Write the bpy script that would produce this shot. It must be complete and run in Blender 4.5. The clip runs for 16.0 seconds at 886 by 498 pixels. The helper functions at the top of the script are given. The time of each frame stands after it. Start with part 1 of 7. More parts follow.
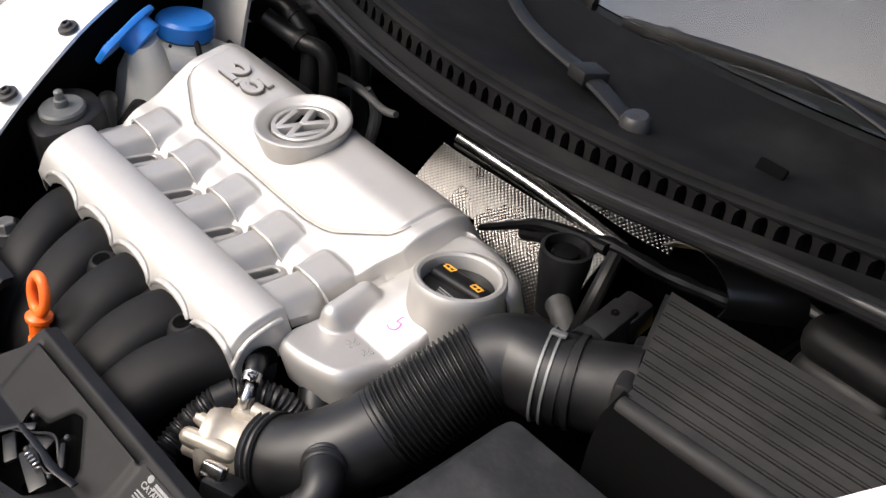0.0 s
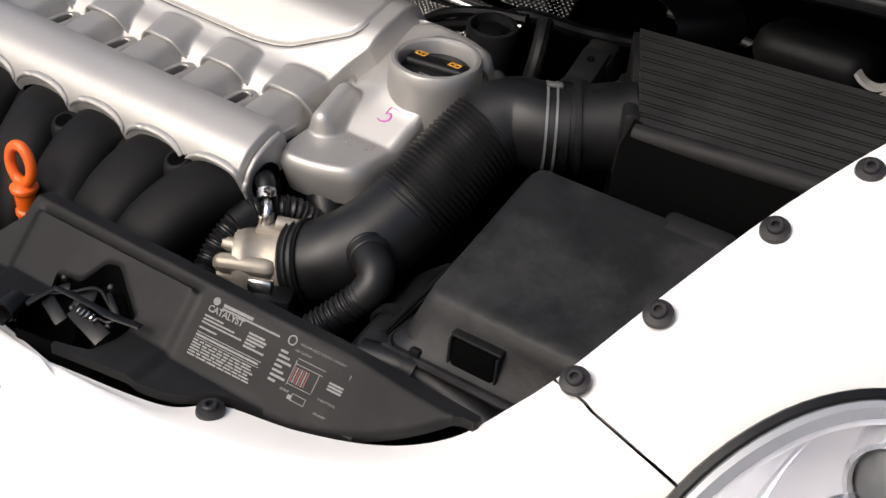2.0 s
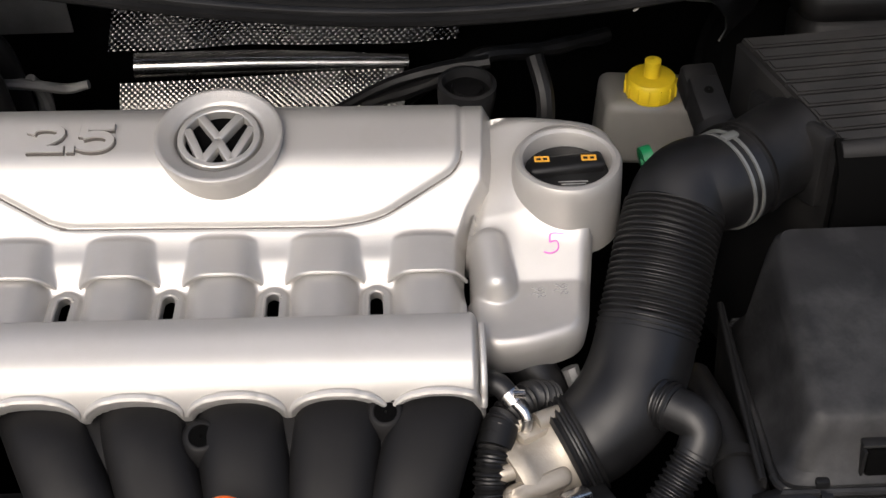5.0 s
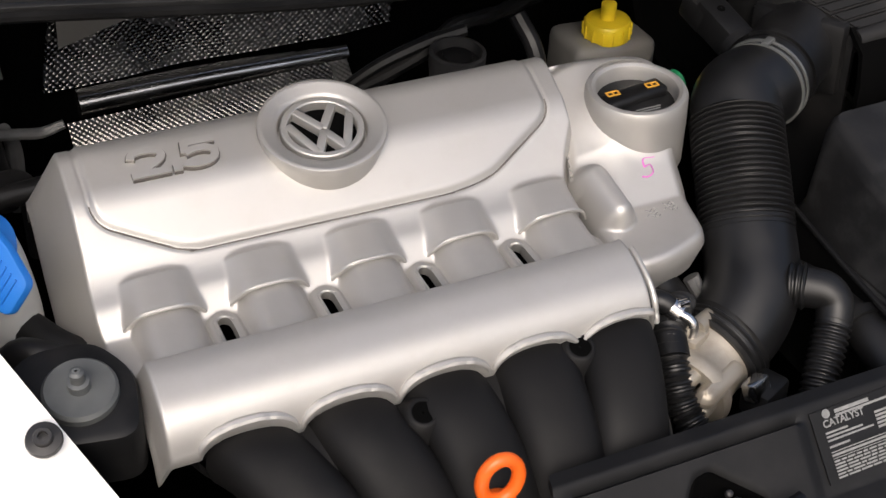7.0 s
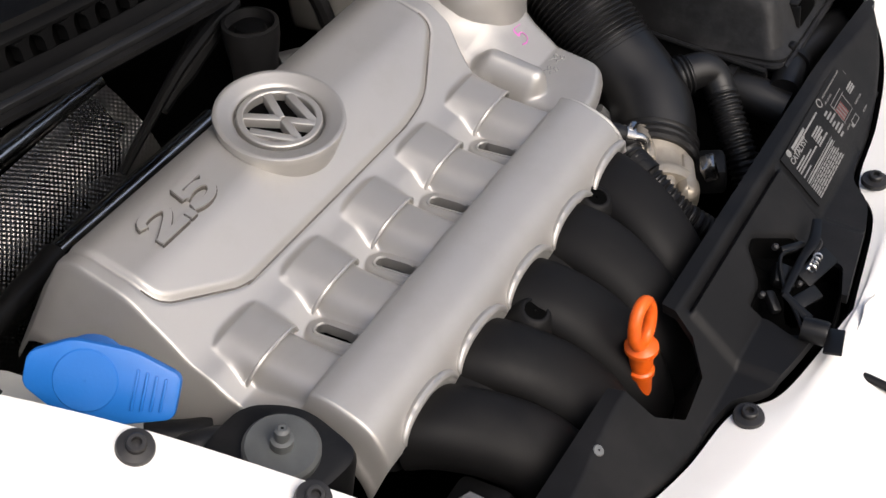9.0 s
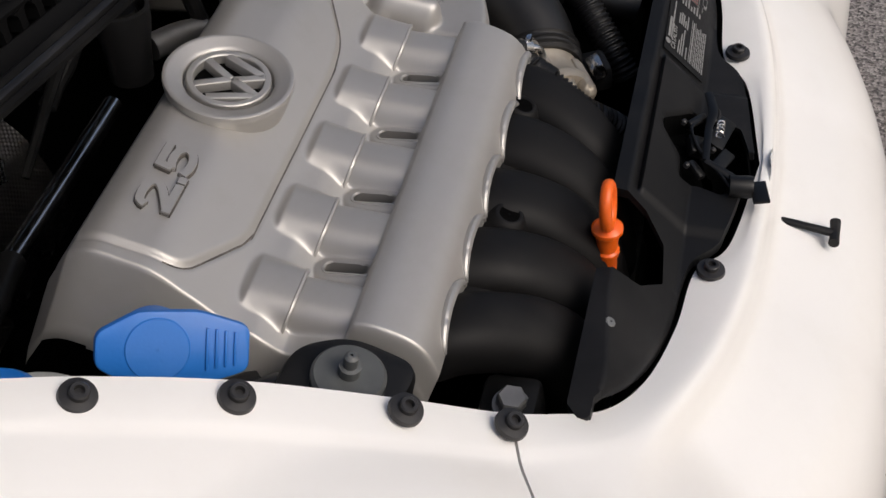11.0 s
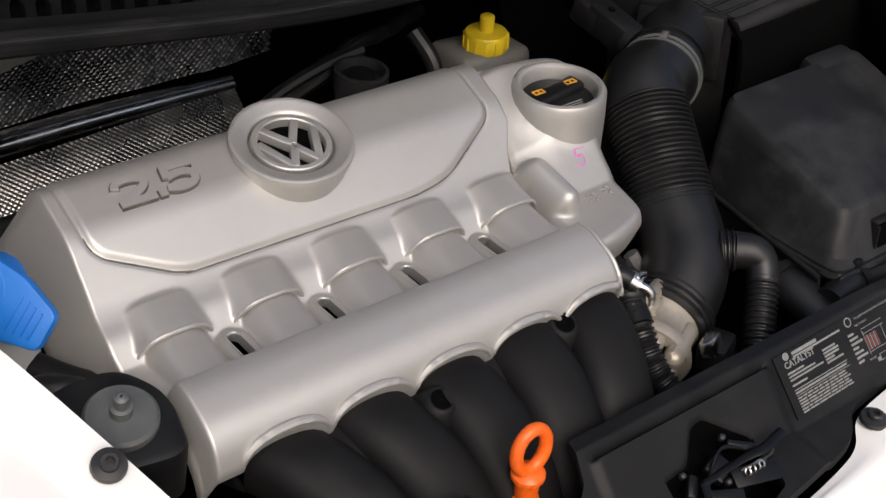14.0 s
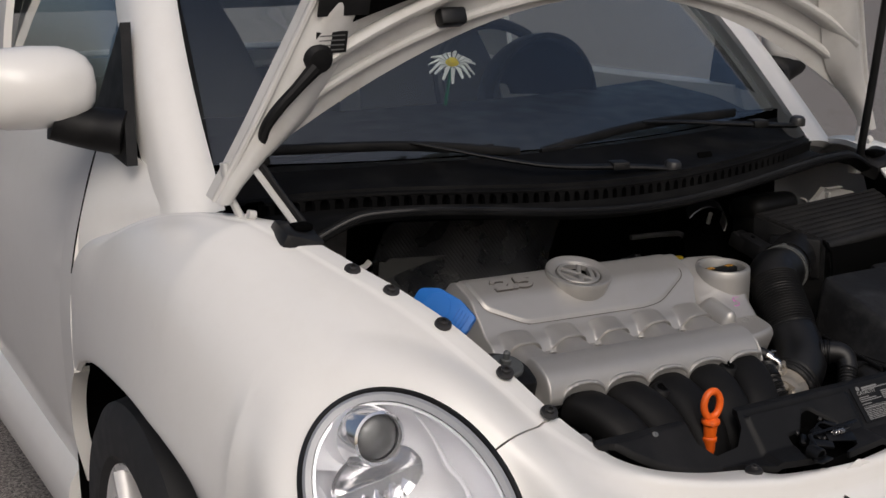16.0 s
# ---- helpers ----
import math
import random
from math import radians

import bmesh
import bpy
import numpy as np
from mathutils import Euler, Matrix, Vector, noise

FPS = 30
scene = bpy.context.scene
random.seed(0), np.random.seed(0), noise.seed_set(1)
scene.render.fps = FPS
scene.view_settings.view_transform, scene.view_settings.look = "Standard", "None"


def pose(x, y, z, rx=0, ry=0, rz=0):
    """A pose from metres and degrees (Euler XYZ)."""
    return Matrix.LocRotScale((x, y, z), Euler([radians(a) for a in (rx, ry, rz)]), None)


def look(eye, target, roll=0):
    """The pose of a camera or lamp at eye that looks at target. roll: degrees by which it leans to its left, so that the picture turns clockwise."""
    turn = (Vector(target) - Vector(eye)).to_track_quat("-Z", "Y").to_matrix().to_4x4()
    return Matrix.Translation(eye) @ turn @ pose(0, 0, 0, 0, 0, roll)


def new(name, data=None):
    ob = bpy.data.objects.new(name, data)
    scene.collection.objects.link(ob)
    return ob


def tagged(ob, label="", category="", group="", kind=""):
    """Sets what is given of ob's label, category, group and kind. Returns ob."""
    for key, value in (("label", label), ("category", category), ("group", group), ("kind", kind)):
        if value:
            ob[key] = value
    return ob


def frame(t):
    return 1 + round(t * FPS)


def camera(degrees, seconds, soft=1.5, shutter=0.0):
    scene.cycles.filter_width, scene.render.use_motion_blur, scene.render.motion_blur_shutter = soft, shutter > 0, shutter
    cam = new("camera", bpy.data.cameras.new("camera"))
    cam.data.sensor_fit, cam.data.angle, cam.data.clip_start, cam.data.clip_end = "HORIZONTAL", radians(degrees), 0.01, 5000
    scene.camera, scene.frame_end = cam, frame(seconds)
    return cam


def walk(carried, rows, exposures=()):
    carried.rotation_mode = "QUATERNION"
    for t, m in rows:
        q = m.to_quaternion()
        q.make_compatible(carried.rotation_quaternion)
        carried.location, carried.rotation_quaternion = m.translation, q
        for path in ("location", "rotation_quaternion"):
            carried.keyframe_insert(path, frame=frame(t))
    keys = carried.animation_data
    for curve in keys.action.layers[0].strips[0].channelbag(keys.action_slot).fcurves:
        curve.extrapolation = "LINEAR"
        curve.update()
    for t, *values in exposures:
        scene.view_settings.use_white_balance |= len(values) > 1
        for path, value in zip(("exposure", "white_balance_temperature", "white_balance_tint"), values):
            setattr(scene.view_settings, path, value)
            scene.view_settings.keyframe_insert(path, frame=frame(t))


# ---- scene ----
K = 0.93  # metres for each unit of the plan below
cam = camera(37.5, 16.0)
PATH = [
    (0, (0.8985, -0.6047, 1.3595), (0.2715, 0.0159, 0.8887), 11.83),
    (0.5, (0.9032, -0.6500, 1.3490), (0.3020, 0.0019, 0.8870), 12.27),
    (1, (0.9410, -0.6518, 1.3618), (0.3431, -0.0230, 0.8647), 10.25),
    (1.5, (0.8916, -0.7670, 1.3242), (0.3847, -0.0625, 0.8275), 8.69),
    (2, (0.7726, -0.8476, 1.2857), (0.3406, -0.1211, 0.7514), 6.65),
    (2.5, (0.6014, -0.8127, 1.3032), (0.2564, -0.0654, 0.7353), 0.05),
    (3, (0.4836, -0.7869, 1.3199), (0.2524, -0.0084, 0.7364), 0.87),
    (3.5, (0.2934, -0.8445, 1.3271), (0.1887, -0.0360, 0.7480), 1.81),
    (4, (0.1635, -0.8417, 1.3359), (0.1174, -0.0443, 0.7342), 1.58),
    (4.5, (0.0667, -0.7900, 1.3344), (0.0472, 0.0186, 0.7463), -2.81),
    (5, (-0.0152, -0.7640, 1.3646), (-0.0028, 0.0350, 0.7633), -1.44),
    (7.5, (-0.6169, -0.6912, 1.3334), (-0.2214, 0.0148, 0.7460), -4.61),
    (8, (-0.7505, -0.6131, 1.3622), (-0.2712, 0.0223, 0.7568), -7.71),
    (8.5, (-0.8077, -0.5352, 1.3674), (-0.2457, 0.0060, 0.7419), -6.92),
    (9, (-0.8594, -0.4379, 1.3736), (-0.2552, 0.0237, 0.7241), -9.83),
    (9.5, (-0.9018, -0.4038, 1.3977), (-0.2898, 0.0055, 0.7210), -11.30),
    (12, (-1.0532, -0.1837, 1.4020), (-0.3340, -0.0005, 0.7318), -7.81),
    (12.5, (-1.0221, -0.3613, 1.3828), (-0.3034, -0.0318, 0.7706), -2.66),
    (13, (-0.9411, -0.5299, 1.3683), (-0.2939, -0.0458, 0.7794), -3.45),
    (13.5, (-0.7855, -0.6145, 1.3426), (-0.2092, -0.0482, 0.7533), -1.54),
    (14, (-0.7012, -0.6722, 1.3325), (-0.1986, -0.0135, 0.7725), 1.29),
    (14.5, (-0.7963, -0.8151, 1.3215), (-0.3869, -0.0534, 0.8193), 0.82),
    (15, (-1.0050, -1.0554, 1.3377), (-0.5725, -0.2475, 0.9375), 1.48),
    (15.5, (-1.2369, -1.2964, 1.3060), (-0.8047, -0.4538, 0.9845), -0.91),
    (16, (-1.4314, -1.5374, 1.3014), (-0.9580, -0.6863, 1.0743), -1.09),
]
EXPOSURES = [(0, 0.73), (1.5, 0.42), (2.5, -0.28), (3.5, 0.12), (5, 0.22), (8, 0.08), (9, 0.06), (9.7, -0.13), (11.8, -0.71), (12.5, -0.79), (13.2, -0.48), (14, -0.13), (14.5, -0.08), (15, -0.67), (15.5, -0.83), (16, -0.92)]
walk(cam, [(t, look(Vector(eye) * K, Vector(target) * K, roll)) for t, eye, target, roll in PATH],
     exposures=[(t, e, 6350, 11) for t, e in EXPOSURES])

# ---- world and light ----
world = bpy.data.worlds.new("sky")
scene.world = world
world.use_nodes = True
wn = world.node_tree
sky = wn.nodes.new("ShaderNodeTexSky")
sky.sky_type, sky.sun_disc = "NISHITA", False
sky.sun_elevation, sky.sun_rotation = radians(43), radians(199)
sky.air_density, sky.dust_density = 1.0, 6.0
wn.nodes["Background"].inputs["Strength"].default_value = 0.15
wn.links.new(sky.outputs[0], wn.nodes["Background"].inputs["Color"])
sun_data = bpy.data.lights.new("sun", "SUN")
sun_data.energy, sun_data.angle, sun_data.color = 1.5, radians(40), (1.0, 0.97, 0.925)
sun = new("sun", sun_data)
sun.matrix_world = look((-1.4, -4.0, 4.6), (0, 0.2, 0.7))


# ---- materials ----
def node(nt, kind, **values):
    n = nt.nodes.new(kind)
    for k, v in values.items():
        n.inputs[k].default_value = v
    return n


def material(name, color, rough=0.5, metal=0.0, vary=0.12, scale=30.0, bump=0.0, bump_scale=400.0, coat=0.0,
             spec=0.5, dirt=None, dirt_amount=0.0, dirt_scale=9.0, rough_vary=0.1, distance=0.001):
    """Base colour with broad and fine variation, uneven gloss, fine relief and dirt patches."""
    m = bpy.data.materials.new(name)
    m.use_nodes = True
    nt = m.node_tree
    b = nt.nodes["Principled BSDF"]
    b.inputs["Metallic"].default_value = metal
    b.inputs["Coat Weight"].default_value = coat
    b.inputs["Coat Roughness"].default_value = 0.06
    b.inputs["Specular IOR Level"].default_value = spec
    pos = nt.nodes.new("ShaderNodeTexCoord")
    wide = node(nt, "ShaderNodeTexNoise", Scale=scale, Detail=5.0)
    nt.links.new(pos.outputs["Object"], wide.inputs["Vector"])
    ramp = nt.nodes.new("ShaderNodeMapRange")
    ramp.inputs["From Min"].default_value, ramp.inputs["From Max"].default_value = 0.3, 0.7
    ramp.inputs["To Min"].default_value, ramp.inputs["To Max"].default_value = 1 - vary, 1 + vary
    nt.links.new(wide.outputs["Fac"], ramp.inputs["Value"])
    mult = nt.nodes.new("ShaderNodeMix")
    mult.data_type, mult.blend_type = "RGBA", "MULTIPLY"
    mult.inputs[0].default_value = 1.0
    mult.inputs[6].default_value = (*color, 1)
    nt.links.new(ramp.outputs[0], mult.inputs[7])
    out = mult.outputs[2]
    if dirt:
        spot = node(nt, "ShaderNodeTexNoise", Scale=dirt_scale, Detail=8.0, Roughness=0.65)
        nt.links.new(pos.outputs["Object"], spot.inputs["Vector"])
        mask = nt.nodes.new("ShaderNodeMapRange")
        mask.inputs["From Min"].default_value, mask.inputs["From Max"].default_value = 0.48, 0.72
        mask.inputs["To Max"].default_value = dirt_amount
        nt.links.new(spot.outputs["Fac"], mask.inputs["Value"])
        mix = nt.nodes.new("ShaderNodeMix")
        mix.data_type = "RGBA"
        nt.links.new(mask.outputs[0], mix.inputs[0])
        nt.links.new(out, mix.inputs[6])
        mix.inputs[7].default_value = (*dirt, 1)
        out = mix.outputs[2]
    nt.links.new(out, b.inputs["Base Color"])
    rr = nt.nodes.new("ShaderNodeMapRange")
    rr.inputs["From Min"].default_value, rr.inputs["From Max"].default_value = 0.3, 0.7
    rr.inputs["To Min"].default_value, rr.inputs["To Max"].default_value = max(0.02, rough - rough_vary), rough + rough_vary
    nt.links.new(wide.outputs["Fac"], rr.inputs["Value"])
    nt.links.new(rr.outputs[0], b.inputs["Roughness"])
    if bump:
        fine = node(nt, "ShaderNodeTexNoise", Scale=bump_scale, Detail=3.0)
        nt.links.new(pos.outputs["Object"], fine.inputs["Vector"])
        bn = node(nt, "ShaderNodeBump", Strength=bump, Distance=distance)
        nt.links.new(fine.outputs["Fac"], bn.inputs["Height"])
        nt.links.new(bn.outputs[0], b.inputs["Normal"])
    return m


SILVER = material("silver_paint", (0.465, 0.452, 0.432), 0.45, 0.64, vary=0.03, scale=9, rough_vary=0.03, bump=0.30, bump_scale=1500, dirt=(0.27, 0.235, 0.185), dirt_amount=0.16, dirt_scale=18, distance=0.0004)
BLACK = material("black_plastic", (0.0052, 0.0052, 0.0055), 0.5, vary=0.2, scale=20, bump=0.25, bump_scale=900, dirt=(0.040, 0.038, 0.036), dirt_amount=0.35, dirt_scale=12, distance=0.0004, spec=0.28)
PANEL = material("grey_black_panel_plastic", (0.0070, 0.0070, 0.0074), 0.5, vary=0.15, scale=15, bump=0.35, bump_scale=1200, dirt=(0.040, 0.038, 0.037), dirt_amount=0.3, dirt_scale=10, distance=0.0004, spec=0.22)
AIRLID = material("black_air_box_plastic", (0.015, 0.0147, 0.0147), 0.6, vary=0.2, scale=16, bump=0.3, bump_scale=900, dirt=(0.034, 0.032, 0.030), dirt_amount=0.6, dirt_scale=14, distance=0.0004, spec=0.22)
COWL = material("scuttle_plastic_and_shaded_seal", (0.0032, 0.0032, 0.0034), 0.70, vary=0.15, scale=15, bump=0.3, bump_scale=1200, dirt=(0.03, 0.029, 0.028), dirt_amount=0.25, dirt_scale=10, distance=0.0004, spec=0.10)
RUNNER = material("manifold_plastic", (0.0058, 0.0056, 0.0058), 0.60, vary=0.2, scale=12, bump=0.2, bump_scale=700, dirt=(0.030, 0.028, 0.026), dirt_amount=0.35, dirt_scale=8, distance=0.0004, spec=0.2)
RUBBER = material("black_rubber", (0.0065, 0.0064, 0.0067), 0.43, vary=0.2, scale=30, bump=0.07, bump_scale=500, dirt=(0.038, 0.037, 0.036), dirt_amount=0.3, spec=0.42)
DUSTY = material("dusty_box_plastic", (0.009, 0.009, 0.0095), 0.52, vary=0.15, scale=12, bump=0.35, bump_scale=42, dirt=(0.060, 0.060, 0.061), dirt_amount=0.6, dirt_scale=9, distance=0.004, spec=0.28)
# Near-black: shade of holes and cavities put into colour; also felt and seams.
DARK = material("black_parts_and_cavity_shade", (0.0016, 0.0016, 0.0016), 0.9, vary=0.3, scale=10, spec=0.04)
WHITE = material("white_car_paint", (0.86, 0.845, 0.815), 0.32, vary=0.015, scale=4, coat=0.6, rough_vary=0.03, bump=0.02, bump_scale=60, dirt=(0.55, 0.5, 0.42), dirt_amount=0.06, dirt_scale=20)
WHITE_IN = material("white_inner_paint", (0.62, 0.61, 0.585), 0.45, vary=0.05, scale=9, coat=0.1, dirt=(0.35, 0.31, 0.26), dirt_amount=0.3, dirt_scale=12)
# White tower paint greyed, with the bay's shade put into its colour.
TOWER = material("shaded_tower_white", (0.40, 0.392, 0.375), 0.5, vary=0.06, scale=9, dirt=(0.22, 0.20, 0.17), dirt_amount=0.4, dirt_scale=14)
BOLT = material("black_fastener", (0.03, 0.029, 0.029), 0.42, 0.3, vary=0.25, scale=60, bump=0.15, bump_scale=600)
ORANGE = material("orange_plastic", (0.85, 0.13, 0.01), 0.35, vary=0.1, scale=40, dirt=(0.35, 0.07, 0.02), dirt_amount=0.3, dirt_scale=30)
BLUE = material("blue_plastic", (0.014, 0.145, 0.50), 0.4, vary=0.06, scale=30, bump=0.1, dirt=(0.1, 0.2, 0.5), dirt_amount=0.3, dirt_scale=14)
YELLOW = material("yellow_plastic", (0.75, 0.55, 0.02), 0.4, vary=0.1, scale=40)
GREEN = material("green_plastic", (0.01, 0.16, 0.06), 0.4, vary=0.1, scale=40)
CLEARISH = material("translucent_tank_plastic", (0.5, 0.5, 0.47), 0.4, vary=0.08, scale=20)
# Grey of the mat; on the milky tank, shadow put into the colour.
TANK = material("grey_mat_and_shaded_tank", (0.17, 0.165, 0.155), 0.45, vary=0.1, scale=20)
ALU = material("cast_aluminium", (0.40, 0.36, 0.30), 0.48, 0.6, vary=0.08, scale=40, bump=0.15, bump_scale=500, dirt=(0.2, 0.16, 0.11), dirt_amount=0.5, dirt_scale=25)
# Dark tone for grime in corners and for shade painted along edges.
GRIME_SHADE = material("grimy_groove", (0.10, 0.09, 0.08), 0.8, vary=0.4, scale=60)
STEEL = material("bright_steel", (0.62, 0.61, 0.6), 0.25, 1.0, vary=0.12, scale=50)
DULL = material("dull_grey_metal", (0.2, 0.2, 0.2), 0.5, 0.6, vary=0.15, scale=50, bump=0.2)
CLAMP = material("grey_clamp_metal", (0.20, 0.205, 0.20), 0.42, 0.6, vary=0.1, scale=60)
LATCH = material("black_latch_metal", (0.0035, 0.0035, 0.0037), 0.38, vary=0.2, scale=60, spec=0.35)
NUT = material("grey_mount_disc", (0.10, 0.105, 0.105), 0.5, 0.3, vary=0.15, scale=60)
NUTDARK = material("grey_valve_plastic", (0.022, 0.022, 0.023), 0.5, vary=0.15, scale=40)
LAMPBACK = material("lamp_reflector", (0.86, 0.86, 0.89), 0.36, 0.45, vary=0.04, scale=12)
LAMPCHROME = material("satin_chrome", (0.90, 0.90, 0.92), 0.15, 0.92, vary=0.04, scale=12)
GREYRING = material("grey_lamp_ring", (0.36, 0.37, 0.39), 0.4, 0.2, vary=0.06, scale=20)
FOIL = material("embossed_foil", (0.29, 0.278, 0.265), 0.30, 1.0, vary=0.12, scale=14)
BAR = material("dark_polished_steel", (0.60, 0.59, 0.58), 0.21, 1.0, vary=0.12, scale=20, rough_vary=0.05)
FOIL_DARK = material("dark_embossed_shield", (0.17, 0.168, 0.165), 0.30, 1.0, vary=0.2, scale=14)
LABEL = material("pale_label_print", (0.21, 0.21, 0.205), 0.6, vary=0.2, scale=200)
RED = material("red_label_print", (0.22, 0.05, 0.045), 0.6, vary=0.1, scale=100)
AMBER = material("amber_print", (0.65, 0.33, 0.04), 0.5, vary=0.1, scale=100)
PINK = material("pink_marker", (0.58, 0.15, 0.47), 0.6, vary=0.15, scale=300)
CLOTH = material("dark_seat_cloth", (0.022, 0.022, 0.023), 0.8, vary=0.15, scale=60, bump=0.3, bump_scale=700)
PETAL = material("matt_white", (0.8, 0.8, 0.76), 0.6, vary=0.05)
TYRE = material("tyre_rubber", (0.02, 0.02, 0.021), 0.7, vary=0.2, scale=30, bump=0.3, bump_scale=300)
RIM = material("painted_alloy_rim", (0.74, 0.73, 0.72), 0.35, 0.3, vary=0.06, scale=20)


def asphalt():
    m = material("asphalt_aggregate", (0.16, 0.15, 0.145), 0.85, vary=0.25, scale=3)
    nt = m.node_tree
    b = nt.nodes["Principled BSDF"]
    pos = nt.nodes.new("ShaderNodeTexCoord")
    vor = node(nt, "ShaderNodeTexVoronoi", Scale=230.0)
    nt.links.new(pos.outputs["Object"], vor.inputs["Vector"])
    hue = nt.nodes.new("ShaderNodeValToRGB")
    hue.color_ramp.elements[0].color, hue.color_ramp.elements[1].color = (0.06, 0.055, 0.051, 1), (0.42, 0.38, 0.35, 1)
    sep = nt.nodes.new("ShaderNodeSeparateColor")
    nt.links.new(vor.outputs["Color"], sep.inputs[0])
    nt.links.new(sep.outputs[0], hue.inputs[0])
    nt.links.new(hue.outputs[0], b.inputs["Base Color"])
    bn = node(nt, "ShaderNodeBump", Strength=0.8, Distance=0.003)
    nt.links.new(vor.outputs["Distance"], bn.inputs["Height"])
    nt.links.new(bn.outputs[0], b.inputs["Normal"])
    return m


def glass_material(name, tint, rough=0.0, ior=1.6):
    m = bpy.data.materials.new(name)
    m.use_nodes = True
    b = m.node_tree.nodes["Principled BSDF"]
    b.inputs["Base Color"].default_value = (*tint, 1)
    b.inputs["Transmission Weight"].default_value = 1.0
    b.inputs["Roughness"].default_value = rough
    b.inputs["IOR"].default_value = ior
    return m


ASPHALT = asphalt()
GLASS = glass_material("windscreen_glass", (0.90, 0.945, 0.935), ior=1.72)
LENS = glass_material("headlamp_lens", (0.97, 0.98, 0.98), ior=1.22)


# ---- building helpers ----
def thing(name, label, category, base=(0, 0, 0), group="", kind=""):
    """An Empty at the base of a thing; its parts are modelled in world places."""
    ob = new(name)
    ob.location = Vector(base) * K
    ob.empty_display_size = 0.02
    return tagged(ob, label, category, group, kind)


def origin_of(ob):
    return ob.location.copy() if ob.parent is None else ob.location + origin_of(ob.parent)


def finish(name, me, mat, parent=None, label="", smooth=True, auto=35):
    me.materials.append(mat)
    me.transform(Matrix.Scale(K, 4))
    if smooth:
        me.shade_smooth()
    ob = new(name, me)
    if smooth and auto:
        with_edges = bmesh.new()
        with_edges.from_mesh(me)
        for e in with_edges.edges:
            if len(e.link_faces) == 2 and e.calc_face_angle(0) > radians(auto):
                e.smooth = False
        with_edges.to_mesh(me)
        with_edges.free()
    if parent is not None:
        me.transform(Matrix.Translation(-origin_of(parent)))
        ob.parent = parent
    if label:
        ob["label"] = label
    return ob


def part(name, bm, mat, parent=None, label="", smooth=True, auto=35):
    """Links a bmesh as ONE mesh object under a thing or a part."""
    bmesh.ops.recalc_face_normals(bm, faces=bm.faces)
    me = bpy.data.meshes.new(name)
    bm.to_mesh(me)
    bm.free()
    return finish(name, me, mat, parent, label, smooth, auto)


def raw(name, verts, faces, mat, parent=None, label="", smooth=True, auto=35):
    me = bpy.data.meshes.new(name)
    me.from_pydata([tuple(v) for v in verts], [], faces)
    bm = bmesh.new()
    bm.from_mesh(me)
    bmesh.ops.recalc_face_normals(bm, faces=bm.faces)
    bm.to_mesh(me)
    bm.free()
    return finish(name, me, mat, parent, label, smooth, auto)


def spline(points, count):
    """Catmull-Rom through points, at even steps of length."""
    p = np.array(points, float)
    if len(p) == 2:
        return p[0] + (p[1] - p[0]) * np.linspace(0, 1, count)[:, None]
    q = np.vstack([2 * p[0] - p[1], p, 2 * p[-1] - p[-2]])
    fine = []
    for i in range(len(p) - 1):
        a, b, c, d = q[i:i + 4]
        t = np.linspace(0, 1, 24, endpoint=i == len(p) - 2)[:, None]
        fine.append(0.5 * ((2 * b) + (c - a) * t + (2 * a - 5 * b + 4 * c - d) * t**2 + (3 * b - a - 3 * c + d) * t**3))
    fine = np.vstack(fine)
    s = np.r_[0, np.cumsum(np.linalg.norm(np.diff(fine[:, :3], axis=0), axis=1))]
    want = np.linspace(0, s[-1], count)
    return np.stack([np.interp(want, s, fine[:, k]) for k in range(fine.shape[1])], 1)


def rings_mesh(rings, closed=True, caps=True):
    n = len(rings[0])
    verts = [tuple(v) for r in rings for v in r]
    faces = []
    for i in range(len(rings) - 1):
        for j in range(n if closed else n - 1):
            k = (j + 1) % n
            faces.append((i * n + j, i * n + k, (i + 1) * n + k, (i + 1) * n + j))
    if caps and closed:
        faces += [tuple(range(n)), tuple(range((len(rings) - 1) * n, len(rings) * n))]
    return verts, faces


def tube(name, points, radius, mat, parent=None, label="", sides=16, count=40, wave=0.0, pitch=0.006, flat=1.0, shape=None):
    """A hose or pipe along a spline; radius may be a list, wave makes corrugations."""
    rad = np.full(len(points), radius) if np.isscalar(radius) else np.array(radius)
    full = spline(np.c_[np.array(points, float), rad], count)
    c, r = full[:, :3], full[:, 3].copy()
    s = np.r_[0, np.cumsum(np.linalg.norm(np.diff(c, axis=0), axis=1))]
    if wave:
        r = r + wave * np.sign(np.cos(2 * np.pi * s / pitch)) * np.abs(np.cos(2 * np.pi * s / pitch)) ** 0.5
    tan = np.gradient(c, axis=0)
    tan /= np.linalg.norm(tan, axis=1)[:, None]
    side = np.cross(tan[0], (0, 0, 1) if abs(tan[0][2]) < 0.9 else (1, 0, 0))
    rings = []
    for i in range(count):
        side = side - tan[i] * (side @ tan[i])
        side /= np.linalg.norm(side)
        up = np.cross(side, tan[i])
        a = np.linspace(0, 2 * np.pi, sides, endpoint=False)
        rings.append(c[i] + r[i] * (np.cos(a)[:, None] * side + flat * np.sin(a)[:, None] * up))
    return raw(name, *rings_mesh(rings), mat, parent, label)


def frame_to(center, axis, up=(0, 0, 1)):
    """A pose whose z points along axis."""
    z = Vector(axis).normalized()
    x = Vector(up).cross(z)
    if x.length < 1e-3:
        x = Vector((1, 0, 0))
    x.normalize()
    y = z.cross(x)
    return Matrix.Translation(center) @ Matrix((x, y, z)).transposed().to_4x4()


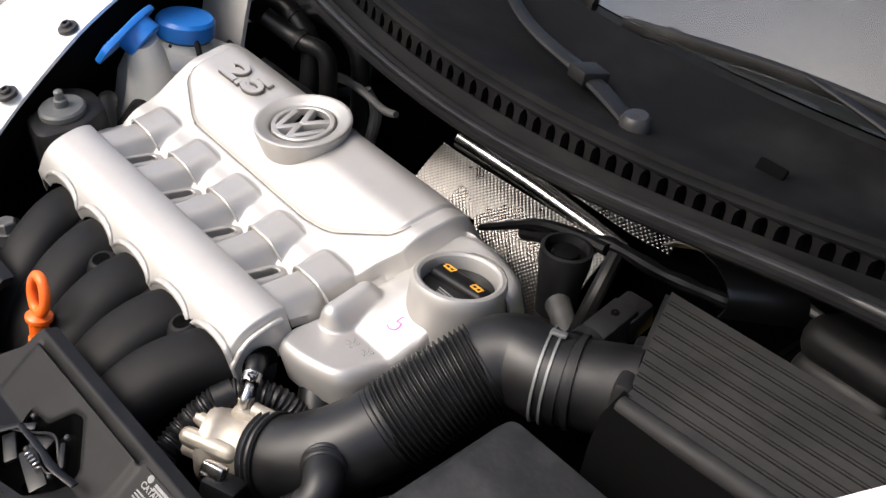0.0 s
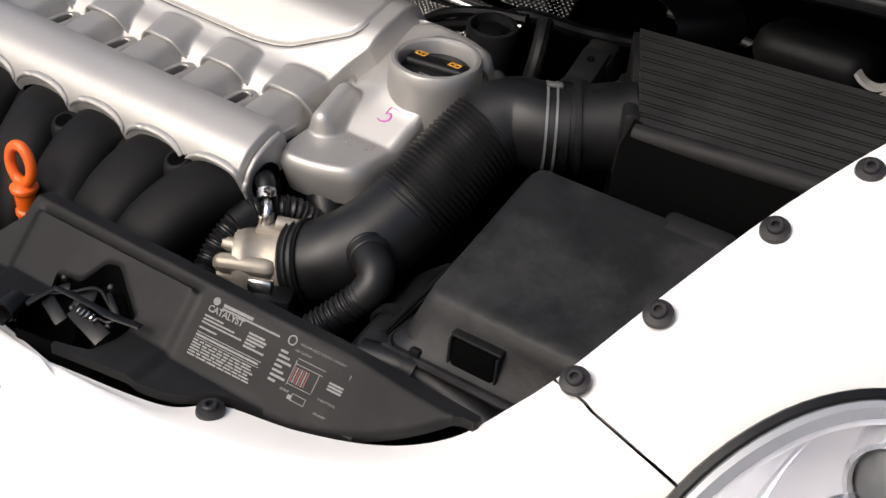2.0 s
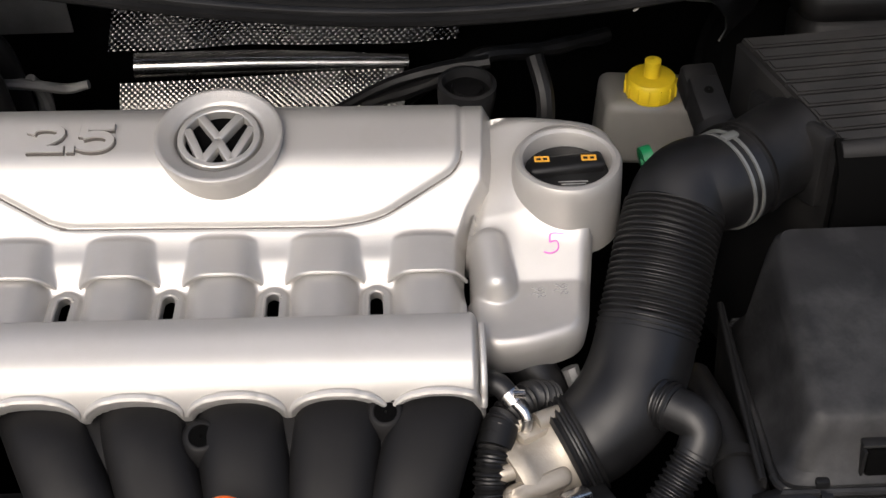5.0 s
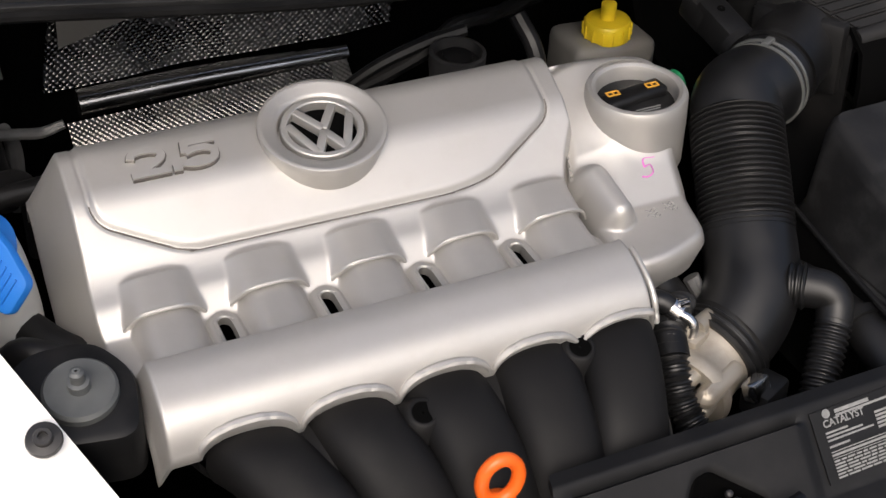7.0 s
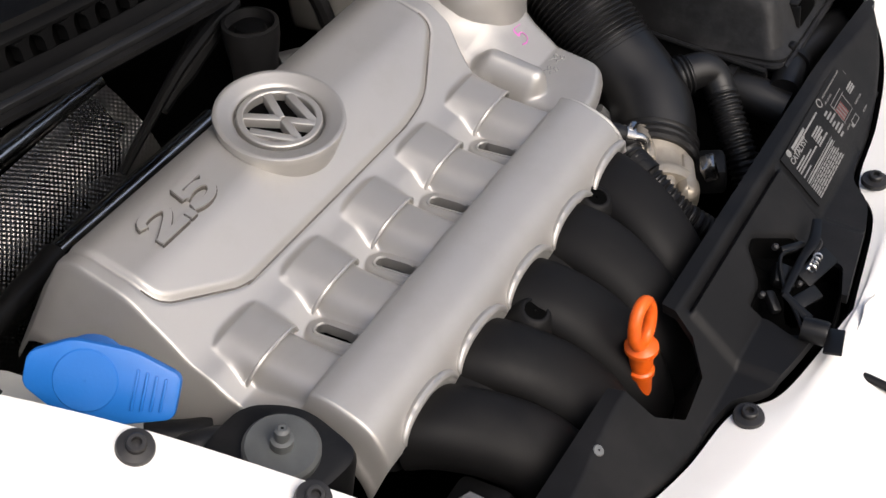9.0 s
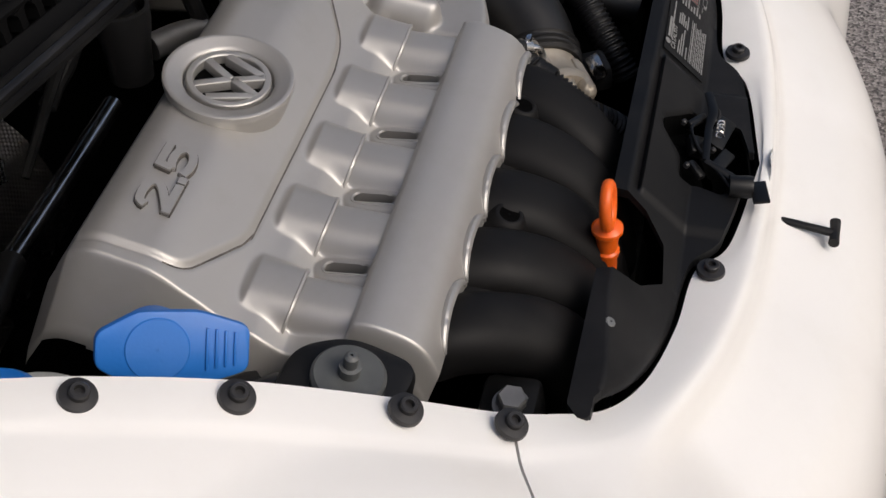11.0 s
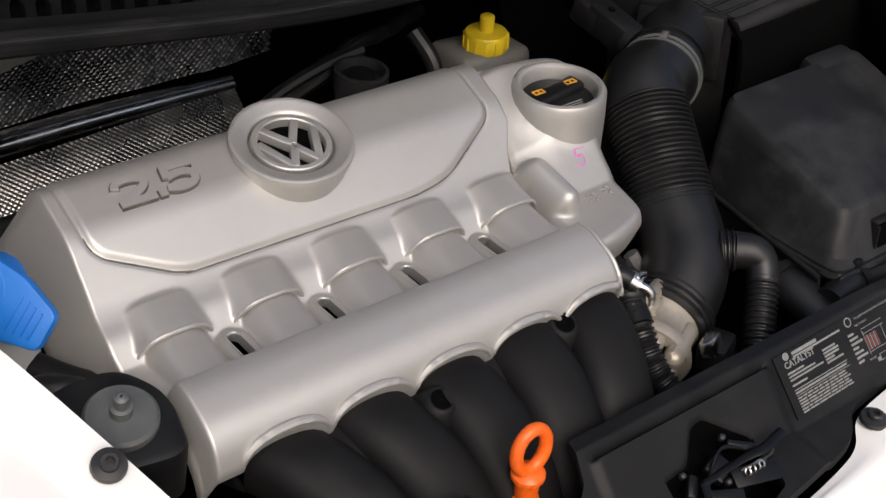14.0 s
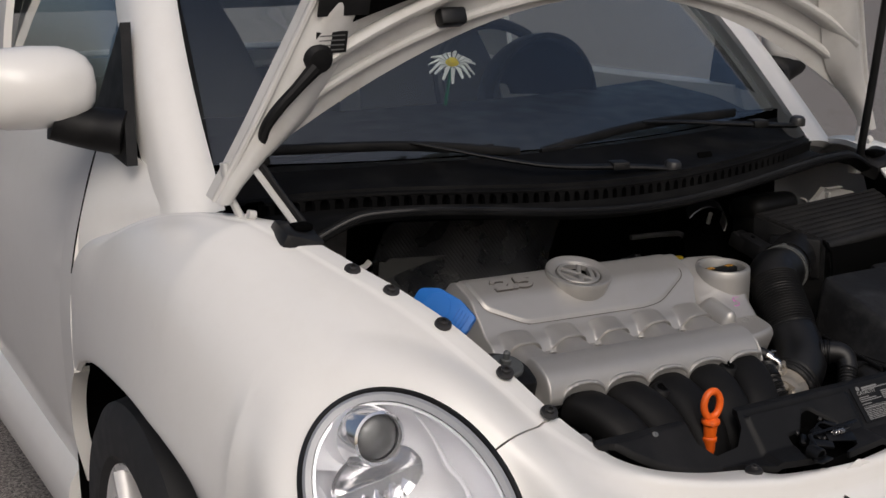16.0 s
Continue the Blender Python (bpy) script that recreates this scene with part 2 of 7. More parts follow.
def lathe(name, profile, m, mat, parent=None, label="", sides=32, auto=35):
    """Turns (radius, height) pairs round the z of the pose m."""
    rings = []
    for r, h in profile:
        a = np.linspace(0, 2 * np.pi, sides, endpoint=False)
        rings.append([m @ Vector((max(r, 1e-5) * math.cos(t), max(r, 1e-5) * math.sin(t), h)) for t in a])
    return raw(name, *rings_mesh(rings, caps=profile[0][0] < 0.003 and profile[-1][0] < 0.003), mat, parent, label, True, auto)


def block(name, center, size, mat, parent=None, label="", bevel=0.003, m=None, segments=2):
    bm = bmesh.new()
    bmesh.ops.create_cube(bm, size=1)
    bmesh.ops.scale(bm, vec=size, verts=bm.verts)
    if bevel:
        bmesh.ops.bevel(bm, geom=list(bm.edges), offset=bevel, segments=segments, affect="EDGES", profile=0.5)
    bm.transform((m or Matrix.Identity(4)) if center is None else Matrix.Translation(center) @ (m or Matrix.Identity(4)))
    return part(name, bm, mat, parent, label)


def prism(name, outline, depth, m, mat, parent=None, label="", bevel=0.0, segments=2):
    """A plate with the given outline (x, y), from 0 down to -depth in the pose m."""
    bm = bmesh.new()
    top = [bm.verts.new((x, y, 0)) for x, y in outline]
    face = bm.faces.new(top)
    ext = bmesh.ops.extrude_face_region(bm, geom=[face])
    low = [v for v in ext["geom"] if isinstance(v, bmesh.types.BMVert)]
    bmesh.ops.translate(bm, vec=(0, 0, -depth), verts=low)
    bmesh.ops.recalc_face_normals(bm, faces=bm.faces)
    if bevel:
        edges = [e for e in bm.edges if all(v.co.z > -depth * 0.5 for v in e.verts)]
        bmesh.ops.bevel(bm, geom=edges, offset=bevel, segments=segments, affect="EDGES", profile=0.5)
    bm.transform(m)
    return part(name, bm, mat, parent, label)


def shell(name, rows, thick, mat, parent=None, label="", auto=50):
    """A curved sheet through rows of points, with thickness on its under side."""
    g = np.array(rows, float)
    a, b = g.shape[:2]
    du, dv = np.gradient(g, axis=0), np.gradient(g, axis=1)
    n = np.cross(du, dv)
    n /= np.maximum(np.linalg.norm(n, axis=2), 1e-9)[..., None]
    low = g + n * thick
    verts = np.vstack([g.reshape(-1, 3), low.reshape(-1, 3)])
    k = a * b
    faces = []
    for i in range(a - 1):
        for j in range(b - 1):
            p = i * b + j
            faces.append((p, p + 1, p + b + 1, p + b))
            faces.append((k + p, k + p + b, k + p + b + 1, k + p + 1))
    rim = [i * b for i in range(a)] + [(a - 1) * b + j for j in range(1, b)] + [i * b + b - 1 for i in range(a - 2, -1, -1)] + [j for j in range(b - 2, 0, -1)]
    for i, p in enumerate(rim):
        q = rim[(i + 1) % len(rim)]
        faces.append((p, q, k + q, k + p))
    return raw(name, verts, faces, mat, parent, label, True, auto)


def curve(x, xs, ys):
    """A smooth curve through table values."""
    xs, ys = np.array(xs, float), np.array(ys, float)
    m = np.gradient(ys, xs)
    i = int(np.clip(np.searchsorted(xs, x) - 1, 0, len(xs) - 2))
    h = xs[i + 1] - xs[i]
    t = min(1.0, max(0.0, (x - xs[i]) / h))
    return float((2 * t**3 - 3 * t**2 + 1) * ys[i] + (t**3 - 2 * t**2 + t) * h * m[i] + (3 * t**2 - 2 * t**3) * ys[i + 1] + (t**3 - t**2) * h * m[i + 1])


def smooth(x, a, b):
    t = np.clip((x - a) / (b - a), 0, 1)
    return t * t * (3 - 2 * t)


def lettering(name, text, size, m, mat, parent, depth=0.0004, bold=0.0, label=""):
    """Raised letters in the built-in font, turned into a mesh."""
    cu = bpy.data.curves.new(name, "FONT")
    cu.body, cu.size, cu.extrude, cu.offset, cu.align_x, cu.align_y = text, size, depth, bold, "LEFT", "BOTTOM"
    tmp = bpy.data.objects.new(name, cu)
    scene.collection.objects.link(tmp)
    dg = bpy.context.evaluated_depsgraph_get()
    dg.update()
    me = bpy.data.meshes.new_from_object(tmp.evaluated_get(dg))
    bpy.data.objects.remove(tmp)
    me.transform(m)
    me.materials.clear()
    return finish(name, me, mat, parent, label, smooth=False)


# ---- ground and surroundings ----
GROUND = -0.10
ground = raw("ground", [(-40, -40, GROUND), (40, -40, GROUND), (40, 40, GROUND), (-40, 40, GROUND)], [(0, 1, 2, 3)], ASPHALT, smooth=False)
tagged(ground, "grey asphalt car park with coarse aggregate", "ground", kind="structure")


def mirrored(points, side):
    """Points modelled for the car's right side (x below 0); side 1 mirrors them."""
    return [(-side * p[0] if side == 1 else p[0], *p[1:]) for p in points]


# ---- car body ----
car = thing("car", "white compact car with its bonnet open, parked on asphalt", "car", (0, 0.6, GROUND))

# Rim of the bonnet opening (right half): x, y, z from the windscreen to the nose.
RIM_IN = [(-0.665, 0.40, 0.872), (-0.628, 0.33, 0.848), (-0.583, 0.239, 0.813), (-0.552, 0.178, 0.789), (-0.512, 0.095, 0.75),
          (-0.466, 0.005, 0.69), (-0.432, -0.055, 0.642), (-0.405, -0.092, 0.612), (-0.372, -0.127, 0.583),
          (-0.32, -0.152, 0.562), (-0.245, -0.168, 0.546), (-0.165, -0.177, 0.536), (-0.12, -0.205, 0.53), (0.0, -0.225, 0.528)]
rim = spline(RIM_IN, 200)


LAMP_C, LAMP_N = Vector((-0.6762, -0.083, 0.5553)), Vector((-0.4467, -0.7444, 0.4963))
LAMP_E1, LAMP_E2 = Vector((0.8575, -0.5145, 0.0)), Vector((0.2553, 0.4256, 0.8682))
LAMP_A, LAMP_B, LAMP_TURN = 0.190, 0.139, radians(-52.5)


def lamp_frame(side):
    """Pose of the oval headlamp: x along its long axis, z out of the lens."""
    x = LAMP_E1 * math.cos(LAMP_TURN) + LAMP_E2 * math.sin(LAMP_TURN)
    y = LAMP_N.cross(x)
    cols = [x, y, LAMP_N, LAMP_C]
    if side == 1:
        cols = [Vector((-c.x, c.y, c.z)) for c in cols]
        cols[1] = -cols[1]
    return Matrix([[*(c[r] for c in cols)] for r in range(3)] + [[0, 0, 0, 1]])


def open_for_lamp(ob, side):
    """Cuts the oval lamp aperture out of a body panel."""
    inv = lamp_frame(side).inverted()
    off = origin_of(car)
    bm = bmesh.new()
    bm.from_mesh(ob.data)
    gone = []
    for f in bm.faces:
        p = inv @ ((f.calc_center_median() + off) / K)
        if (p.x / (LAMP_A - 0.004)) ** 2 + (p.y / (LAMP_B - 0.004)) ** 2 < 1 and abs(p.z) < 0.16:
            gone.append(f)
    bmesh.ops.delete(bm, geom=gone, context="FACES")
    bm.to_mesh(ob.data)
    bm.free()


WHEEL_Y, WHEEL_Z, WHEEL_R = 0.61, 0.215, 0.315
ARCH_HALF, ARCH_H, ARCH_POW = 0.445, 0.365, 2.5


def arch_top(y, centre):
    """Height of the wheel arch's lip at y, or the sill's height outside it."""
    u = abs(y - centre) / ARCH_HALF
    return WHEEL_Z + ARCH_H * (1 - u**ARCH_POW) ** (1 / ARCH_POW) if u < 1 else 0.12


def wing_section(y):
    """Edge, crown, flank and foot of the wing at one y."""
    edge_x, edge_z = np.interp(y, rim[::-1, 1], rim[::-1, 0]), np.interp(y, rim[::-1, 1], rim[::-1, 2])
    return edge_x, edge_z


SEAM = -0.063


def wing_edge(y):
    """Upper edge of the wing behind the bonnet opening, falling along the door."""
    ys = [0.40, 0.50, 0.60, 0.75, 0.93, 1.05, 1.13, 1.18]
    return curve(y, ys, [-0.665, -0.705, -0.745, -0.796, -0.858, -0.872, -0.874, -0.873]), curve(y, ys, [0.872, 0.872, 0.858, 0.810, 0.722, 0.56, 0.45, 0.33])


def wing_control(y):
    """Control points of the wing's section that starts at the rim at y."""
    if y < 0.40:
        ex, ez = wing_section(y)
    else:
        ex, ez = wing_edge(y)
    bulge = curve(y, [-0.10, 0.0, 0.12, 0.25, 0.42, 0.60, 0.78, 0.93, 1.06, 1.18], [-0.77, -0.822, -0.853, -0.873, -0.889, -0.894, -0.892, -0.884, -0.877, -0.873])
    high = curve(y, [-0.10, 0.0, 0.25, 0.5, 0.75, 0.93, 1.06, 1.18], [0.44, 0.48, 0.56, 0.60, 0.58, 0.52, 0.42, 0.25])
    foot = arch_top(y, WHEEL_Y)
    wd = bulge - ex
    fan = -0.36 * smooth(0.12 - y, 0.0, 0.183)
    z4 = min(max(high, foot + 0.03), ez - 0.01)
    ctrl = [(ex, y, ez), (ex + max(-0.03, wd * 0.13), y, ez + 0.003), (ex + wd * 0.32, y, ez + 0.002), (ex + wd * 0.58, y, ez - (ez - high) * 0.10),
            (ex + wd * 0.84, y, ez - (ez - high) * 0.42), (bulge, y, z4 - 0.01), (bulge + 0.012, y, min(foot, z4 - 0.02))]
    ctrl = [(x, y - abs(x - ex) * abs(fan), z) for x, _, z in ctrl]
    return ctrl


def flange_step(d):
    """A pressed step along the wing's flange, fading out over the crown."""
    return 0.0030 * smooth(d, 0.038, 0.046) * (1 - smooth(d, 0.08, 0.2))


def seat_lamp(rows, side):
    """Draws the sheet round the headlamp into the lamp's own curved plane."""
    m = lamp_frame(side)
    inv = m.inverted()
    out = []
    for r in rows:
        line = []
        for p in r:
            q = inv @ Vector(p)
            e = math.hypot(q.x / LAMP_A, q.y / LAMP_B)
            if abs(q.z) < 0.24 and e < 1.55:
                t = float((1 - smooth(e, 1.03, 1.55)) * (1 - smooth(abs(q.z), 0.14, 0.24)))
                q.z += (-0.55 * q.x * q.x - 0.002 - q.z) * t
                p = m @ q
            line.append(tuple(p))
        out.append(line)
    return out


def wing(side):
    """Front wing: a crowned sheet from the opening's rim over the wheel arch."""
    stations = np.concatenate([np.linspace(SEAM, 0.15, 46), np.linspace(0.155, 0.41, 26), np.linspace(0.42, 0.937, 42)])
    rows = []
    for y in stations:
        sec = spline(wing_control(y), 150)
        reach = np.hypot(sec[:, 0] - sec[0, 0], sec[:, 1] - sec[0, 1])
        sec[:, 2] -= flange_step(reach)
        rows.append(mirrored(sec, side))
    return seat_lamp(rows, side)


for side in (-1, 1):
    ob = shell("front_wing", wing(side), 0.012 * side, WHITE, car, "glossy white front wing with a bolted rim")
    open_for_lamp(ob, side)

# Nose: bumper skin from the rim forwards and down, blending into the wings at the seams.
start = np.array([np.interp(SEAM - 0.0018, rim[::-1, 1], rim[::-1, k]) for k in range(3)])
nose = [start] + [p for p in rim if p[1] < SEAM - 0.004]
full_nose = [tuple(p) for p in nose] + [(-p[0], p[1], p[2]) for p in nose[-2::-1]]
side_ctrl = wing_control(SEAM)
SIDE_PROF = [(math.hypot(p[0] - side_ctrl[0][0], p[1] - side_ctrl[0][1]), p[2] - side_ctrl[0][2]) for p in side_ctrl]
NOSE_PROF = [(0.0, 0.0), (0.024, 0.003), (0.036, 0.000), (0.042, -0.018), (0.050, -0.034), (0.080, -0.052), (0.110, -0.071), (0.140, -0.096), (0.163, -0.13), (0.178, -0.18), (0.184, -0.25), (0.180, -0.36), (0.155, -0.47)]
sp, npf = spline([(d, h, 0) for d, h in SIDE_PROF], 130), spline([(d, h, 0) for d, h in NOSE_PROF], 130)
sp[:, 1] -= flange_step(sp[:, 0])
rows = []
x_seam = abs(nose[0][0])
for x, y, z in full_nose:
    a = abs(x) / x_seam
    turn = radians(np.interp(a, [0, 0.5, 0.75, 0.9, 1.0], [90, 76, 58, 38, 20]))
    ox, oy = math.copysign(math.cos(turn), x) if abs(x) > 1e-6 else 0.0, -math.sin(turn)
    mixw = smooth(a, 0.74, 1.0)
    prof = sp * mixw + npf * (1 - mixw)
    flow = (-0.200 + 0.30 * x * x + 1.6 * x**4) * (1 - smooth(a, 0.82, 1.0)) + y * smooth(a, 0.82, 1.0)
    row = []
    for d, h, _ in prof:
        k = smooth(d, 0.0, 0.032)
        row.append((x + ox * d, y * (1 - k) + flow * k + oy * d, z + h))
    rows.append(row)
rows = seat_lamp(seat_lamp(rows, -1), 1)
bumper = shell("bumper_skin", rows, 0.01, WHITE, car, "white nose panel with a stepped flange")
for side in (-1, 1):
    open_for_lamp(bumper, side)

for k, (i, j) in enumerate(((0.42, 60), (0.48, 52), (0.37, 70), (0.55, 74), (0.30, 66), (0.62, 58))):
    p = Vector(rows[int(i * len(rows))][j])
    lathe("paint_speck", [(0.001, 0.0006), (0.0016, 0.0004), (0.0020, -0.001), (0.001, -0.001)], frame_to(p, (0, -0.6, 0.8)), BOLT, bumper, sides=8)

# Doors, pillars, roof and cabin shell, both sides.
for side in (-1, 1):
    rows = []
    for y in np.concatenate([np.linspace(0.935, 1.053, 26), np.linspace(1.0535, 2.05, 14)]):
        b = np.interp(y, [0.93, 1.05, 1.3, 2.05], [-0.884, -0.877, -0.875, -0.86])
        top = np.interp(y, [0.93, 1.3, 2.05], [-0.797, -0.777, -0.775])
        sec = spline([(top, y, 0.955), (b + 0.035, y, 0.80), (b + 0.012, y, 0.70), (b, y, 0.58), (b + 0.004, y, 0.36), (b + 0.028, y, 0.225)], 60)
        foot = arch_top(y, WHEEL_Y) if y < 1.0533 else 0.225
        zs = np.linspace(0.955, foot, 22)
        rows.append(mirrored([(np.interp(-z, -sec[:, 2], sec[:, 0]), y, z) for z in zs], side))
    door = shell("door", rows, 0.03 * side, WHITE, car, "white front door")
    tube("shut_line", mirrored([(-0.801, 0.936, 0.95), (-0.826, 0.936, 0.88), (-0.8495, 0.936, 0.80), (-0.8625, 0.936, 0.75), (-0.8725, 0.936, 0.70)], side), 0.0018, DARK, door, "dark door gap", sides=6, count=16)
    rows = [mirrored(spline([(-0.835, y, 0.262), (-0.878, y, 0.21), (-0.882, y, 0.12), (-0.85, y, 0.06)], 8), side) for y in np.linspace(1.09, 2.1, 6)]
    shell("sill", rows, 0.03 * side, WHITE, car, "white side skirt")
    pillar = [(-0.735, 0.585, 0.85), (-0.722, 0.72, 0.985), (-0.70, 0.86, 1.12), (-0.655, 1.05, 1.28), (-0.60, 1.25, 1.40)]
    rows = []
    for x, y, z in spline(pillar, 14):
        rows.append(mirrored([(x + 0.052, y - 0.006, z + 0.012), (x + 0.03, y - 0.018, z + 0.012), (x - 0.012, y - 0.012, z + 0.002), (x - 0.034, y + 0.03, z - 0.02), (x - 0.036, y + 0.10, z - 0.04)], side))
    shell("windscreen_pillar", rows, 0.02 * side, WHITE, car, "white windscreen pillar")
    # smooth panel between wing, windscreen pillar and door
    fine = []
    for y in np.linspace(0.575, 0.936, 18):
        f = (y - 0.575) / 0.361
        ex, ez = wing_edge(y)
        top = np.array([-0.731 - 0.068 * f, y + 0.06 * (1 - f), 0.880 + 0.077 * f**0.7])
        low = np.array([ex + 0.004 - 0.003 * f, y, ez - 0.010 + 0.010 * f])
        fine.append(mirrored(spline([top, ((top + low) / 2 + (-0.008, 0, 0.002)) * (1 - f) + np.array((-0.8495, 0.936, 0.80)) * f, low], 12), side))
    shell("wing_corner", fine, 0.012 * side, WHITE, car, "white panel behind the wing")
    seam_pts = [(wing_edge(y)[0] - 0.0006, y, wing_edge(y)[1] + 0.0012) for y in np.linspace(0.60, 0.86, 8)]
    tube("wing_seam", mirrored(seam_pts, side), [0.0020, 0.0022, 0.0022, 0.0022, 0.0020, 0.0016, 0.0012, 0.0008], DARK, car, "dark seam above the wing", sides=6, count=30)
    # side window and mirror
    glass_rows = []
    for y in np.linspace(0.86, 1.95, 10):
        zt = min(1.40, 1.02 + (y - 0.86) * 0.85)
        f = (zt - 0.955) / 0.445
        glass_rows.append(mirrored(spline([(-0.770, y, 0.955), (-0.770 + 0.07 * f, y, (0.955 + zt) / 2 + 0.01), (-0.770 + 0.165 * f, y, zt)], 8), side))
    shell("side_window", glass_rows, 0.004 * side, GLASS, car, "tinted side window")
    m_rows = []
    for t in np.linspace(0, 1, 22):
        y = 0.795 + 0.14 * t
        w = math.sin(math.pi * min(0.94, 0.012 + t * 0.93)) ** 0.5
        a = np.linspace(0, 2 * np.pi, 20, endpoint=False)
        m_rows.append(mirrored([(-0.93 + 0.115 * w * math.copysign(abs(math.cos(q)) ** 0.7, math.cos(q)), y, 1.065 + 0.075 * w * math.copysign(abs(math.sin(q)) ** 0.75, math.sin(q))) for q in a], side))
    mir = raw("door_mirror", *rings_mesh(m_rows), WHITE, car, "white door mirror on a black foot")
    tube("mirror_foot", mirrored([(-0.90, 0.87, 1.005), (-0.83, 0.86, 0.985), (-0.775, 0.83, 0.975)], side), [0.045, 0.050, 0.055], BLACK, mir, "black mirror foot", flat=0.8)
    raw("mirror_sail", mirrored([(-0.800, 0.755, 0.925), (-0.745, 0.93, 1.17), (-0.798, 1.03, 0.950), (-0.780, 0.755, 0.925), (-0.725, 0.93, 1.17), (-0.778, 1.03, 0.950)], side),
        [(0, 1, 2), (5, 4, 3), (0, 3, 4, 1), (1, 4, 5, 2), (2, 5, 3, 0)], BLACK, mir, smooth=False)

roof_rows = [spline([(-0.60, y, z - 0.02), (-0.35, y - 0.03, z + 0.035), (0, y - 0.05, z + 0.05), (0.35, y - 0.03, z + 0.035), (0.60, y, z - 0.02)], 16)
             for y, z in ((1.25, 1.41), (1.6, 1.50), (2.0, 1.50), (2.5, 1.40), (2.9, 1.2))]
shell("roof", roof_rows, -0.03, WHITE, car, "white roof")

# Windscreen
ws_rows = []
for t in np.linspace(0, 1, 10):
    row = []
    for x in np.linspace(-1, 1, 25):
        hw = 0.665 * (1 - t) + 0.56 * t
        yb = 0.545 + 0.13 * x * x
        yt = 1.17 + 0.09 * x * x
        row.append((x * hw, yb * (1 - t) + yt * t, (0.915 + 0.01 * x * x) * (1 - t) + (1.44 - 0.04 * x * x) * t + 0.035 * math.sin(math.pi * t)))
    ws_rows.append(row)
windscreen = shell("windscreen", ws_rows, 0.005, GLASS, car, "slightly green windscreen glass reflecting cloud")
windscreen.visible_shadow = False

# Cabin behind the glass
cabin = raw("cabin_floor", [(-0.8, 0.95, 0.2), (0.8, 0.95, 0.2), (0.8, 2.3, 0.2), (-0.8, 2.3, 0.2)], [(0, 1, 2, 3)], DARK, car, smooth=False)
dash_rows = [[(x, y + 0.12 * (x / 0.65) ** 2, z) for x in np.linspace(-0.66, 0.66, 13)] for y, z in ((0.56, 0.895), (0.75, 0.935), (1.0, 0.955), (1.15, 0.93), (1.22, 0.80), (1.24, 0.5))]
shell("dashboard", dash_rows, 0.03, BLACK, car, "dark moulded dashboard")
for x in (-0.36, 0.36):
    rows = []
    for z, w, d, y in ((0.45, 0.24, 0.06, 1.62), (0.7, 0.245, 0.07, 1.68), (0.95, 0.22, 0.065, 1.75), (1.08, 0.17, 0.06, 1.79), (1.16, 0.13, 0.055, 1.81), (1.27, 0.125, 0.05, 1.83), (1.32, 0.08, 0.035, 1.84)):
        a = np.linspace(0, 2 * np.pi, 20, endpoint=False)
        rows.append([(x + w * math.copysign(abs(math.cos(q)) ** 0.8, math.cos(q)), y + d * math.sin(q), z) for q in a])
    raw("seat_back", *rings_mesh(rows), CLOTH, car, "dark cloth seat back with headrest")
ring = [(0.34 + 0.18 * math.cos(q), 1.32 + 0.07 * math.sin(q), 0.935 + 0.165 * math.sin(q)) for q in np.linspace(0, 2 * np.pi, 25)]
tube("steering_wheel", ring, 0.015, BLACK, car, count=48, sides=10)
rows = []
for t in np.linspace(0, 1, 10):
    r = math.sin(math.pi * (0.5 + 0.5 * t) * 0.98)
    rows.append([(0.275 + 0.135 * r ** 0.6 * math.cos(q), 1.02 + 0.20 * t, 0.935 + 0.150 * r ** 0.6 * math.sin(q)) for q in np.linspace(0, math.pi, 20)])
shell("instrument_binnacle", rows, 0.012, BLACK, car, "round dark instrument hood on the dashboard")
raw("cabin_rear_wall", [(-0.55, 2.85, 0.2), (0.55, 2.85, 0.2), (0.55, 2.75, 0.90), (-0.55, 2.75, 0.90)], [(0, 1, 2, 3)], CLOTH, car, smooth=False)

# Wheels
def wheel(side, y):
    root = thing("road_wheel", "black tyre on a silver alloy rim", "wheel", (0.785 * side, y, GROUND), group="road wheels")
    m = frame_to((0.785 * side, y, WHEEL_Z), (side, 0, 0))
    R = WHEEL_R
    lathe("tyre", [(R - 0.11, -0.1), (R - 0.03, -0.1), (R - 0.005, -0.085), (R, -0.06), (R, 0.06), (R - 0.005, 0.085), (R - 0.03, 0.1), (R - 0.10, 0.1), (R - 0.115, 0.088), (R - 0.115, -0.09), (R - 0.11, -0.1)], m, TYRE, root, sides=56)
    rimo = lathe("rim", [(R - 0.116, 0.09), (R - 0.13, 0.085), (R - 0.14, 0.04), (R - 0.14, -0.08), (R - 0.12, -0.08), (R - 0.116, 0.09)], m, RIM, root, sides=48)
    lathe("hub", [(0.001, 0.07), (0.03, 0.07), (0.04, 0.06), (0.06, 0.03), (0.05, 0.0), (0.001, 0.0)], m, RIM, root)
    for k in range(6):
        a = k * math.pi / 3
        tube("spoke", [m @ Vector((math.cos(a) * r, math.sin(a) * r, h)) for r, h in ((0.04, 0.045), (0.11, 0.06), (R - 0.135, 0.055))], [0.046, 0.042, 0.050], RIM, root, sides=14, count=10, flat=0.5)
    lathe("brake_disc", [(0.001, -0.02), (0.15, -0.02), (0.15, -0.04), (0.001, -0.04)], m, DULL, root)


REAR_Y = 2.72
for side in (-1, 1):
    wheel(side, WHEEL_Y)
    wheel(side, REAR_Y)

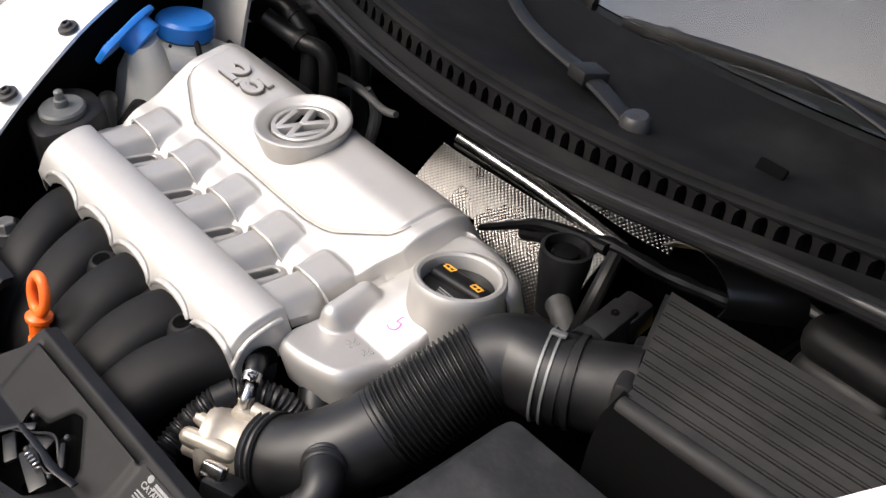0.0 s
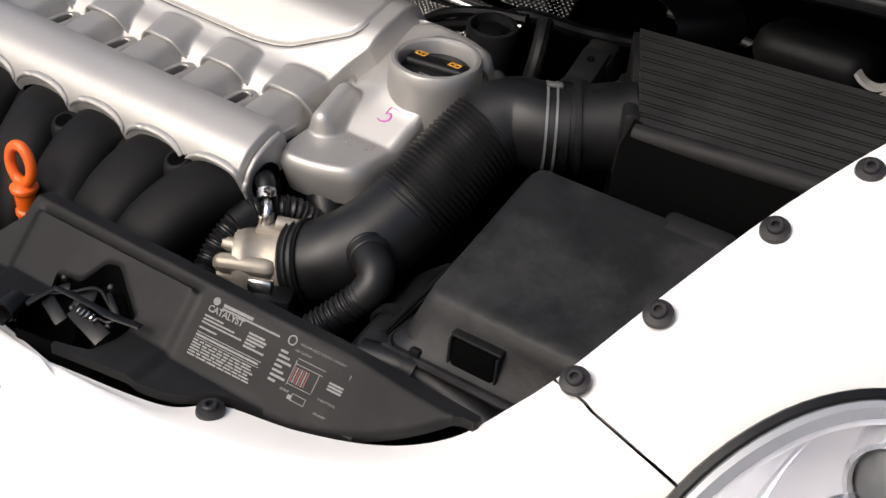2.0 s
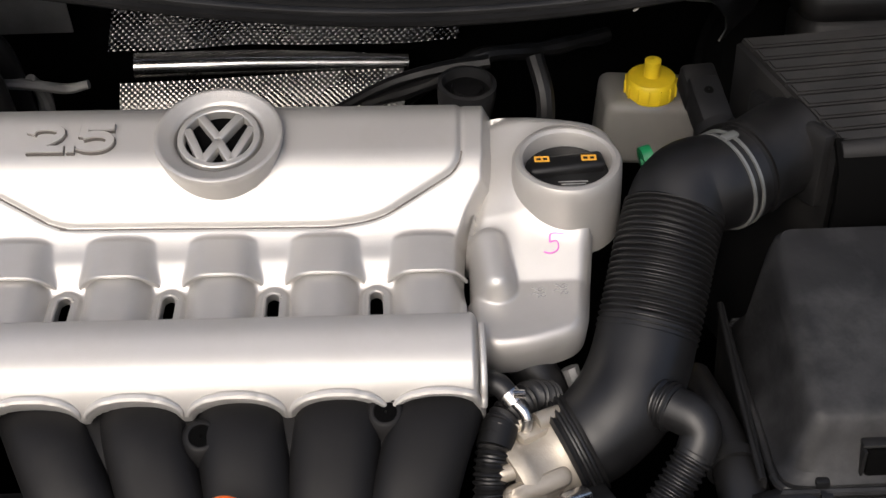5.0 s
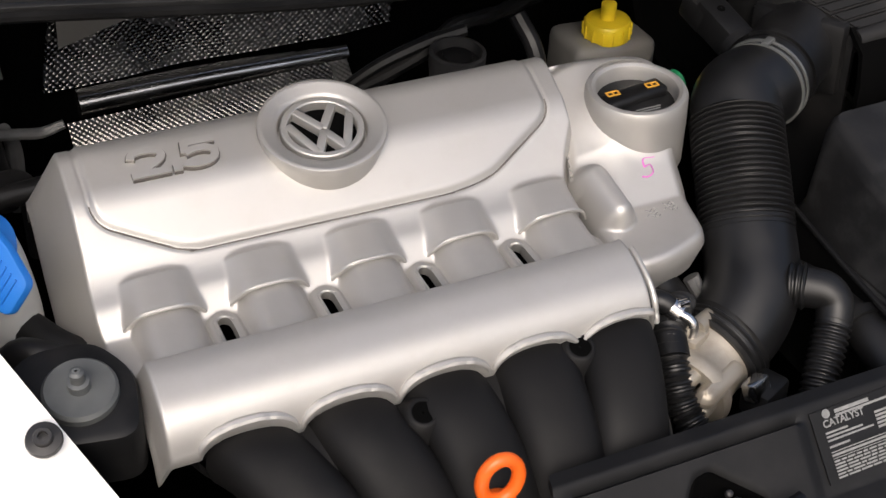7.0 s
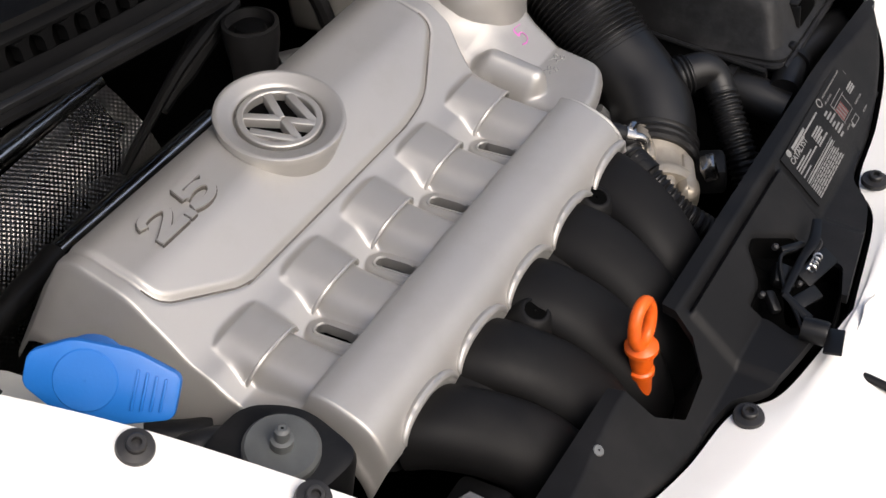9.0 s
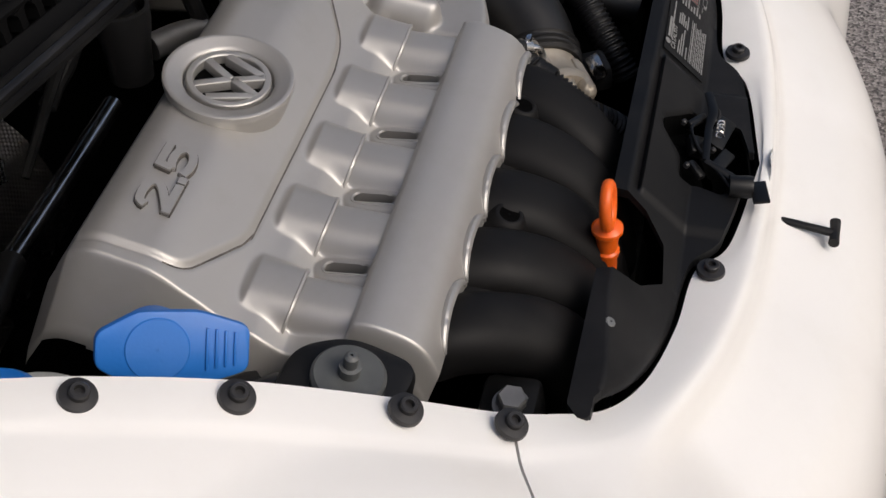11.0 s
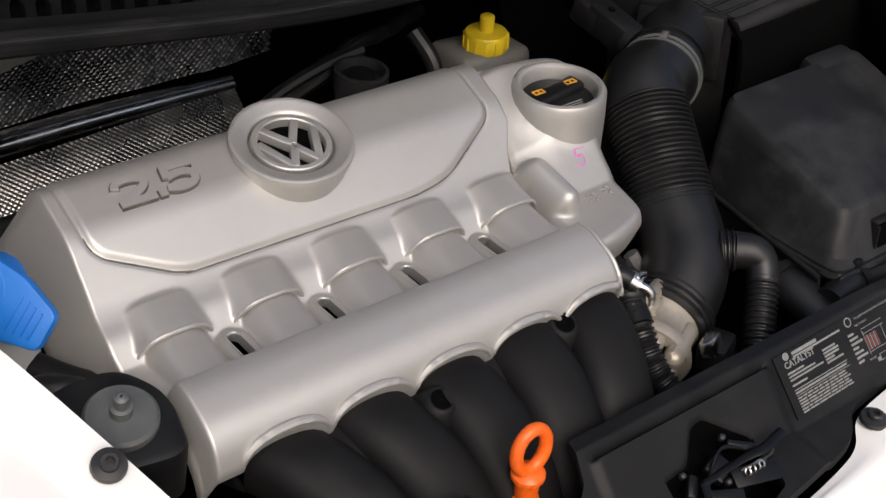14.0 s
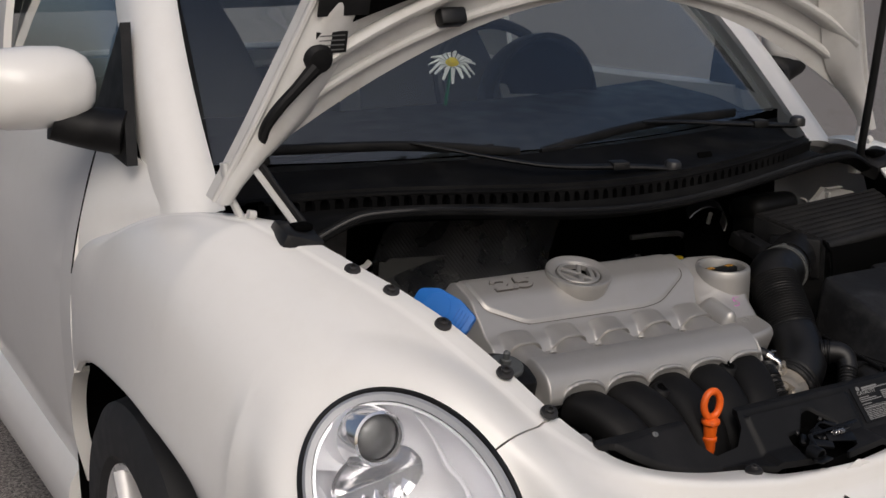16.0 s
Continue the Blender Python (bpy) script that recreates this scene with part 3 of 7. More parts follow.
# Tail of the car, closing it behind the doors.
for side in (-1, 1):
    rows = []
    for y in np.linspace(2.055, 3.30, 60):
        t = (y - 2.055) / 1.245
        wide = 0.865 - 0.05 * t - 0.28 * max(0.0, (t - 0.72) / 0.28) ** 2.2
        foot = max(0.16, arch_top(y, REAR_Y))
        belt = 0.955 - 0.10 * t**2
        flare = 0.05 * math.exp(-(((y - REAR_Y) / 0.36) ** 2))
        z3 = max(foot + 0.03, 0.50)
        rows.append(mirrored(spline([(-wide + 0.14 + 0.04 * t, y, belt + 0.015), (-wide + 0.09, y, belt - 0.02), (-wide - flare * 0.4 + 0.015, y, belt - 0.20), (-wide - flare, y, z3), (-wide - flare + 0.01, y, foot)], 24), side))
    shell("rear_wing", rows, 0.02 * side, WHITE, car, "white rear wing over the wheel")
    rows = []
    for y in np.linspace(1.955, 2.86, 12):
        top_z = float(np.interp(y, [1.6, 2.0, 2.5, 2.9], [1.48, 1.48, 1.38, 1.18]))
        rows.append(mirrored(spline([(-0.762, y, 0.955), (-0.715, y, (0.955 + top_z) / 2 + 0.01), (-0.605, y, top_z)], 8), side))
    shell("rear_pillar", rows, 0.02 * side, WHITE, car, "white rear pillar")
rows = [[(x * 0.60, y + 0.06 * (1 - x * x) * t, z) for x in np.linspace(-1, 1, 13)] for t, y, z in ((0, 2.895, 1.205), (0.4, 3.0, 1.12), (0.7, 3.06, 1.03), (1.0, 3.10, 0.93))]
shell("rear_window", rows, -0.01, GLASS, car, "rear window glass")
rows = [[(x * w, y + 0.10 * (1 - x * x), z) for x in np.linspace(-1, 1, 13)] for w, y, z in ((0.66, 3.08, 0.94), (0.66, 3.20, 0.88), (0.60, 3.29, 0.72), (0.57, 3.31, 0.50), (0.57, 3.29, 0.30), (0.60, 3.22, 0.16))]
shell("tail_panel", rows, -0.02, WHITE, car, "white tail panel")
for side in (-1, 1):
    for wy in (WHEEL_Y, REAR_Y):
        rows = []
        for a in np.linspace(-0.35, math.pi + 0.35, 32):
            ca, sa = (math.copysign(abs(v) ** (2 / ARCH_POW), v) for v in (math.cos(a), math.sin(a)))
            rows.append(mirrored([(x, wy + (ARCH_HALF + 0.008) * ca, WHEEL_Z + (ARCH_H + 0.008) * sa) for x in (-0.862, -0.75, -0.60)], side))
        shell("wheel_arch_liner", rows, 0.008, DARK, car, "black wheel arch liner")


# ---- engine bay tub ----
bay = thing("engine_bay", "dark engine bay of the car", "engine bay", (0, 0.2, 0.2))
# Walls, floor and firewall carry the bay's shade as a near-black colour.
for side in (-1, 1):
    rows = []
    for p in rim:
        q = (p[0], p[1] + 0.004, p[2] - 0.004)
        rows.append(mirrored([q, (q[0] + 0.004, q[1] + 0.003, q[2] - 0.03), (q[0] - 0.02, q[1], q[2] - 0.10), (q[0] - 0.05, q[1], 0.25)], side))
    shell("inner_wall", rows, 0.004 * side, DARK, bay, "inner wing panel with the bay's shade painted near-black")
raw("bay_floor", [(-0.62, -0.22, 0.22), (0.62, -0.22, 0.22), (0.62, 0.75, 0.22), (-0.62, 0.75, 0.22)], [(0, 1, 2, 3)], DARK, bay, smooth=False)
shell("firewall", [[(x, 0.70, z) for x in np.linspace(-0.7, 0.7, 8)] for z in (0.22, 0.5, 0.8, 0.92)], 0.01, DARK, bay, "firewall with the bay's shade painted near-black")

# ---- engine cover ----
TILT = radians(25)
FILLER = Matrix.Translation((0, 0.15, 0.68)) @ Matrix.Rotation(TILT, 4, "X")
COVER = FILLER @ Matrix.Translation((0, 0, -0.0018)) @ Matrix.Rotation(0.03, 4, "Y")
RUN_X = [-0.368 + 0.088 * k for k in range(5)]


def seg_dist(u, v, pts, closed=False):
    """Distance from grid points to a polyline."""
    best = np.full(u.shape, 9.0)
    for (ax, ay), (bx, by) in zip(pts[:-1], pts[1:]):
        dx, dy = bx - ax, by - ay
        t = np.clip(((u - ax) * dx + (v - ay) * dy) / (dx * dx + dy * dy), 0, 1)
        best = np.minimum(best, np.hypot(u - ax - t * dx, v - ay - t * dy))
    return best


def inside(u, v, poly):
    """Whether grid points lie in a polygon."""
    hit = np.zeros(u.shape, bool)
    for (ax, ay), (bx, by) in zip(poly, poly[1:] + poly[:1]):
        cross = (ay > v) != (by > v)
        with np.errstate(divide="ignore", invalid="ignore"):
            hit ^= cross & (u < (bx - ax) * (v - ay) / (by - ay) + ax)
    return hit


def smax(a, b, k=0.004):
    h = np.clip(0.5 + 0.5 * (a - b) / k, 0, 1)
    return b + (a - b) * h + k * h * (1 - h)


def round_poly(pts, r=0.02, n=6):
    pts = [p for i, p in enumerate(pts) if math.dist(p, pts[i - 1]) > 1e-6]
    out = []
    for i in range(len(pts)):
        a, b, c = (np.array(pts[j % len(pts)], float) for j in (i - 1, i, i + 1))
        d1, d2 = (a - b) / np.linalg.norm(a - b), (c - b) / np.linalg.norm(c - b)
        rr = min(r, np.linalg.norm(a - b) * 0.45, np.linalg.norm(c - b) * 0.45)
        p, q = b + d1 * rr, b + d2 * rr
        for t in np.linspace(0, 1, n):
            out.append(tuple((1 - t) ** 2 * p + 2 * t * (1 - t) * b + t * t * q))
    return out


def snap(p, lines, reach):
    """The nearest point to p on a set of outlines, if it is within reach."""
    best, spot = reach, p
    for line in lines:
        a, d = line[:-1], line[1:] - line[:-1]
        t = np.clip(((p[0] - a[:, 0]) * d[:, 0] + (p[1] - a[:, 1]) * d[:, 1]) / np.maximum((d**2).sum(1), 1e-12), 0, 1)
        q = a + t[:, None] * d
        r = np.hypot(q[:, 0] - p[0], q[:, 1] - p[1])
        k = int(r.argmin())
        if r[k] < best:
            best, spot = r[k], q[k]
    return spot


def height_sheet(name, u, v, w, keep, m, mat, parent, label, skirt, lines=(), edge_height=None):
    """A moulded sheet w over a grid, cut to keep, with a turned-down rim."""
    a, b = u.shape
    index = -np.ones(u.shape, int)
    faces = []
    cell = keep[:-1, :-1] & keep[1:, :-1] & keep[:-1, 1:] & keep[1:, 1:]
    used = np.zeros(u.shape, bool)
    for di in (0, 1):
        for dj in (0, 1):
            used[di:a - 1 + di, dj:b - 1 + dj] |= cell
    ids = np.argwhere(used)
    index[used] = np.arange(len(ids))
    verts = [(u[i, j], v[i, j], w[i, j]) for i, j in ids]
    edges = {}
    for i, j in np.argwhere(cell):
        f = (index[i, j], index[i + 1, j], index[i + 1, j + 1], index[i, j + 1])
        faces.append(tuple(int(k) for k in f))
        for p, q in zip(f, f[1:] + f[:1]):
            edges[(p, q)] = edges.get((p, q), 0) + 1
    lines = [np.array(line, float) for line in lines]
    for p in {k for (p, q) in edges if (q, p) not in edges for k in (p, q)}:
        x, y = snap(verts[p], lines, 0.0034)[:2]
        verts[p] = (float(x), float(y), edge_height(x, y) if edge_height and math.hypot(x - 0.112, y - 0.067) > 0.052 else verts[p][2])
    low = {}
    for (p, q) in list(edges):
        if (q, p) not in edges:
            for k in (p, q):
                if k not in low:
                    low[k] = len(verts)
                    x, y, z = verts[k]
                    verts.append((x, y, z - skirt))
            faces.append((int(q), int(p), low[p], low[q]))
    world_verts = [m @ Vector(p) for p in verts]
    return raw(name, world_verts, faces, mat, parent, label, True, 70)


engine_cover = thing("engine_cover", "satin silver plastic engine cover with round emblem boss", "engine cover", (-0.19, 0.15, 0.6))

step = 0.0016
uu, vv = np.meshgrid(np.arange(-0.446, 0.062, step), np.arange(-0.172, 0.152, step), indexing="ij")
# upper deck
valley = -0.007 + 0.45 * np.maximum(0, -0.037 - vv)
w = valley + (0.004 - valley) * smooth(vv, -0.047, -0.008)
PANEL_EDGE = round_poly([(-0.404, 0.175), (-0.403, 0.056), (-0.335, 0.020), (-0.095, 0.018), (-0.055, 0.024), (0.017, 0.066), (0.021, 0.175)], 0.016)
near = seg_dist(uu, vv, PANEL_EDGE + PANEL_EDGE[:1])
inn = inside(uu, vv, PANEL_EDGE)
# the front slope of the panel breaks into a flatter top at mid depth
ramp = 0.36 * np.clip(vv - 0.010, 0, 0.064)
dome = 0.0016 * smooth(vv, -0.012, 0.03) + ramp - 0.07 * np.maximum(0, vv - 0.074) - 0.022 * smooth(vv, 0.122, 0.15) * np.maximum(0, vv - 0.11) / 0.04
dome = (dome + np.roll(dome, 3, 1) + np.roll(dome, -3, 1) + np.roll(dome, 6, 1) + np.roll(dome, -6, 1)) / 5
w = w + dome + np.where(inn, 0.0026 * smooth(near, 0.0, 0.0060), 0.0)
w = w - 0.0014 * np.exp(-(near / 0.0016) ** 2)
w = w - 0.022 * (np.hypot(uu + 0.190, vv - 0.090) < 0.046)
# runners under the cover with their collars
for x in RUN_X:
    d = np.abs(uu - x)
    body = 0.0128 + 0.28 * (-0.028 - vv) - 0.026 * np.clip(d / 0.0305, 0, 1.5) ** 3.6
    body = np.where(vv < -0.024, body, -0.05)
    crest = 0.0182 - 0.16 * (vv + 0.031) - 1.5 * np.maximum(0, vv - 0.006)
    collar = crest - 0.026 * np.clip(d / 0.0352, 0, 1.5) ** 3.8
    collar = np.where((vv > -0.0305) & (vv < 0.04), collar, -0.05)
    w = np.where(vv > -0.0305, smax(w, collar, 0.0085), smax(w, body, 0.004))
# raised pads round the slots
slot_x = [(a + b) / 2 for a, b in zip(RUN_X[:-1], RUN_X[1:])]
holes = np.zeros(uu.shape, bool)
for x in slot_x:
    far = np.hypot(uu - x, np.maximum(0, np.abs(vv + 0.066) - 0.018))
    pad = valley + 0.0048 * (1 - smooth(far, 0.0115, 0.0150))
    w = np.where((vv < -0.030) & (far < 0.0152), np.maximum(w, pad), w)
    holes |= (np.hypot(uu - x, np.maximum(0, np.abs(vv + 0.060) - 0.012)) < 0.0054)
# front rail
t = (vv + 0.160) / 0.076
rail = 0.003 + 0.0365 * np.clip(1 - np.abs((t - 0.67) / 0.69) ** 2.9, -1, 1)
rail = np.where((vv < -0.079), rail, -0.05)
end_l, end_r = -0.408, 0.030
fade = np.minimum(uu - end_l, end_r - uu)
rail = rail - 0.03 * (1 - smooth(fade, 0.0, 0.012))
in_rail = (uu > end_l) & (uu < end_r)
w = np.where(vv < -0.083, np.where(in_rail, rail, -0.05), np.where(in_rail, np.maximum(w, rail), w))
# scalloped lip over each runner
edge_v = -0.157 * np.ones(uu.shape)
LIP_X = [-0.337 + 0.082 * k for k in range(5)]
for x in LIP_X:
    d = np.abs(uu - x)
    arch = np.sqrt(np.maximum(0, 1 - (d / 0.037) ** 2))
    edge_v = np.maximum(edge_v, np.where(d < 0.037, -0.158 + 0.010 * arch, -9))
band = vv - edge_v
# flanks
left_edge = np.interp(vv, [-0.152, -0.09, -0.02, 0.06, 0.15], [-0.408, -0.412, -0.420, -0.417, -0.416])
w = w - np.maximum(0, left_edge - uu) * 2.3 - 0.0 * vv
right_edge = np.interp(vv, [-0.09, -0.03, 0.005, 0.03, 0.055, 0.15], [0.026, 0.008, 0.010, 0.020, 0.034, 0.040])
w = w - np.maximum(0, uu - right_edge) * 2.6
w = w - np.maximum(0, vv - 0.140) * 3.0
LEFT_V, LEFT_U = [-0.16, -0.087, -0.081, -0.05, 0.0, 0.06, 0.15], [-0.408, -0.408, -0.421, -0.437, -0.447, -0.447, -0.445]
RIGHT_V, RIGHT_U = [-0.16, -0.084, -0.078, -0.03, 0.005, 0.03, 0.055, 0.15], [0.030, 0.030, 0.017, 0.017, 0.020, 0.032, 0.046, 0.052]
limit_l, limit_r = np.interp(vv, LEFT_V, LEFT_U), np.interp(vv, RIGHT_V, RIGHT_U)
keep = (uu > limit_l) & (uu < limit_r) & (vv > edge_v) & ~holes
ev = np.linspace(-0.155, 0.15, 120)
eu = np.linspace(-0.408, 0.03, 260)
front_edge = np.full(eu.shape, -0.157)
for x in LIP_X:
    front_edge = np.maximum(front_edge, np.where(np.abs(eu - x) < 0.037, -0.158 + 0.010 * np.sqrt(np.maximum(0, 1 - ((eu - x) / 0.037) ** 2)), -9))
outlines = [np.c_[np.interp(ev, LEFT_V, LEFT_U), ev], np.c_[np.interp(ev, RIGHT_V, RIGHT_U), ev], np.c_[eu, front_edge]]
stadium = [(0.0054 * math.cos(a), (0.012 if math.sin(a) >= 0 else -0.012) + 0.0054 * math.sin(a)) for a in np.linspace(0, 2 * math.pi, 25)]
outlines += [[(x + p, q - 0.060) for p, q in stadium] for x in slot_x]
cover_sheet = height_sheet("cover_shell", uu, vv, w, keep, COVER, SILVER, engine_cover, "satin silver moulded shell with ducts and slots", 0.012, outlines)

for x in slot_x:
    ring = [COVER @ Vector((x + 1.25 * p, q * 1.08 - 0.060, -0.0022 + 0.45 * max(0.0, 0.023 - q * 1.08))) for p, q in stadium]
    tube("slot_rim", ring, 0.0013, SILVER, engine_cover, sides=6, count=50)


def cover_w(a, b):
    """Height of the cover's sheet at one place."""
    i, j = int(round((a - uu[0, 0]) / step)), int(round((b - vv[0, 0]) / step))
    return float(w[min(max(i, 0), w.shape[0] - 1), min(max(j, 0), w.shape[1] - 1)])


for x in RUN_X:
    # stepped edge of the collar over each duct
    pts = []
    for d in np.linspace(-0.0345, 0.0345, 29):
        pts.append(COVER @ Vector((x + d, -0.0312, 0.0172 - 0.026 * (abs(d) / 0.0352) ** 3.8)))
    tube("collar_rim", pts, 0.0017, SILVER, engine_cover, sides=6, count=50)
for x in LIP_X:
    # thick rolled lip round each scallop
    pts, radii = [], []
    for q in np.linspace(0.0, math.pi, 21):
        p, e = x - 0.0385 * math.cos(q), -0.1600 + 0.0110 * math.sin(q)
        pts.append(COVER @ Vector((p, e + 0.003, cover_w(p, e + 0.004) + 0.0004)))
        radii.append(0.0010 + 0.0034 * math.sin(q) ** 0.7)
    tube("scallop_lip", pts, radii, SILVER, engine_cover, "pale rolled lip", sides=10, count=50)

pts = [COVER @ Vector((0.0268, e, cover_w(0.0215, e) - 0.0035)) for e in np.linspace(-0.153, -0.088, 24)]
tube("rail_end_lip", pts, 0.0030, SILVER, engine_cover, "rolled lip at the open end of the rail", sides=10, count=50)
# Solid near-black disc paints the shade of the rail's open end.
tube("rail_end_shade", [COVER @ Vector((0.0285, -0.126, -0.004)), COVER @ Vector((0.0312, -0.126, -0.004))], 0.020, DARK, engine_cover, "dark opening in the rail's end", sides=24, count=4)

# The groove's grime and its shade are both drawn as one dark tube.
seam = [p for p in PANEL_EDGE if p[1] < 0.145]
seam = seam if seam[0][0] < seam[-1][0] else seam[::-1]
tube("groove_line", [COVER @ Vector((p[0], p[1], cover_w(*p) + 0.0001)) for p in seam], 0.0009, GRIME_SHADE, engine_cover, "thin grimy groove line", sides=6, count=120)

# oil filler section
step2 = 0.002
u2, v2 = np.meshgrid(np.arange(0.022, 0.172, step2), np.arange(-0.115, 0.135, step2), indexing="ij")
def filler_w(b):
    """Height of the filler section's deck, falling forwards to a flatter shelf."""
    return np.where(b < -0.034, -0.0080 + 0.32 * (-0.034 - b), 0.0055 + 0.004 * smooth(b, 0.0, 0.09) - 0.0135 * np.clip((0.03 - b) / 0.064, 0, 1))


w2 = filler_w(v2) - 0.012 * (1 - smooth(u2, 0.030, 0.080)) * smooth(v2, -0.02, 0.03)
OIL_U, OIL_V = 0.112, 0.067
rad = np.hypot(u2 - OIL_U, v2 - OIL_V)
LOBE = round_poly([(0.030, 0.132), (0.095, 0.132), (0.155, 0.118), (0.163, 0.07), (0.134, 0.030), (0.126, -0.045), (0.119, -0.090), (0.070, -0.106), (0.034, -0.108), (0.019, -0.085), (0.018, 0.0), (0.030, 0.04)], 0.03, 8)
dedge = seg_dist(u2, v2, LOBE + LOBE[:1])
drop = 0.010 + 0.006 * smooth(-v2, 0.02, 0.05)
w2 = w2 - drop * (1 - np.clip(dedge / 0.013, 0, 1)) ** 2.2


def filler_edge(a, b):
    """Height of the filler section along its outline."""
    return float(filler_w(b) - 0.010 - 0.006 * smooth(-b, 0.02, 0.05))


cone = 0.006 - 0.9 * np.maximum(rad - 0.050, 0)
w2 = np.where(rad < 0.075, smax(w2, cone, 0.010), w2)
# ridge finger
fd = seg_dist(u2, v2, [(0.040, 0.002), (0.044, -0.040)])
w2 = smax(w2, 0.0150 + 0.12 * (0.0 - v2) - 0.026 * (fd / 0.0185) ** 2.6, 0.003)
keep2 = inside(u2, v2, LOBE) & (rad > 0.0492)
height_sheet("filler_section", u2, v2, w2, keep2, FILLER, SILVER, engine_cover, "satin silver section round the oil filler", 0.034, [LOBE + LOBE[:1], [(OIL_U + 0.0492 * math.cos(a), OIL_V + 0.0492 * math.sin(a)) for a in np.linspace(0, 2 * math.pi, 73)]], filler_edge)
OIL = Matrix.Translation((0.112, 0.206, 0.7145)) @ Matrix.Rotation(radians(4), 4, "X")
lathe("filler_collar", [(0.0385, -0.03), (0.0385, 0.012), (0.0398, 0.0162), (0.0430, 0.0180), (0.0468, 0.0172), (0.0488, 0.0138), (0.0494, 0.002), (0.0500, -0.012), (0.0505, -0.055)], OIL, SILVER, engine_cover, sides=56)

# emblem boss
BOSS = Matrix.Translation((-0.1945, 0.2185, 0.7545)) @ Matrix.Rotation(radians(15), 4, "X")
boss = lathe("emblem_boss", [(0.030, -0.085), (0.0405, -0.055), (0.0480, -0.030), (0.0535, -0.010), (0.0556, -0.001), (0.0568, 0.0042), (0.0562, 0.0072), (0.0542, 0.0082), (0.0518, 0.0074), (0.0440, 0.0040), (0.0402, 0.0030), (0.0392, 0.0012), (0.0388, -0.0075), (0.001, -0.0075)], BOSS, SILVER, engine_cover, "round silver boss with a recessed badge", sides=72, auto=50)
lathe("badge_ring", [(0.0365, -0.006), (0.0365, 0.0035), (0.0355, 0.0045), (0.0315, 0.0045), (0.0305, 0.0035), (0.0305, -0.006)], BOSS, SILVER, boss, sides=56)
lathe("badge_hollow", [(0.0305, -0.0055), (0.001, -0.0055), (0.001, -0.0052), (0.0305, -0.0052)], BOSS, DARK, boss, sides=40)


def bar(name, a, b, width, m, mat, parent, z0=-0.0055, z1=0.0042):
    a, b = Vector(a), Vector(b)
    d = (b - a).normalized()
    n = Vector((-d.y, d.x)) * width / 2
    prism(name, [a - n, b - n, b + n, a + n], z1 - z0, m @ Matrix.Translation((0, 0, z1)), mat, parent, bevel=0.0008)


wd = 0.0076
for pts in ([(-0.0175, 0.0255), (0.0, -0.0015), (0.0175, 0.0255)], [(-0.0285, 0.0105), (-0.0125, -0.0285), (0.0, -0.0045), (0.0125, -0.0285), (0.0285, 0.0105)]):
    for p, q in zip(pts[:-1], pts[1:]):
        bar("badge_bar", p, q, wd, BOSS, SILVER, boss)

# displacement figures
TXT = COVER @ Matrix.Translation((-0.364, 0.083, 0.0330)) @ Matrix.Rotation(radians(-4), 4, "X")
TWO = [[(0.0030, 0.0205), (0.0050, 0.0252), (0.0110, 0.0272), (0.0200, 0.0272), (0.0275, 0.0248), (0.0292, 0.0200), (0.0250, 0.0150), (0.0150, 0.0092), (0.0045, 0.0040)], [(0.0005, 0.0032), (0.0330, 0.0032)]]
FIVE = [[(0.0040, 0.0268), (0.0320, 0.0268)], [(0.0068, 0.0290), (0.0050, 0.0158)], [(0.0050, 0.0165), (0.0140, 0.0188), (0.0235, 0.0180), (0.0292, 0.0135), (0.0275, 0.0072), (0.0200, 0.0036), (0.0100, 0.0033), (0.0010, 0.0060)]]
DOT = [[(0.0, 0.0032), (0.0072, 0.0032)]]


def figure(name, strokes, m, width, low, high, mat, label):
    """A raised figure made of broad flat strokes."""
    bm = bmesh.new()
    for k, pts in enumerate(strokes):
        c = spline([(x, y, 0) for x, y in pts], 2 if len(pts) == 2 else 22)[:, :2]
        t = np.gradient(c, axis=0)
        t /= np.linalg.norm(t, axis=1)[:, None]
        n = np.c_[-t[:, 1], t[:, 0]] * width / 2
        ring = [tuple(p) for p in c + n] + [tuple(p) for p in (c - n)[::-1]]
        top = high + 0.00025 * k
        hi, lo = [bm.verts.new((x, y, top)) for x, y in ring], [bm.verts.new((x, y, low)) for x, y in ring]
        h = len(c)
        for i in range(h - 1):
            bm.faces.new((hi[i], hi[i + 1], hi[2 * h - 2 - i], hi[2 * h - 1 - i]))
        for i in range(2 * h):
            j = (i + 1) % (2 * h)
            bm.faces.new((hi[j], hi[i], lo[i], lo[j]))
    bm.transform(m)
    part(name, bm, mat, engine_cover, label, smooth=False)


for strokes, dx in ((TWO, 0.0), (DOT, 0.0352), (FIVE, 0.0435)):
    at = TXT @ Matrix.Translation((dx, 0, 0))
    # Wider dark base paints each figure's edge shade, along with some grime.
    figure("figure_edge", strokes, at, 0.0086, -0.006, 0.0004, GRIME_SHADE, "dark outline of grime and painted edge shade round a figure")
    figure("figure", strokes, at, 0.0068, -0.006, 0.0022, SILVER, "raised silver figure")
# pink marker
MARK = FILLER @ Matrix.Translation((0.086, -0.010, -0.0024)) @ Matrix.Rotation(radians(11.8), 4, "X")
for pts in ([(0.020, 0.018), (0.0085, 0.0185), (0.0065, 0.0105)], [(0.0065, 0.0105), (0.013, 0.0115), (0.0135, 0.004), (0.007, 0.0005), (0.001, 0.002)]):
    tube("marker_stroke", [MARK @ Vector((x, y, 0)) for x, y in pts], 0.0011, PINK, engine_cover, sides=6, count=16, flat=0.5)

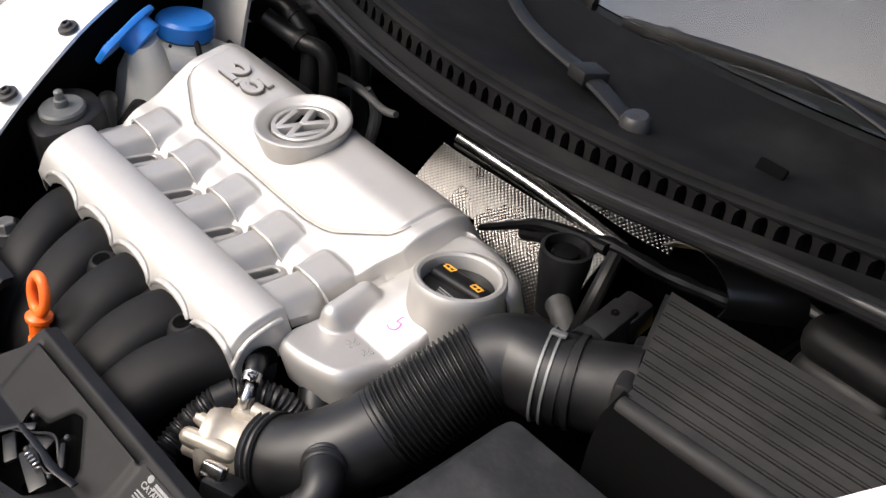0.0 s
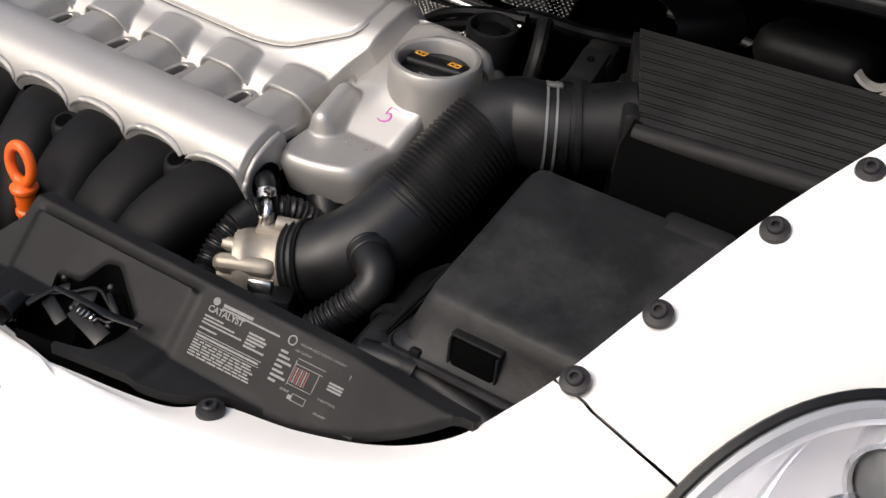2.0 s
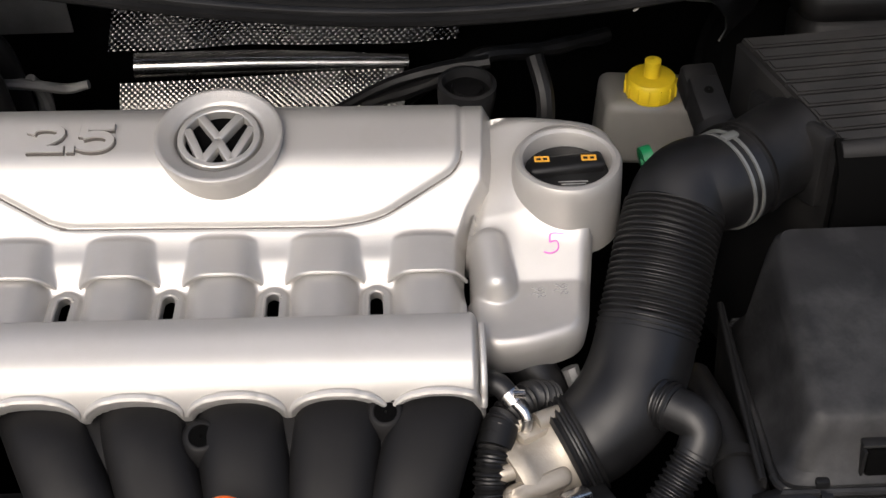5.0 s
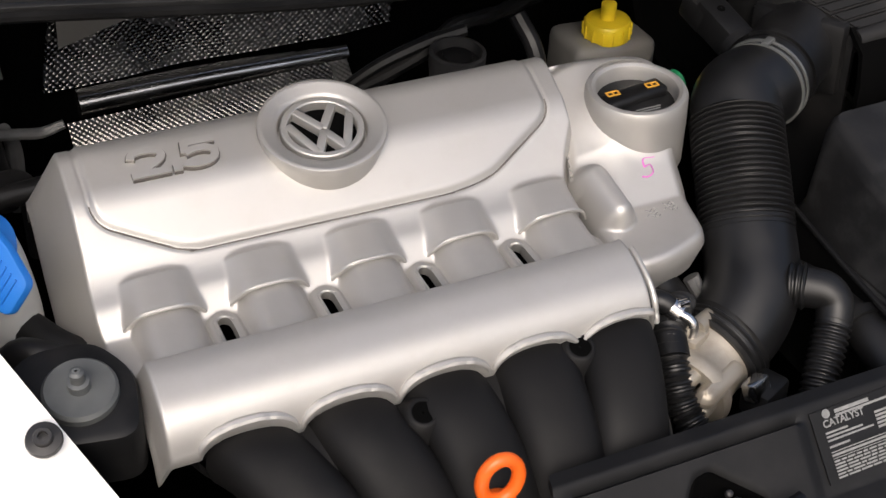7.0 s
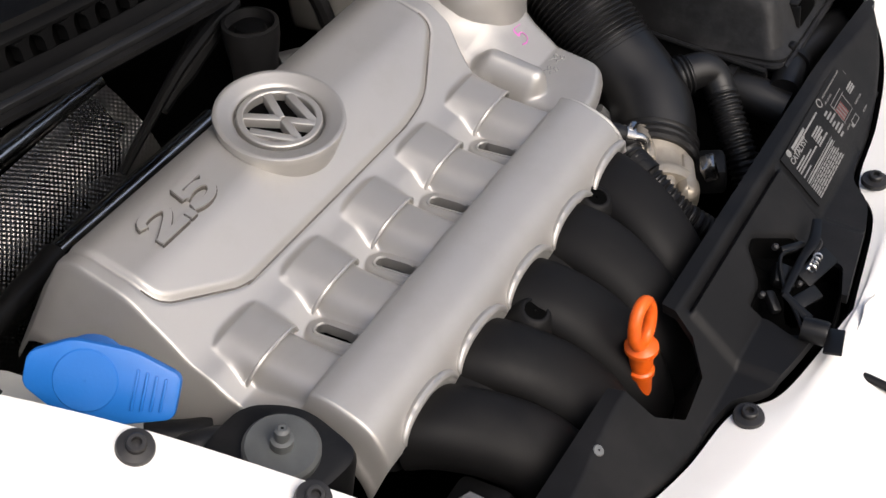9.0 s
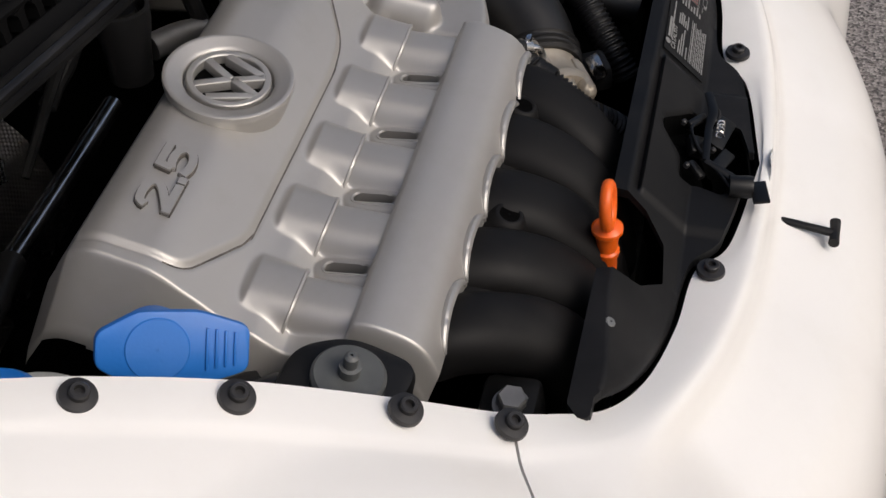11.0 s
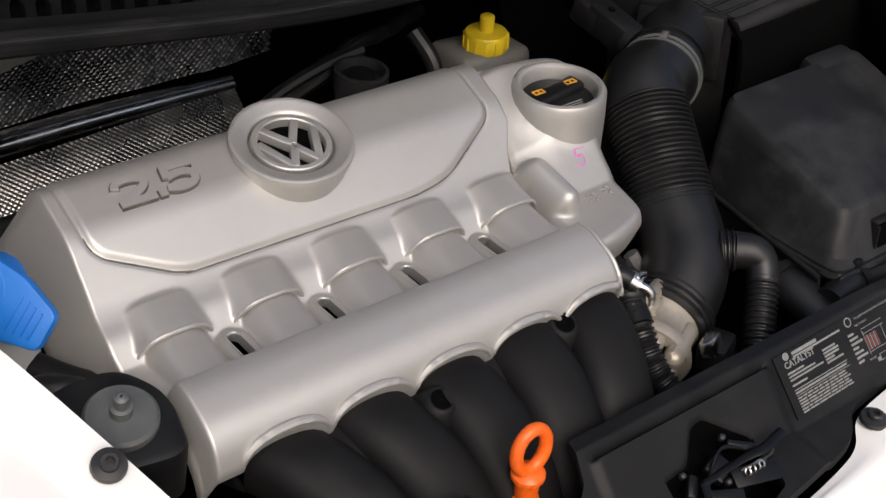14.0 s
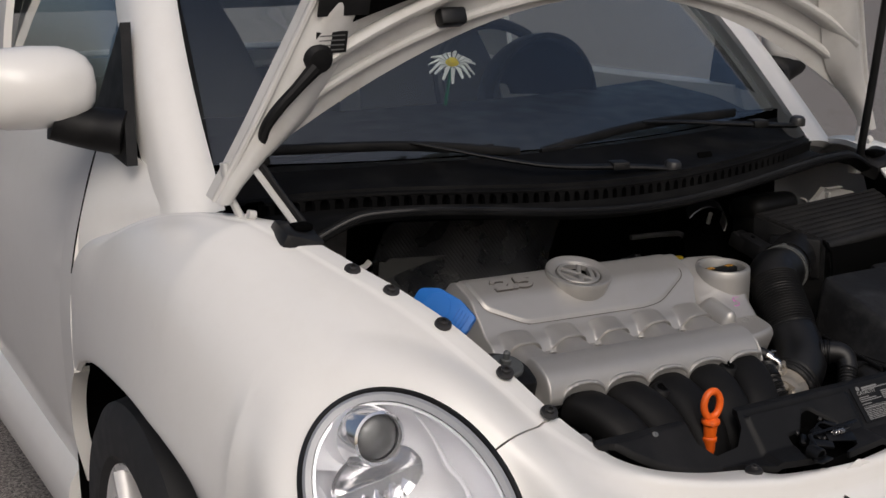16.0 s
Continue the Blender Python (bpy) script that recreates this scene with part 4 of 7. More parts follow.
# scratched marks on the shelf
for cx, cy in ((0.080, -0.046), (0.100, -0.043)):
    for dx, dy, run in ((0.0, 0.004, 0.011), (0.001, 0.0015, 0.008), (-0.001, -0.002, 0.012), (0.002, -0.005, 0.007)):
        pts = [(cx + dx + run * q - run / 2, cy + dy + 0.0012 * math.sin(9 * q + 40 * dx + 300 * dy)) for q in np.linspace(0, 1, 6)]
        tube("scratch_mark", [FILLER @ Vector((a, b, float(filler_w(b)) + 0.0002)) for a, b in pts], 0.0005, LABEL, engine_cover, sides=5, count=14)

# oil cap
CAPAT = OIL @ Matrix.Translation((0, 0, 0.010))
cap = thing("oil_filler_cap", "black oil filler cap with amber symbols", "oil cap", OIL.translation)
lathe("cap_body", [(0.0383, -0.03), (0.0383, -0.010), (0.0372, -0.0075), (0.034, -0.007), (0.001, -0.0055)], CAPAT, BLACK, cap, sides=48)
bm = bmesh.new()
bmesh.ops.create_cube(bm, size=1)
bmesh.ops.scale(bm, vec=(0.070, 0.022, 0.014), verts=bm.verts)
bmesh.ops.bevel(bm, geom=list(bm.edges), offset=0.005, segments=3, affect="EDGES", profile=0.5)
bm.transform(CAPAT @ Matrix.Rotation(radians(8), 4, "Z") @ Matrix.Translation((0, 0.004, -0.005)))
part("cap_grip", bm, BLACK, cap)
for cx in (-0.022, 0.020):
    for k, (sx, sy, dx, dy) in enumerate(((0.013, 0.0018, 0, 0.003), (0.013, 0.0018, 0, -0.003), (0.0018, 0.006, -0.006, 0), (0.0018, 0.006, 0.0058, 0), (0.0018, 0.006, 0, 0))):
        block("cap_symbol", None, (sx, sy, 0.0006), AMBER, cap, bevel=0, m=CAPAT @ Matrix.Translation((cx + dx, 0.006 + dy, 0.0024)))
for k in range(3):
    block("cap_print", None, (0.026 - 0.004 * k, 0.0013, 0.0005), LABEL, cap, bevel=0, m=CAPAT @ Matrix.Translation((0.004, -0.017 - 0.0035 * k, -0.0060)))

# ---- intake manifold ----
manifold = thing("intake_manifold", "black plastic intake manifold with five curved runners", "intake manifold", (-0.19, -0.06, 0.4))
for k, x in enumerate(LIP_X):
    lean = (0.052, 0.034, 0.014, -0.008, -0.034)[k]
    pts = [(x - lean * 0.2, 0.055, 0.600), (x, 0.020, 0.606), (x + lean * 0.3, -0.012, 0.602), (x + lean * 0.7, -0.048, 0.580), (x + lean, -0.074, 0.542), (x + lean * 1.15, -0.084, 0.48), (x + lean * 1.1, -0.07, 0.38)]
    rings = []
    path = spline(pts, 30)
    tan = np.gradient(path, axis=0)
    for c, tn in zip(path, tan):
        up = np.array([0.0, -tn[2], tn[1]])
        up = up / np.linalg.norm(up)
        up = up if up[2] > 0 or up[1] < 0 else -up
        q = np.linspace(0, 2 * np.pi, 24, endpoint=False)
        rings.append([c + np.array([0.0372 * math.copysign(abs(math.cos(a)) ** 0.72, math.cos(a)), 0, 0]) + up * 0.030 * math.copysign(abs(math.sin(a)) ** 0.85, math.sin(a)) for a in q])
    raw("runner", *rings_mesh(rings), RUNNER, manifold)
# flange webs between the runners, with two screw wells drawn deep by dark discs
for k, x in enumerate((a + b) / 2 for a, b in zip(LIP_X[:-1], LIP_X[1:])):
    rows = []
    for n, (y, z) in enumerate(((0.045, 0.624), (0.02, 0.623), (-0.004, 0.617), (-0.026, 0.605), (-0.046, 0.583), (-0.066, 0.54), (-0.074, 0.48), (-0.070, 0.40))):
        sh = (0.043, 0.024, 0.003, -0.021)[k] * (-0.1, 0.0, 0.25, 0.5, 0.7, 0.95, 1.1, 1.1)[n]
        rows.append([(x + sh + e, y, z + 0.006 * (abs(e) / 0.034) ** 2) for e in (-0.034, -0.022, -0.010, 0.0, 0.010, 0.022, 0.034)])
    fine = [spline(c, 24) for c in np.array(rows).transpose(1, 0, 2)]
    shell("web", np.array(fine).transpose(1, 0, 2), -0.006, RUNNER, manifold)
for x, y, z in ((-0.200, -0.018, 0.6255), (-0.053, -0.003, 0.6305)):
    m = frame_to((x, y, z), (0, -0.42, 1))
    lathe("screw_well", [(0.024, -0.018), (0.0175, -0.006), (0.0135, 0.0002), (0.0115, 0.0012), (0.0098, 0.0010), (0.0092, -0.0006)], m, RUNNER, manifold, sides=24)
    # Near-black disc just under the rim paints the shade of a deep well.
    lathe("well_shade", [(0.0096, -0.0002), (0.001, -0.0002)], m, DARK, manifold, sides=20)
block("plenum", (-0.19, -0.045, 0.34), (0.46, 0.13, 0.16), RUNNER, manifold, bevel=0.03)

# dipstick
dip = thing("dipstick", "orange oil dipstick with a ring handle", "dipstick", (-0.172, -0.098, 0.55))
lathe("stem", [(0.001, -0.24), (0.009, -0.24), (0.0095, -0.03), (0.0115, -0.026), (0.0115, -0.022), (0.0095, -0.02), (0.011, -0.002), (0.0145, 0.002), (0.0145, 0.006), (0.010, 0.010), (0.001, 0.012)], frame_to((-0.172, -0.099, 0.585), (0.0, -0.05, 1)), ORANGE, dip, sides=20)
loop = [(-0.172 + 0.0155 * math.sin(q), -0.101, 0.617 + 0.0205 * -math.cos(q)) for q in np.linspace(0, 2 * np.pi, 29)]
tube("ring_handle", loop, 0.0058, ORANGE, dip, count=48, sides=12)

# ---- front panel ----
lock_panel = thing("radiator_support_cover", "grey-black plastic lock carrier cover with printed label", "front panel", (0, -0.14, 0.5))


def panel_z(x, y):
    """The cover falls forwards from its rear ridge and rises a little to both ends."""
    ridge = -0.113 - 0.010 * smooth(abs(x), 0.24, 0.36)
    base = 0.602
    slab = smooth(-0.1195 - y, 0.0, 0.004) * smooth(x, -0.128, -0.116) * (1 - smooth(x, 0.080, 0.094))
    groove = math.exp(-(((y + 0.1195) / 0.0022) ** 2)) * smooth(x, -0.128, -0.116) * (1 - smooth(x, 0.080, 0.094))
    base += 0.0055 * slab - 0.0045 * groove
    return base - min(1.15 * max(0.0, ridge - y), 0.058 - 0.02 * smooth(abs(x), 0.25, 0.38)) - 0.10 * max(0.0, -0.16 - y)


RIM_X, RIM_Y = np.sort(-rim[:, 0]), rim[np.argsort(-rim[:, 0]), 1]
front_line = lambda x: min(float(np.interp(abs(x), RIM_X, RIM_Y)) + 0.006, -0.118)
rear_line = lambda x: float(np.interp(x, [-0.42, -0.385, -0.235, -0.228, -0.205, -0.16, -0.138, -0.13, 0.24, 0.31, 0.39], [-0.125, -0.098, -0.099, -0.135, -0.152, -0.148, -0.13, -0.099, -0.100, -0.103, -0.108]))
HOLE = round_poly([(-0.004, -0.130), (0.040, -0.154), (0.040, -0.178), (0.032, -0.204), (-0.002, -0.214), (-0.050, -0.221), (-0.064, -0.200), (-0.071, -0.193), (-0.062, -0.168), (-0.066, -0.152), (-0.037, -0.150), (-0.019, -0.132)], 0.004, 3)
up, vp = np.meshgrid(np.arange(-0.398, 0.390, 0.0022), np.arange(-0.236, -0.090, 0.0022), indexing="ij")
fl, rl = np.vectorize(front_line), np.vectorize(rear_line)
keep_p = (vp > fl(up)) & (vp < rl(up)) & ~inside(up, vp, HOLE)
ex = np.linspace(-0.395, 0.387, 500)
height_sheet("panel_skin", up, vp, np.vectorize(panel_z)(up, vp), keep_p, Matrix.Identity(4), PANEL, lock_panel, "grey-black moulded panel with a latch opening", 0.010, [np.c_[ex, fl(ex)], np.c_[ex, rl(ex)], HOLE + HOLE[:1]], panel_z)

# ---- air intake pipe ----
intake = thing("air_intake_hose", "black corrugated air intake hose with smooth elbows", "hose", (0.19, 0.11, 0.55))
tube("corrugated_section", [(0.1725, 0.088, 0.622), (0.182, 0.113, 0.645), (0.193, 0.143, 0.671), (0.2045, 0.171, 0.693)], 0.0432, RUBBER, intake, "ribbed black hose", sides=40, count=230, wave=0.0023, pitch=0.0054)
tube("upper_elbow", [(0.2035, 0.168, 0.691), (0.2110, 0.182, 0.700), (0.2220, 0.1915, 0.7045), (0.2370, 0.1960, 0.7050), (0.2540, 0.2020, 0.7045), (0.2700, 0.2110, 0.7055)], [0.0440, 0.044, 0.044, 0.044, 0.044, 0.044], RUBBER, intake, sides=36, count=40)
tube("lower_elbow", [(0.174, 0.092, 0.625), (0.162, 0.062, 0.606), (0.146, 0.038, 0.590), (0.122, 0.020, 0.575), (0.100, 0.012, 0.566)], [0.0440, 0.044, 0.044, 0.042, 0.040], RUBBER, intake, sides=32, count=30)
tube("collar", [(0.113, 0.016, 0.570), (0.094, 0.010, 0.563)], 0.0435, RUBBER, intake, sides=32, count=14, wave=0.0015, pitch=0.006)
mA = frame_to((0.2540, 0.2020, 0.7045), (1, 0.60, 0.06))
band = lathe("hose_clamp", [(0.0438, -0.0060), (0.0462, -0.0060), (0.0462, -0.0035), (0.0438, -0.0035)], mA, CLAMP, intake, "grey spring band clamp", sides=48)
lathe("second_band", [(0.0438, 0.0035), (0.0462, 0.0035), (0.0462, 0.0060), (0.0438, 0.0060)], mA, CLAMP, band, sides=48)
block("clamp_buckle", (0.2535, 0.2020, 0.7510), (0.016, 0.008, 0.004), CLAMP, band, bevel=0.0012, m=Matrix.Rotation(radians(31), 4, "Z"))
tube("branch_stub", [(0.158, 0.034, 0.600), (0.174, 0.020, 0.607), (0.185, 0.010, 0.609)], [0.024, 0.0215, 0.0205], RUBBER, intake, sides=22, count=40, wave=0.0012, pitch=0.005)

meter = thing("air_flow_meter", "black plastic air mass meter on the intake pipe", "sensor", (0.30, 0.21, 0.66))
tube("meter_body", [(0.264, 0.208, 0.705), (0.292, 0.225, 0.710), (0.328, 0.246, 0.718)], [0.0425, 0.0435, 0.0445], BLACK, meter, sides=32, count=14)
block("meter_flange", (0.318, 0.238, 0.714), (0.018, 0.100, 0.078), BLACK, meter, bevel=0.006, m=Matrix.Rotation(radians(30), 4, "Z"))
block("flange_frame", (0.328, 0.244, 0.712), (0.010, 0.112, 0.072), BLACK, meter, bevel=0.004, m=Matrix.Rotation(radians(30), 4, "Z"))
lathe("meter_rib", [(0.0425, -0.003), (0.0460, -0.003), (0.0460, 0.003), (0.0425, 0.003)], frame_to((0.277, 0.216, 0.7075), (1, 0.60, 0.12)), BLACK, meter, sides=40)
lean = Vector((-0.12, 0.94, 0.30)).normalized()
flat_y = (Vector((0, 0, -1)) - lean * Vector((0, 0, -1)).dot(lean)).normalized()
flat_x = flat_y.cross(lean)
SENS = Matrix.Translation((0.252, 0.266, 0.730)) @ Matrix((flat_x, flat_y, lean)).transposed().to_4x4()
block("meter_sensor", None, (0.030, 0.034, 0.060), BLACK, meter, bevel=0.004, m=SENS @ Matrix.Translation((0, 0, 0.010)))
block("meter_plug", None, (0.034, 0.030, 0.038), BLACK, meter, bevel=0.005, m=SENS @ Matrix.Translation((0.001, 0.003, 0.042)))
lathe("plug_collar", [(0.012, -0.004), (0.021, -0.004), (0.021, 0.006), (0.012, 0.006)], SENS @ Matrix.Translation((0, 0, -0.020)), BLACK, meter, sides=24)
# Near-black dot on the face paints the shade of a small hole.
lathe("sensor_hole_shade", [(0.001, 0.001), (0.004, 0.001), (0.0045, 0.0)], SENS @ Matrix.Translation((0.0, -0.0172, 0.020)) @ Matrix.Rotation(radians(90), 4, "X"), DARK, meter, sides=12)

# ---- air filter box ----
airbox = thing("air_filter_box", "dusty black ribbed plastic air filter box", "air filter box", (0.44, 0.26, 0.4))
AX = [(0.284, 0.312, 0.785), (0.352, 0.192, 0.742), (0.600, 0.192, 0.760), (0.600, 0.315, 0.800)]
ribs = 9
p00, p01, p11, p10 = (Vector(p) for p in AX)
rows = [[p00.lerp(p10, t).lerp(p01.lerp(p11, t), s) for t in np.linspace(0, 1, 6)] for s in np.linspace(0, 1, 4)]
shell("lid_base", rows, -0.010, AIRLID, airbox)
for k in range(ribs):
    s0, s1 = (k + 0.06) / ribs, (k + 0.94) / ribs
    q = [p00.lerp(p01, s0), p00.lerp(p01, s1), p10.lerp(p11, s1), p10.lerp(p11, s0)]
    nrm = (q[1] - q[0]).cross(q[3] - q[0]).normalized()
    nrm = nrm if nrm.z > 0 else -nrm
    bm = bmesh.new()
    lo = [bm.verts.new(p - nrm * 0.001) for p in q]
    hi = [bm.verts.new(p + nrm * 0.006) for p in q]
    bm.faces.new(hi)
    for a in range(4):
        bm.faces.new((lo[a], lo[(a + 1) % 4], hi[(a + 1) % 4], hi[a]))
    bmesh.ops.bevel(bm, geom=[e for e in bm.edges if all(v in hi for v in e.verts)], offset=0.002, segments=2, affect="EDGES")
    part("lid_rib", bm, AIRLID, airbox)
# Front wall wears cavity black: the shade below the lid, put into colour.
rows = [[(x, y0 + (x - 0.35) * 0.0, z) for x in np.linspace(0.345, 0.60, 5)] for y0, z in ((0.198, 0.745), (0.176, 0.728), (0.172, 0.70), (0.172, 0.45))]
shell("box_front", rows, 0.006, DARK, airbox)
tube("lid_roll", [(0.350, 0.190, 0.738), (0.47, 0.190, 0.747), (0.60, 0.190, 0.756)], 0.010, AIRLID, airbox, sides=14, count=12)
rows = [[(0.284 + (0.352 - 0.284) * t, 0.312 - 0.12 * t, z - 0.043 * t) for t in np.linspace(0, 1, 5)] for z in (0.783, 0.6, 0.45)]
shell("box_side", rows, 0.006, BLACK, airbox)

# ---- battery box ----
battery = thing("battery_cover", "dusty matt black battery box cover", "battery box", (0.39, 0.05, 0.4))


def ring_xy(x0, x1, y0, y1, z, skew=0.0, r=0.02, cut=0.0):
    pts = round_poly([(x0, y0), (x1 - cut, y0), (x1, y0 + cut), (x1, y1), (x0, y1)], r, 5)
    return [(x, y, z + skew * (y - y0)) for x, y in pts]


rows = [ring_xy(0.262, 0.503, -0.060, 0.138, 0.42), ring_xy(0.262, 0.503, -0.060, 0.138, 0.575), ring_xy(0.258, 0.507, -0.064, 0.142, 0.580),
        ring_xy(0.258, 0.507, -0.064, 0.142, 0.592), ring_xy(0.266, 0.502, -0.056, 0.136, 0.598, 0.05), ring_xy(0.277, 0.498, -0.046, 0.134, 0.628, 0.30, 0.016),
        ring_xy(0.281, 0.495, -0.042, 0.132, 0.640, 0.32, 0.014), ring_xy(0.286, 0.491, -0.037, 0.129, 0.6445, 0.34, 0.012), ring_xy(0.294, 0.484, -0.030, 0.123, 0.6475, 0.345, 0.010)]
raw("cover", *rings_mesh(rows), DUSTY, battery, "dusty black cover with a sloping top")
block("rear_step", (0.452, 0.130, 0.690), (0.072, 0.036, 0.024), DUSTY, battery, bevel=0.009, m=Matrix.Rotation(radians(17), 4, "X"))
tube("rim_bead", ring_xy(0.256, 0.509, -0.066, 0.144, 0.586) + ring_xy(0.256, 0.509, -0.066, 0.144, 0.586)[:1], 0.004, DUSTY, battery, "rolled lower edge of the cover", sides=8, count=120)
# Near-black box stands for the shaded clip opening; nothing is cut out.
block("clip_shade_box", (0.345, -0.050, 0.606), (0.044, 0.018, 0.030), DARK, battery, "near-black box for the shade in the clip opening", bevel=0.003)
block("clip_bar", (0.345, -0.049, 0.624), (0.052, 0.014, 0.004), BLACK, battery, bevel=0.002)
for x in (0.321, 0.369):
    block("clip_cheek", (x, -0.053, 0.606), (0.003, 0.012, 0.032), BLACK, battery, bevel=0.001)

# ---- cowl ----
cowl = thing("cowl_panel", "dark grey plastic scuttle panel with air slots", "cowl", (0, 0.45, 0.8))


def seal_at(x):
    """Crest of the rubber seal: bowed back towards the wings and dropping at its ends."""
    q = (x / 0.5) ** 2
    end = smooth(abs(x), 0.53, 0.66)
    return 0.276 + 0.041 * q + 0.004 * q * q, 0.850 + 0.077 * q - 0.040 * q * q - 0.03 * end


def slot_at(x):
    """Foot of the row of air slots behind the seal."""
    q = (x / 0.5) ** 2
    return 0.297 + 0.060 * q + 0.054 * q * q, 0.858 + 0.044 * q - 0.030 * q * q


def sweep(name, line, prof, half, parent, mat=COWL, thick=-0.004):
    rows = []
    for x in np.linspace(-half, half, 80):
        y, z = line(x)
        rows.append([(x, y + dy, z + dz) for dy, dz in prof])
    return shell(name, rows, thick, mat, parent)


seal = thing("bonnet_seal", "black ribbed rubber bonnet seal along the scuttle", "rubber seal", (0, 0.28, 0.82))
# Foot and crest are darker than the lip: the seal's shade as colour.
for name, outline in (("seal_foot", [(0.016, -0.026), (-0.008, -0.018), (-0.015, -0.013), (-0.015, -0.009), (-0.011, -0.0065), (-0.008, -0.008)]),
                      ("seal_lip", [(-0.008, -0.008), (-0.008, -0.004), (-0.005, -0.0015), (-0.002, -0.002), (-0.001, -0.005)]),
                      ("seal_crest", [(-0.001, -0.005), (0.0, -0.001), (0.004, 0.001), (0.008, -0.001), (0.010, -0.006)])):
    sweep(name, seal_at, outline, 0.645, seal, RUBBER if name == "seal_lip" else COWL)
rows = []
for x in np.linspace(-0.63, 0.63, 80):
    (ya, za), (yb, zb) = seal_at(x), slot_at(x)
    a, b = np.array((ya + 0.009, za - 0.010)), np.array((yb, zb))
    rows.append([(x, *a), (x, *(a * 0.4 + b * 0.6 + (0.0, -0.004))), (x, *(b + (-0.003, -0.001))), (x, *(b + (0.0, 0.001))), (x, *(b + (0.005, -0.001)))])
shell("grille_foot", rows, -0.003, COWL, cowl)
sweep("grille_head", slot_at, [(0.0035, 0.0175), (0.0015, 0.0185), (0.001, 0.0215), (0.004, 0.0245), (0.012, 0.0255)], 0.63, cowl, thick=-0.003)
# Near-black sheet added to stand for the shade behind the slots.
sweep("grille_shade", slot_at, [(0.030, 0.024), (0.022, 0.0), (0.016, -0.03)], 0.63, cowl, DARK)
for k in range(64):
    x = -0.6205 + k * 0.0197
    y, z = slot_at(x)
    outline = [(-0.0046, 0.0), (0.0046, 0.0), (0.0044, 0.010), (0.0058, 0.0145), (0.0090, 0.0180), (-0.0090, 0.0180), (-0.0058, 0.0145), (-0.0044, 0.010)]
    bm = bmesh.new()
    front = [bm.verts.new((x + a, y + 0.002 - 0.02 * b, z + b)) for a, b in outline]
    back = [bm.verts.new((x + a, y + 0.014 - 0.02 * b, z + b - 0.001)) for a, b in outline]
    bm.faces.new(front)
    for i in range(8):
        bm.faces.new((front[i - 1], back[i - 1], back[i], front[i]))
    part("grille_bar", bm, COWL, cowl, smooth=False)
rows = []
for x in np.linspace(-0.65, 0.65, 40):
    y, z = slot_at(x)
    yb = 0.545 + 0.13 * (x / 0.665) ** 2 - 0.012
    y0, z0 = y + 0.012, z + 0.0255
    rows.append([(x, y0 + (yb - y0) * t, z0 + (0.905 - z0) * t - 0.022 * math.sin(math.pi * t) ** 0.8) for t in np.linspace(0, 1, 12)])
shell("scuttle_plate", rows, 0.006, COWL, cowl, "smooth dark grey scuttle plate")

# ---- bonnet ----
bonnet = thing("bonnet", "open white bonnet with black insulation pad underneath", "bonnet", (0, 0.45, 0.9))
BD = np.array([0, -0.309, 0.951])
BN = np.array([0, -0.951, -0.309])
HINGE = np.array([0, 0.48, 0.911])


def bonnet_half(s):
    return float(np.interp(s, [0, 0.1, 0.3, 0.5, 0.7, 0.82, 0.90, 0.94], [0.75, 0.70, 0.61, 0.53, 0.44, 0.35, 0.22, 0.02]))


def bonnet_point(x, s, lift=0.0):
    crown = 0.05 * (1 - (x / 0.75) ** 2)
    return HINGE + np.array([x, 0, 0]) + BD * s - BN * (crown - lift)


rows, rows_in = [], []
for a in np.linspace(-1, 1, 33):
    start = 0.30 * (1 - a * a) ** 0.8
    row, row2 = [], []
    for t in np.linspace(0, 1, 24):
        s = start + (0.94 - start) * t
        row.append(bonnet_point(a * bonnet_half(s), s))
    rows.append(row)
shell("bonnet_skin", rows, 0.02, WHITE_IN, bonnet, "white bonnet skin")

# insulation pad, frame ribs and fittings under the bonnet
def on_bonnet(x, s, lift):
    """A place under the bonnet: lift metres off its inner skin."""
    return bonnet_point(x, s, lift + 0.02)


rows = []
for a in np.linspace(-1, 1, 25):
    hi = 0.86
    lo = 0.30 * (1 - (0.62 * a) ** 2) ** 0.8 + 0.085
    row = []
    for t in np.linspace(0, 1, 12):
        s = lo + (hi - lo) * t
        edge = math.sin(math.pi * min(1, max(0, t))) ** 0.25 * (1 - abs(a) ** 8)
        row.append(on_bonnet(a * (bonnet_half(s) - 0.085), s, 0.012 + 0.014 * edge))
    rows.append(row)
shell("insulation_pad", rows, 0.006, DARK, bonnet, "black felt insulation pad")
for side in (-1, 1):
    rows = []
    for s in np.linspace(0.0, 0.66, 26):
        wide = 0.35 + 0.65 * smooth(s, 0.0, 0.16)
        rows.append(spline([on_bonnet(side * (bonnet_half(s) - d * wide), s, lift) for d, lift in ((0.004, 0.004), (0.022, 0.008), (0.036, 0.020), (0.070, 0.022), (0.092, 0.014), (0.110, 0.002))], 20))
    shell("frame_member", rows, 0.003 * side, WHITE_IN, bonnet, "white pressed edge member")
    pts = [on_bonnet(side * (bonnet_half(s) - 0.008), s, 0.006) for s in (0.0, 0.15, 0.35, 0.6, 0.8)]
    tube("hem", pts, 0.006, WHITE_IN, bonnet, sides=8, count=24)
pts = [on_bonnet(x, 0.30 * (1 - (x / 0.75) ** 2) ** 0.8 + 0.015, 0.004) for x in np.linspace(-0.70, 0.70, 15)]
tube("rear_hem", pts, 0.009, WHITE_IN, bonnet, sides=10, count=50)
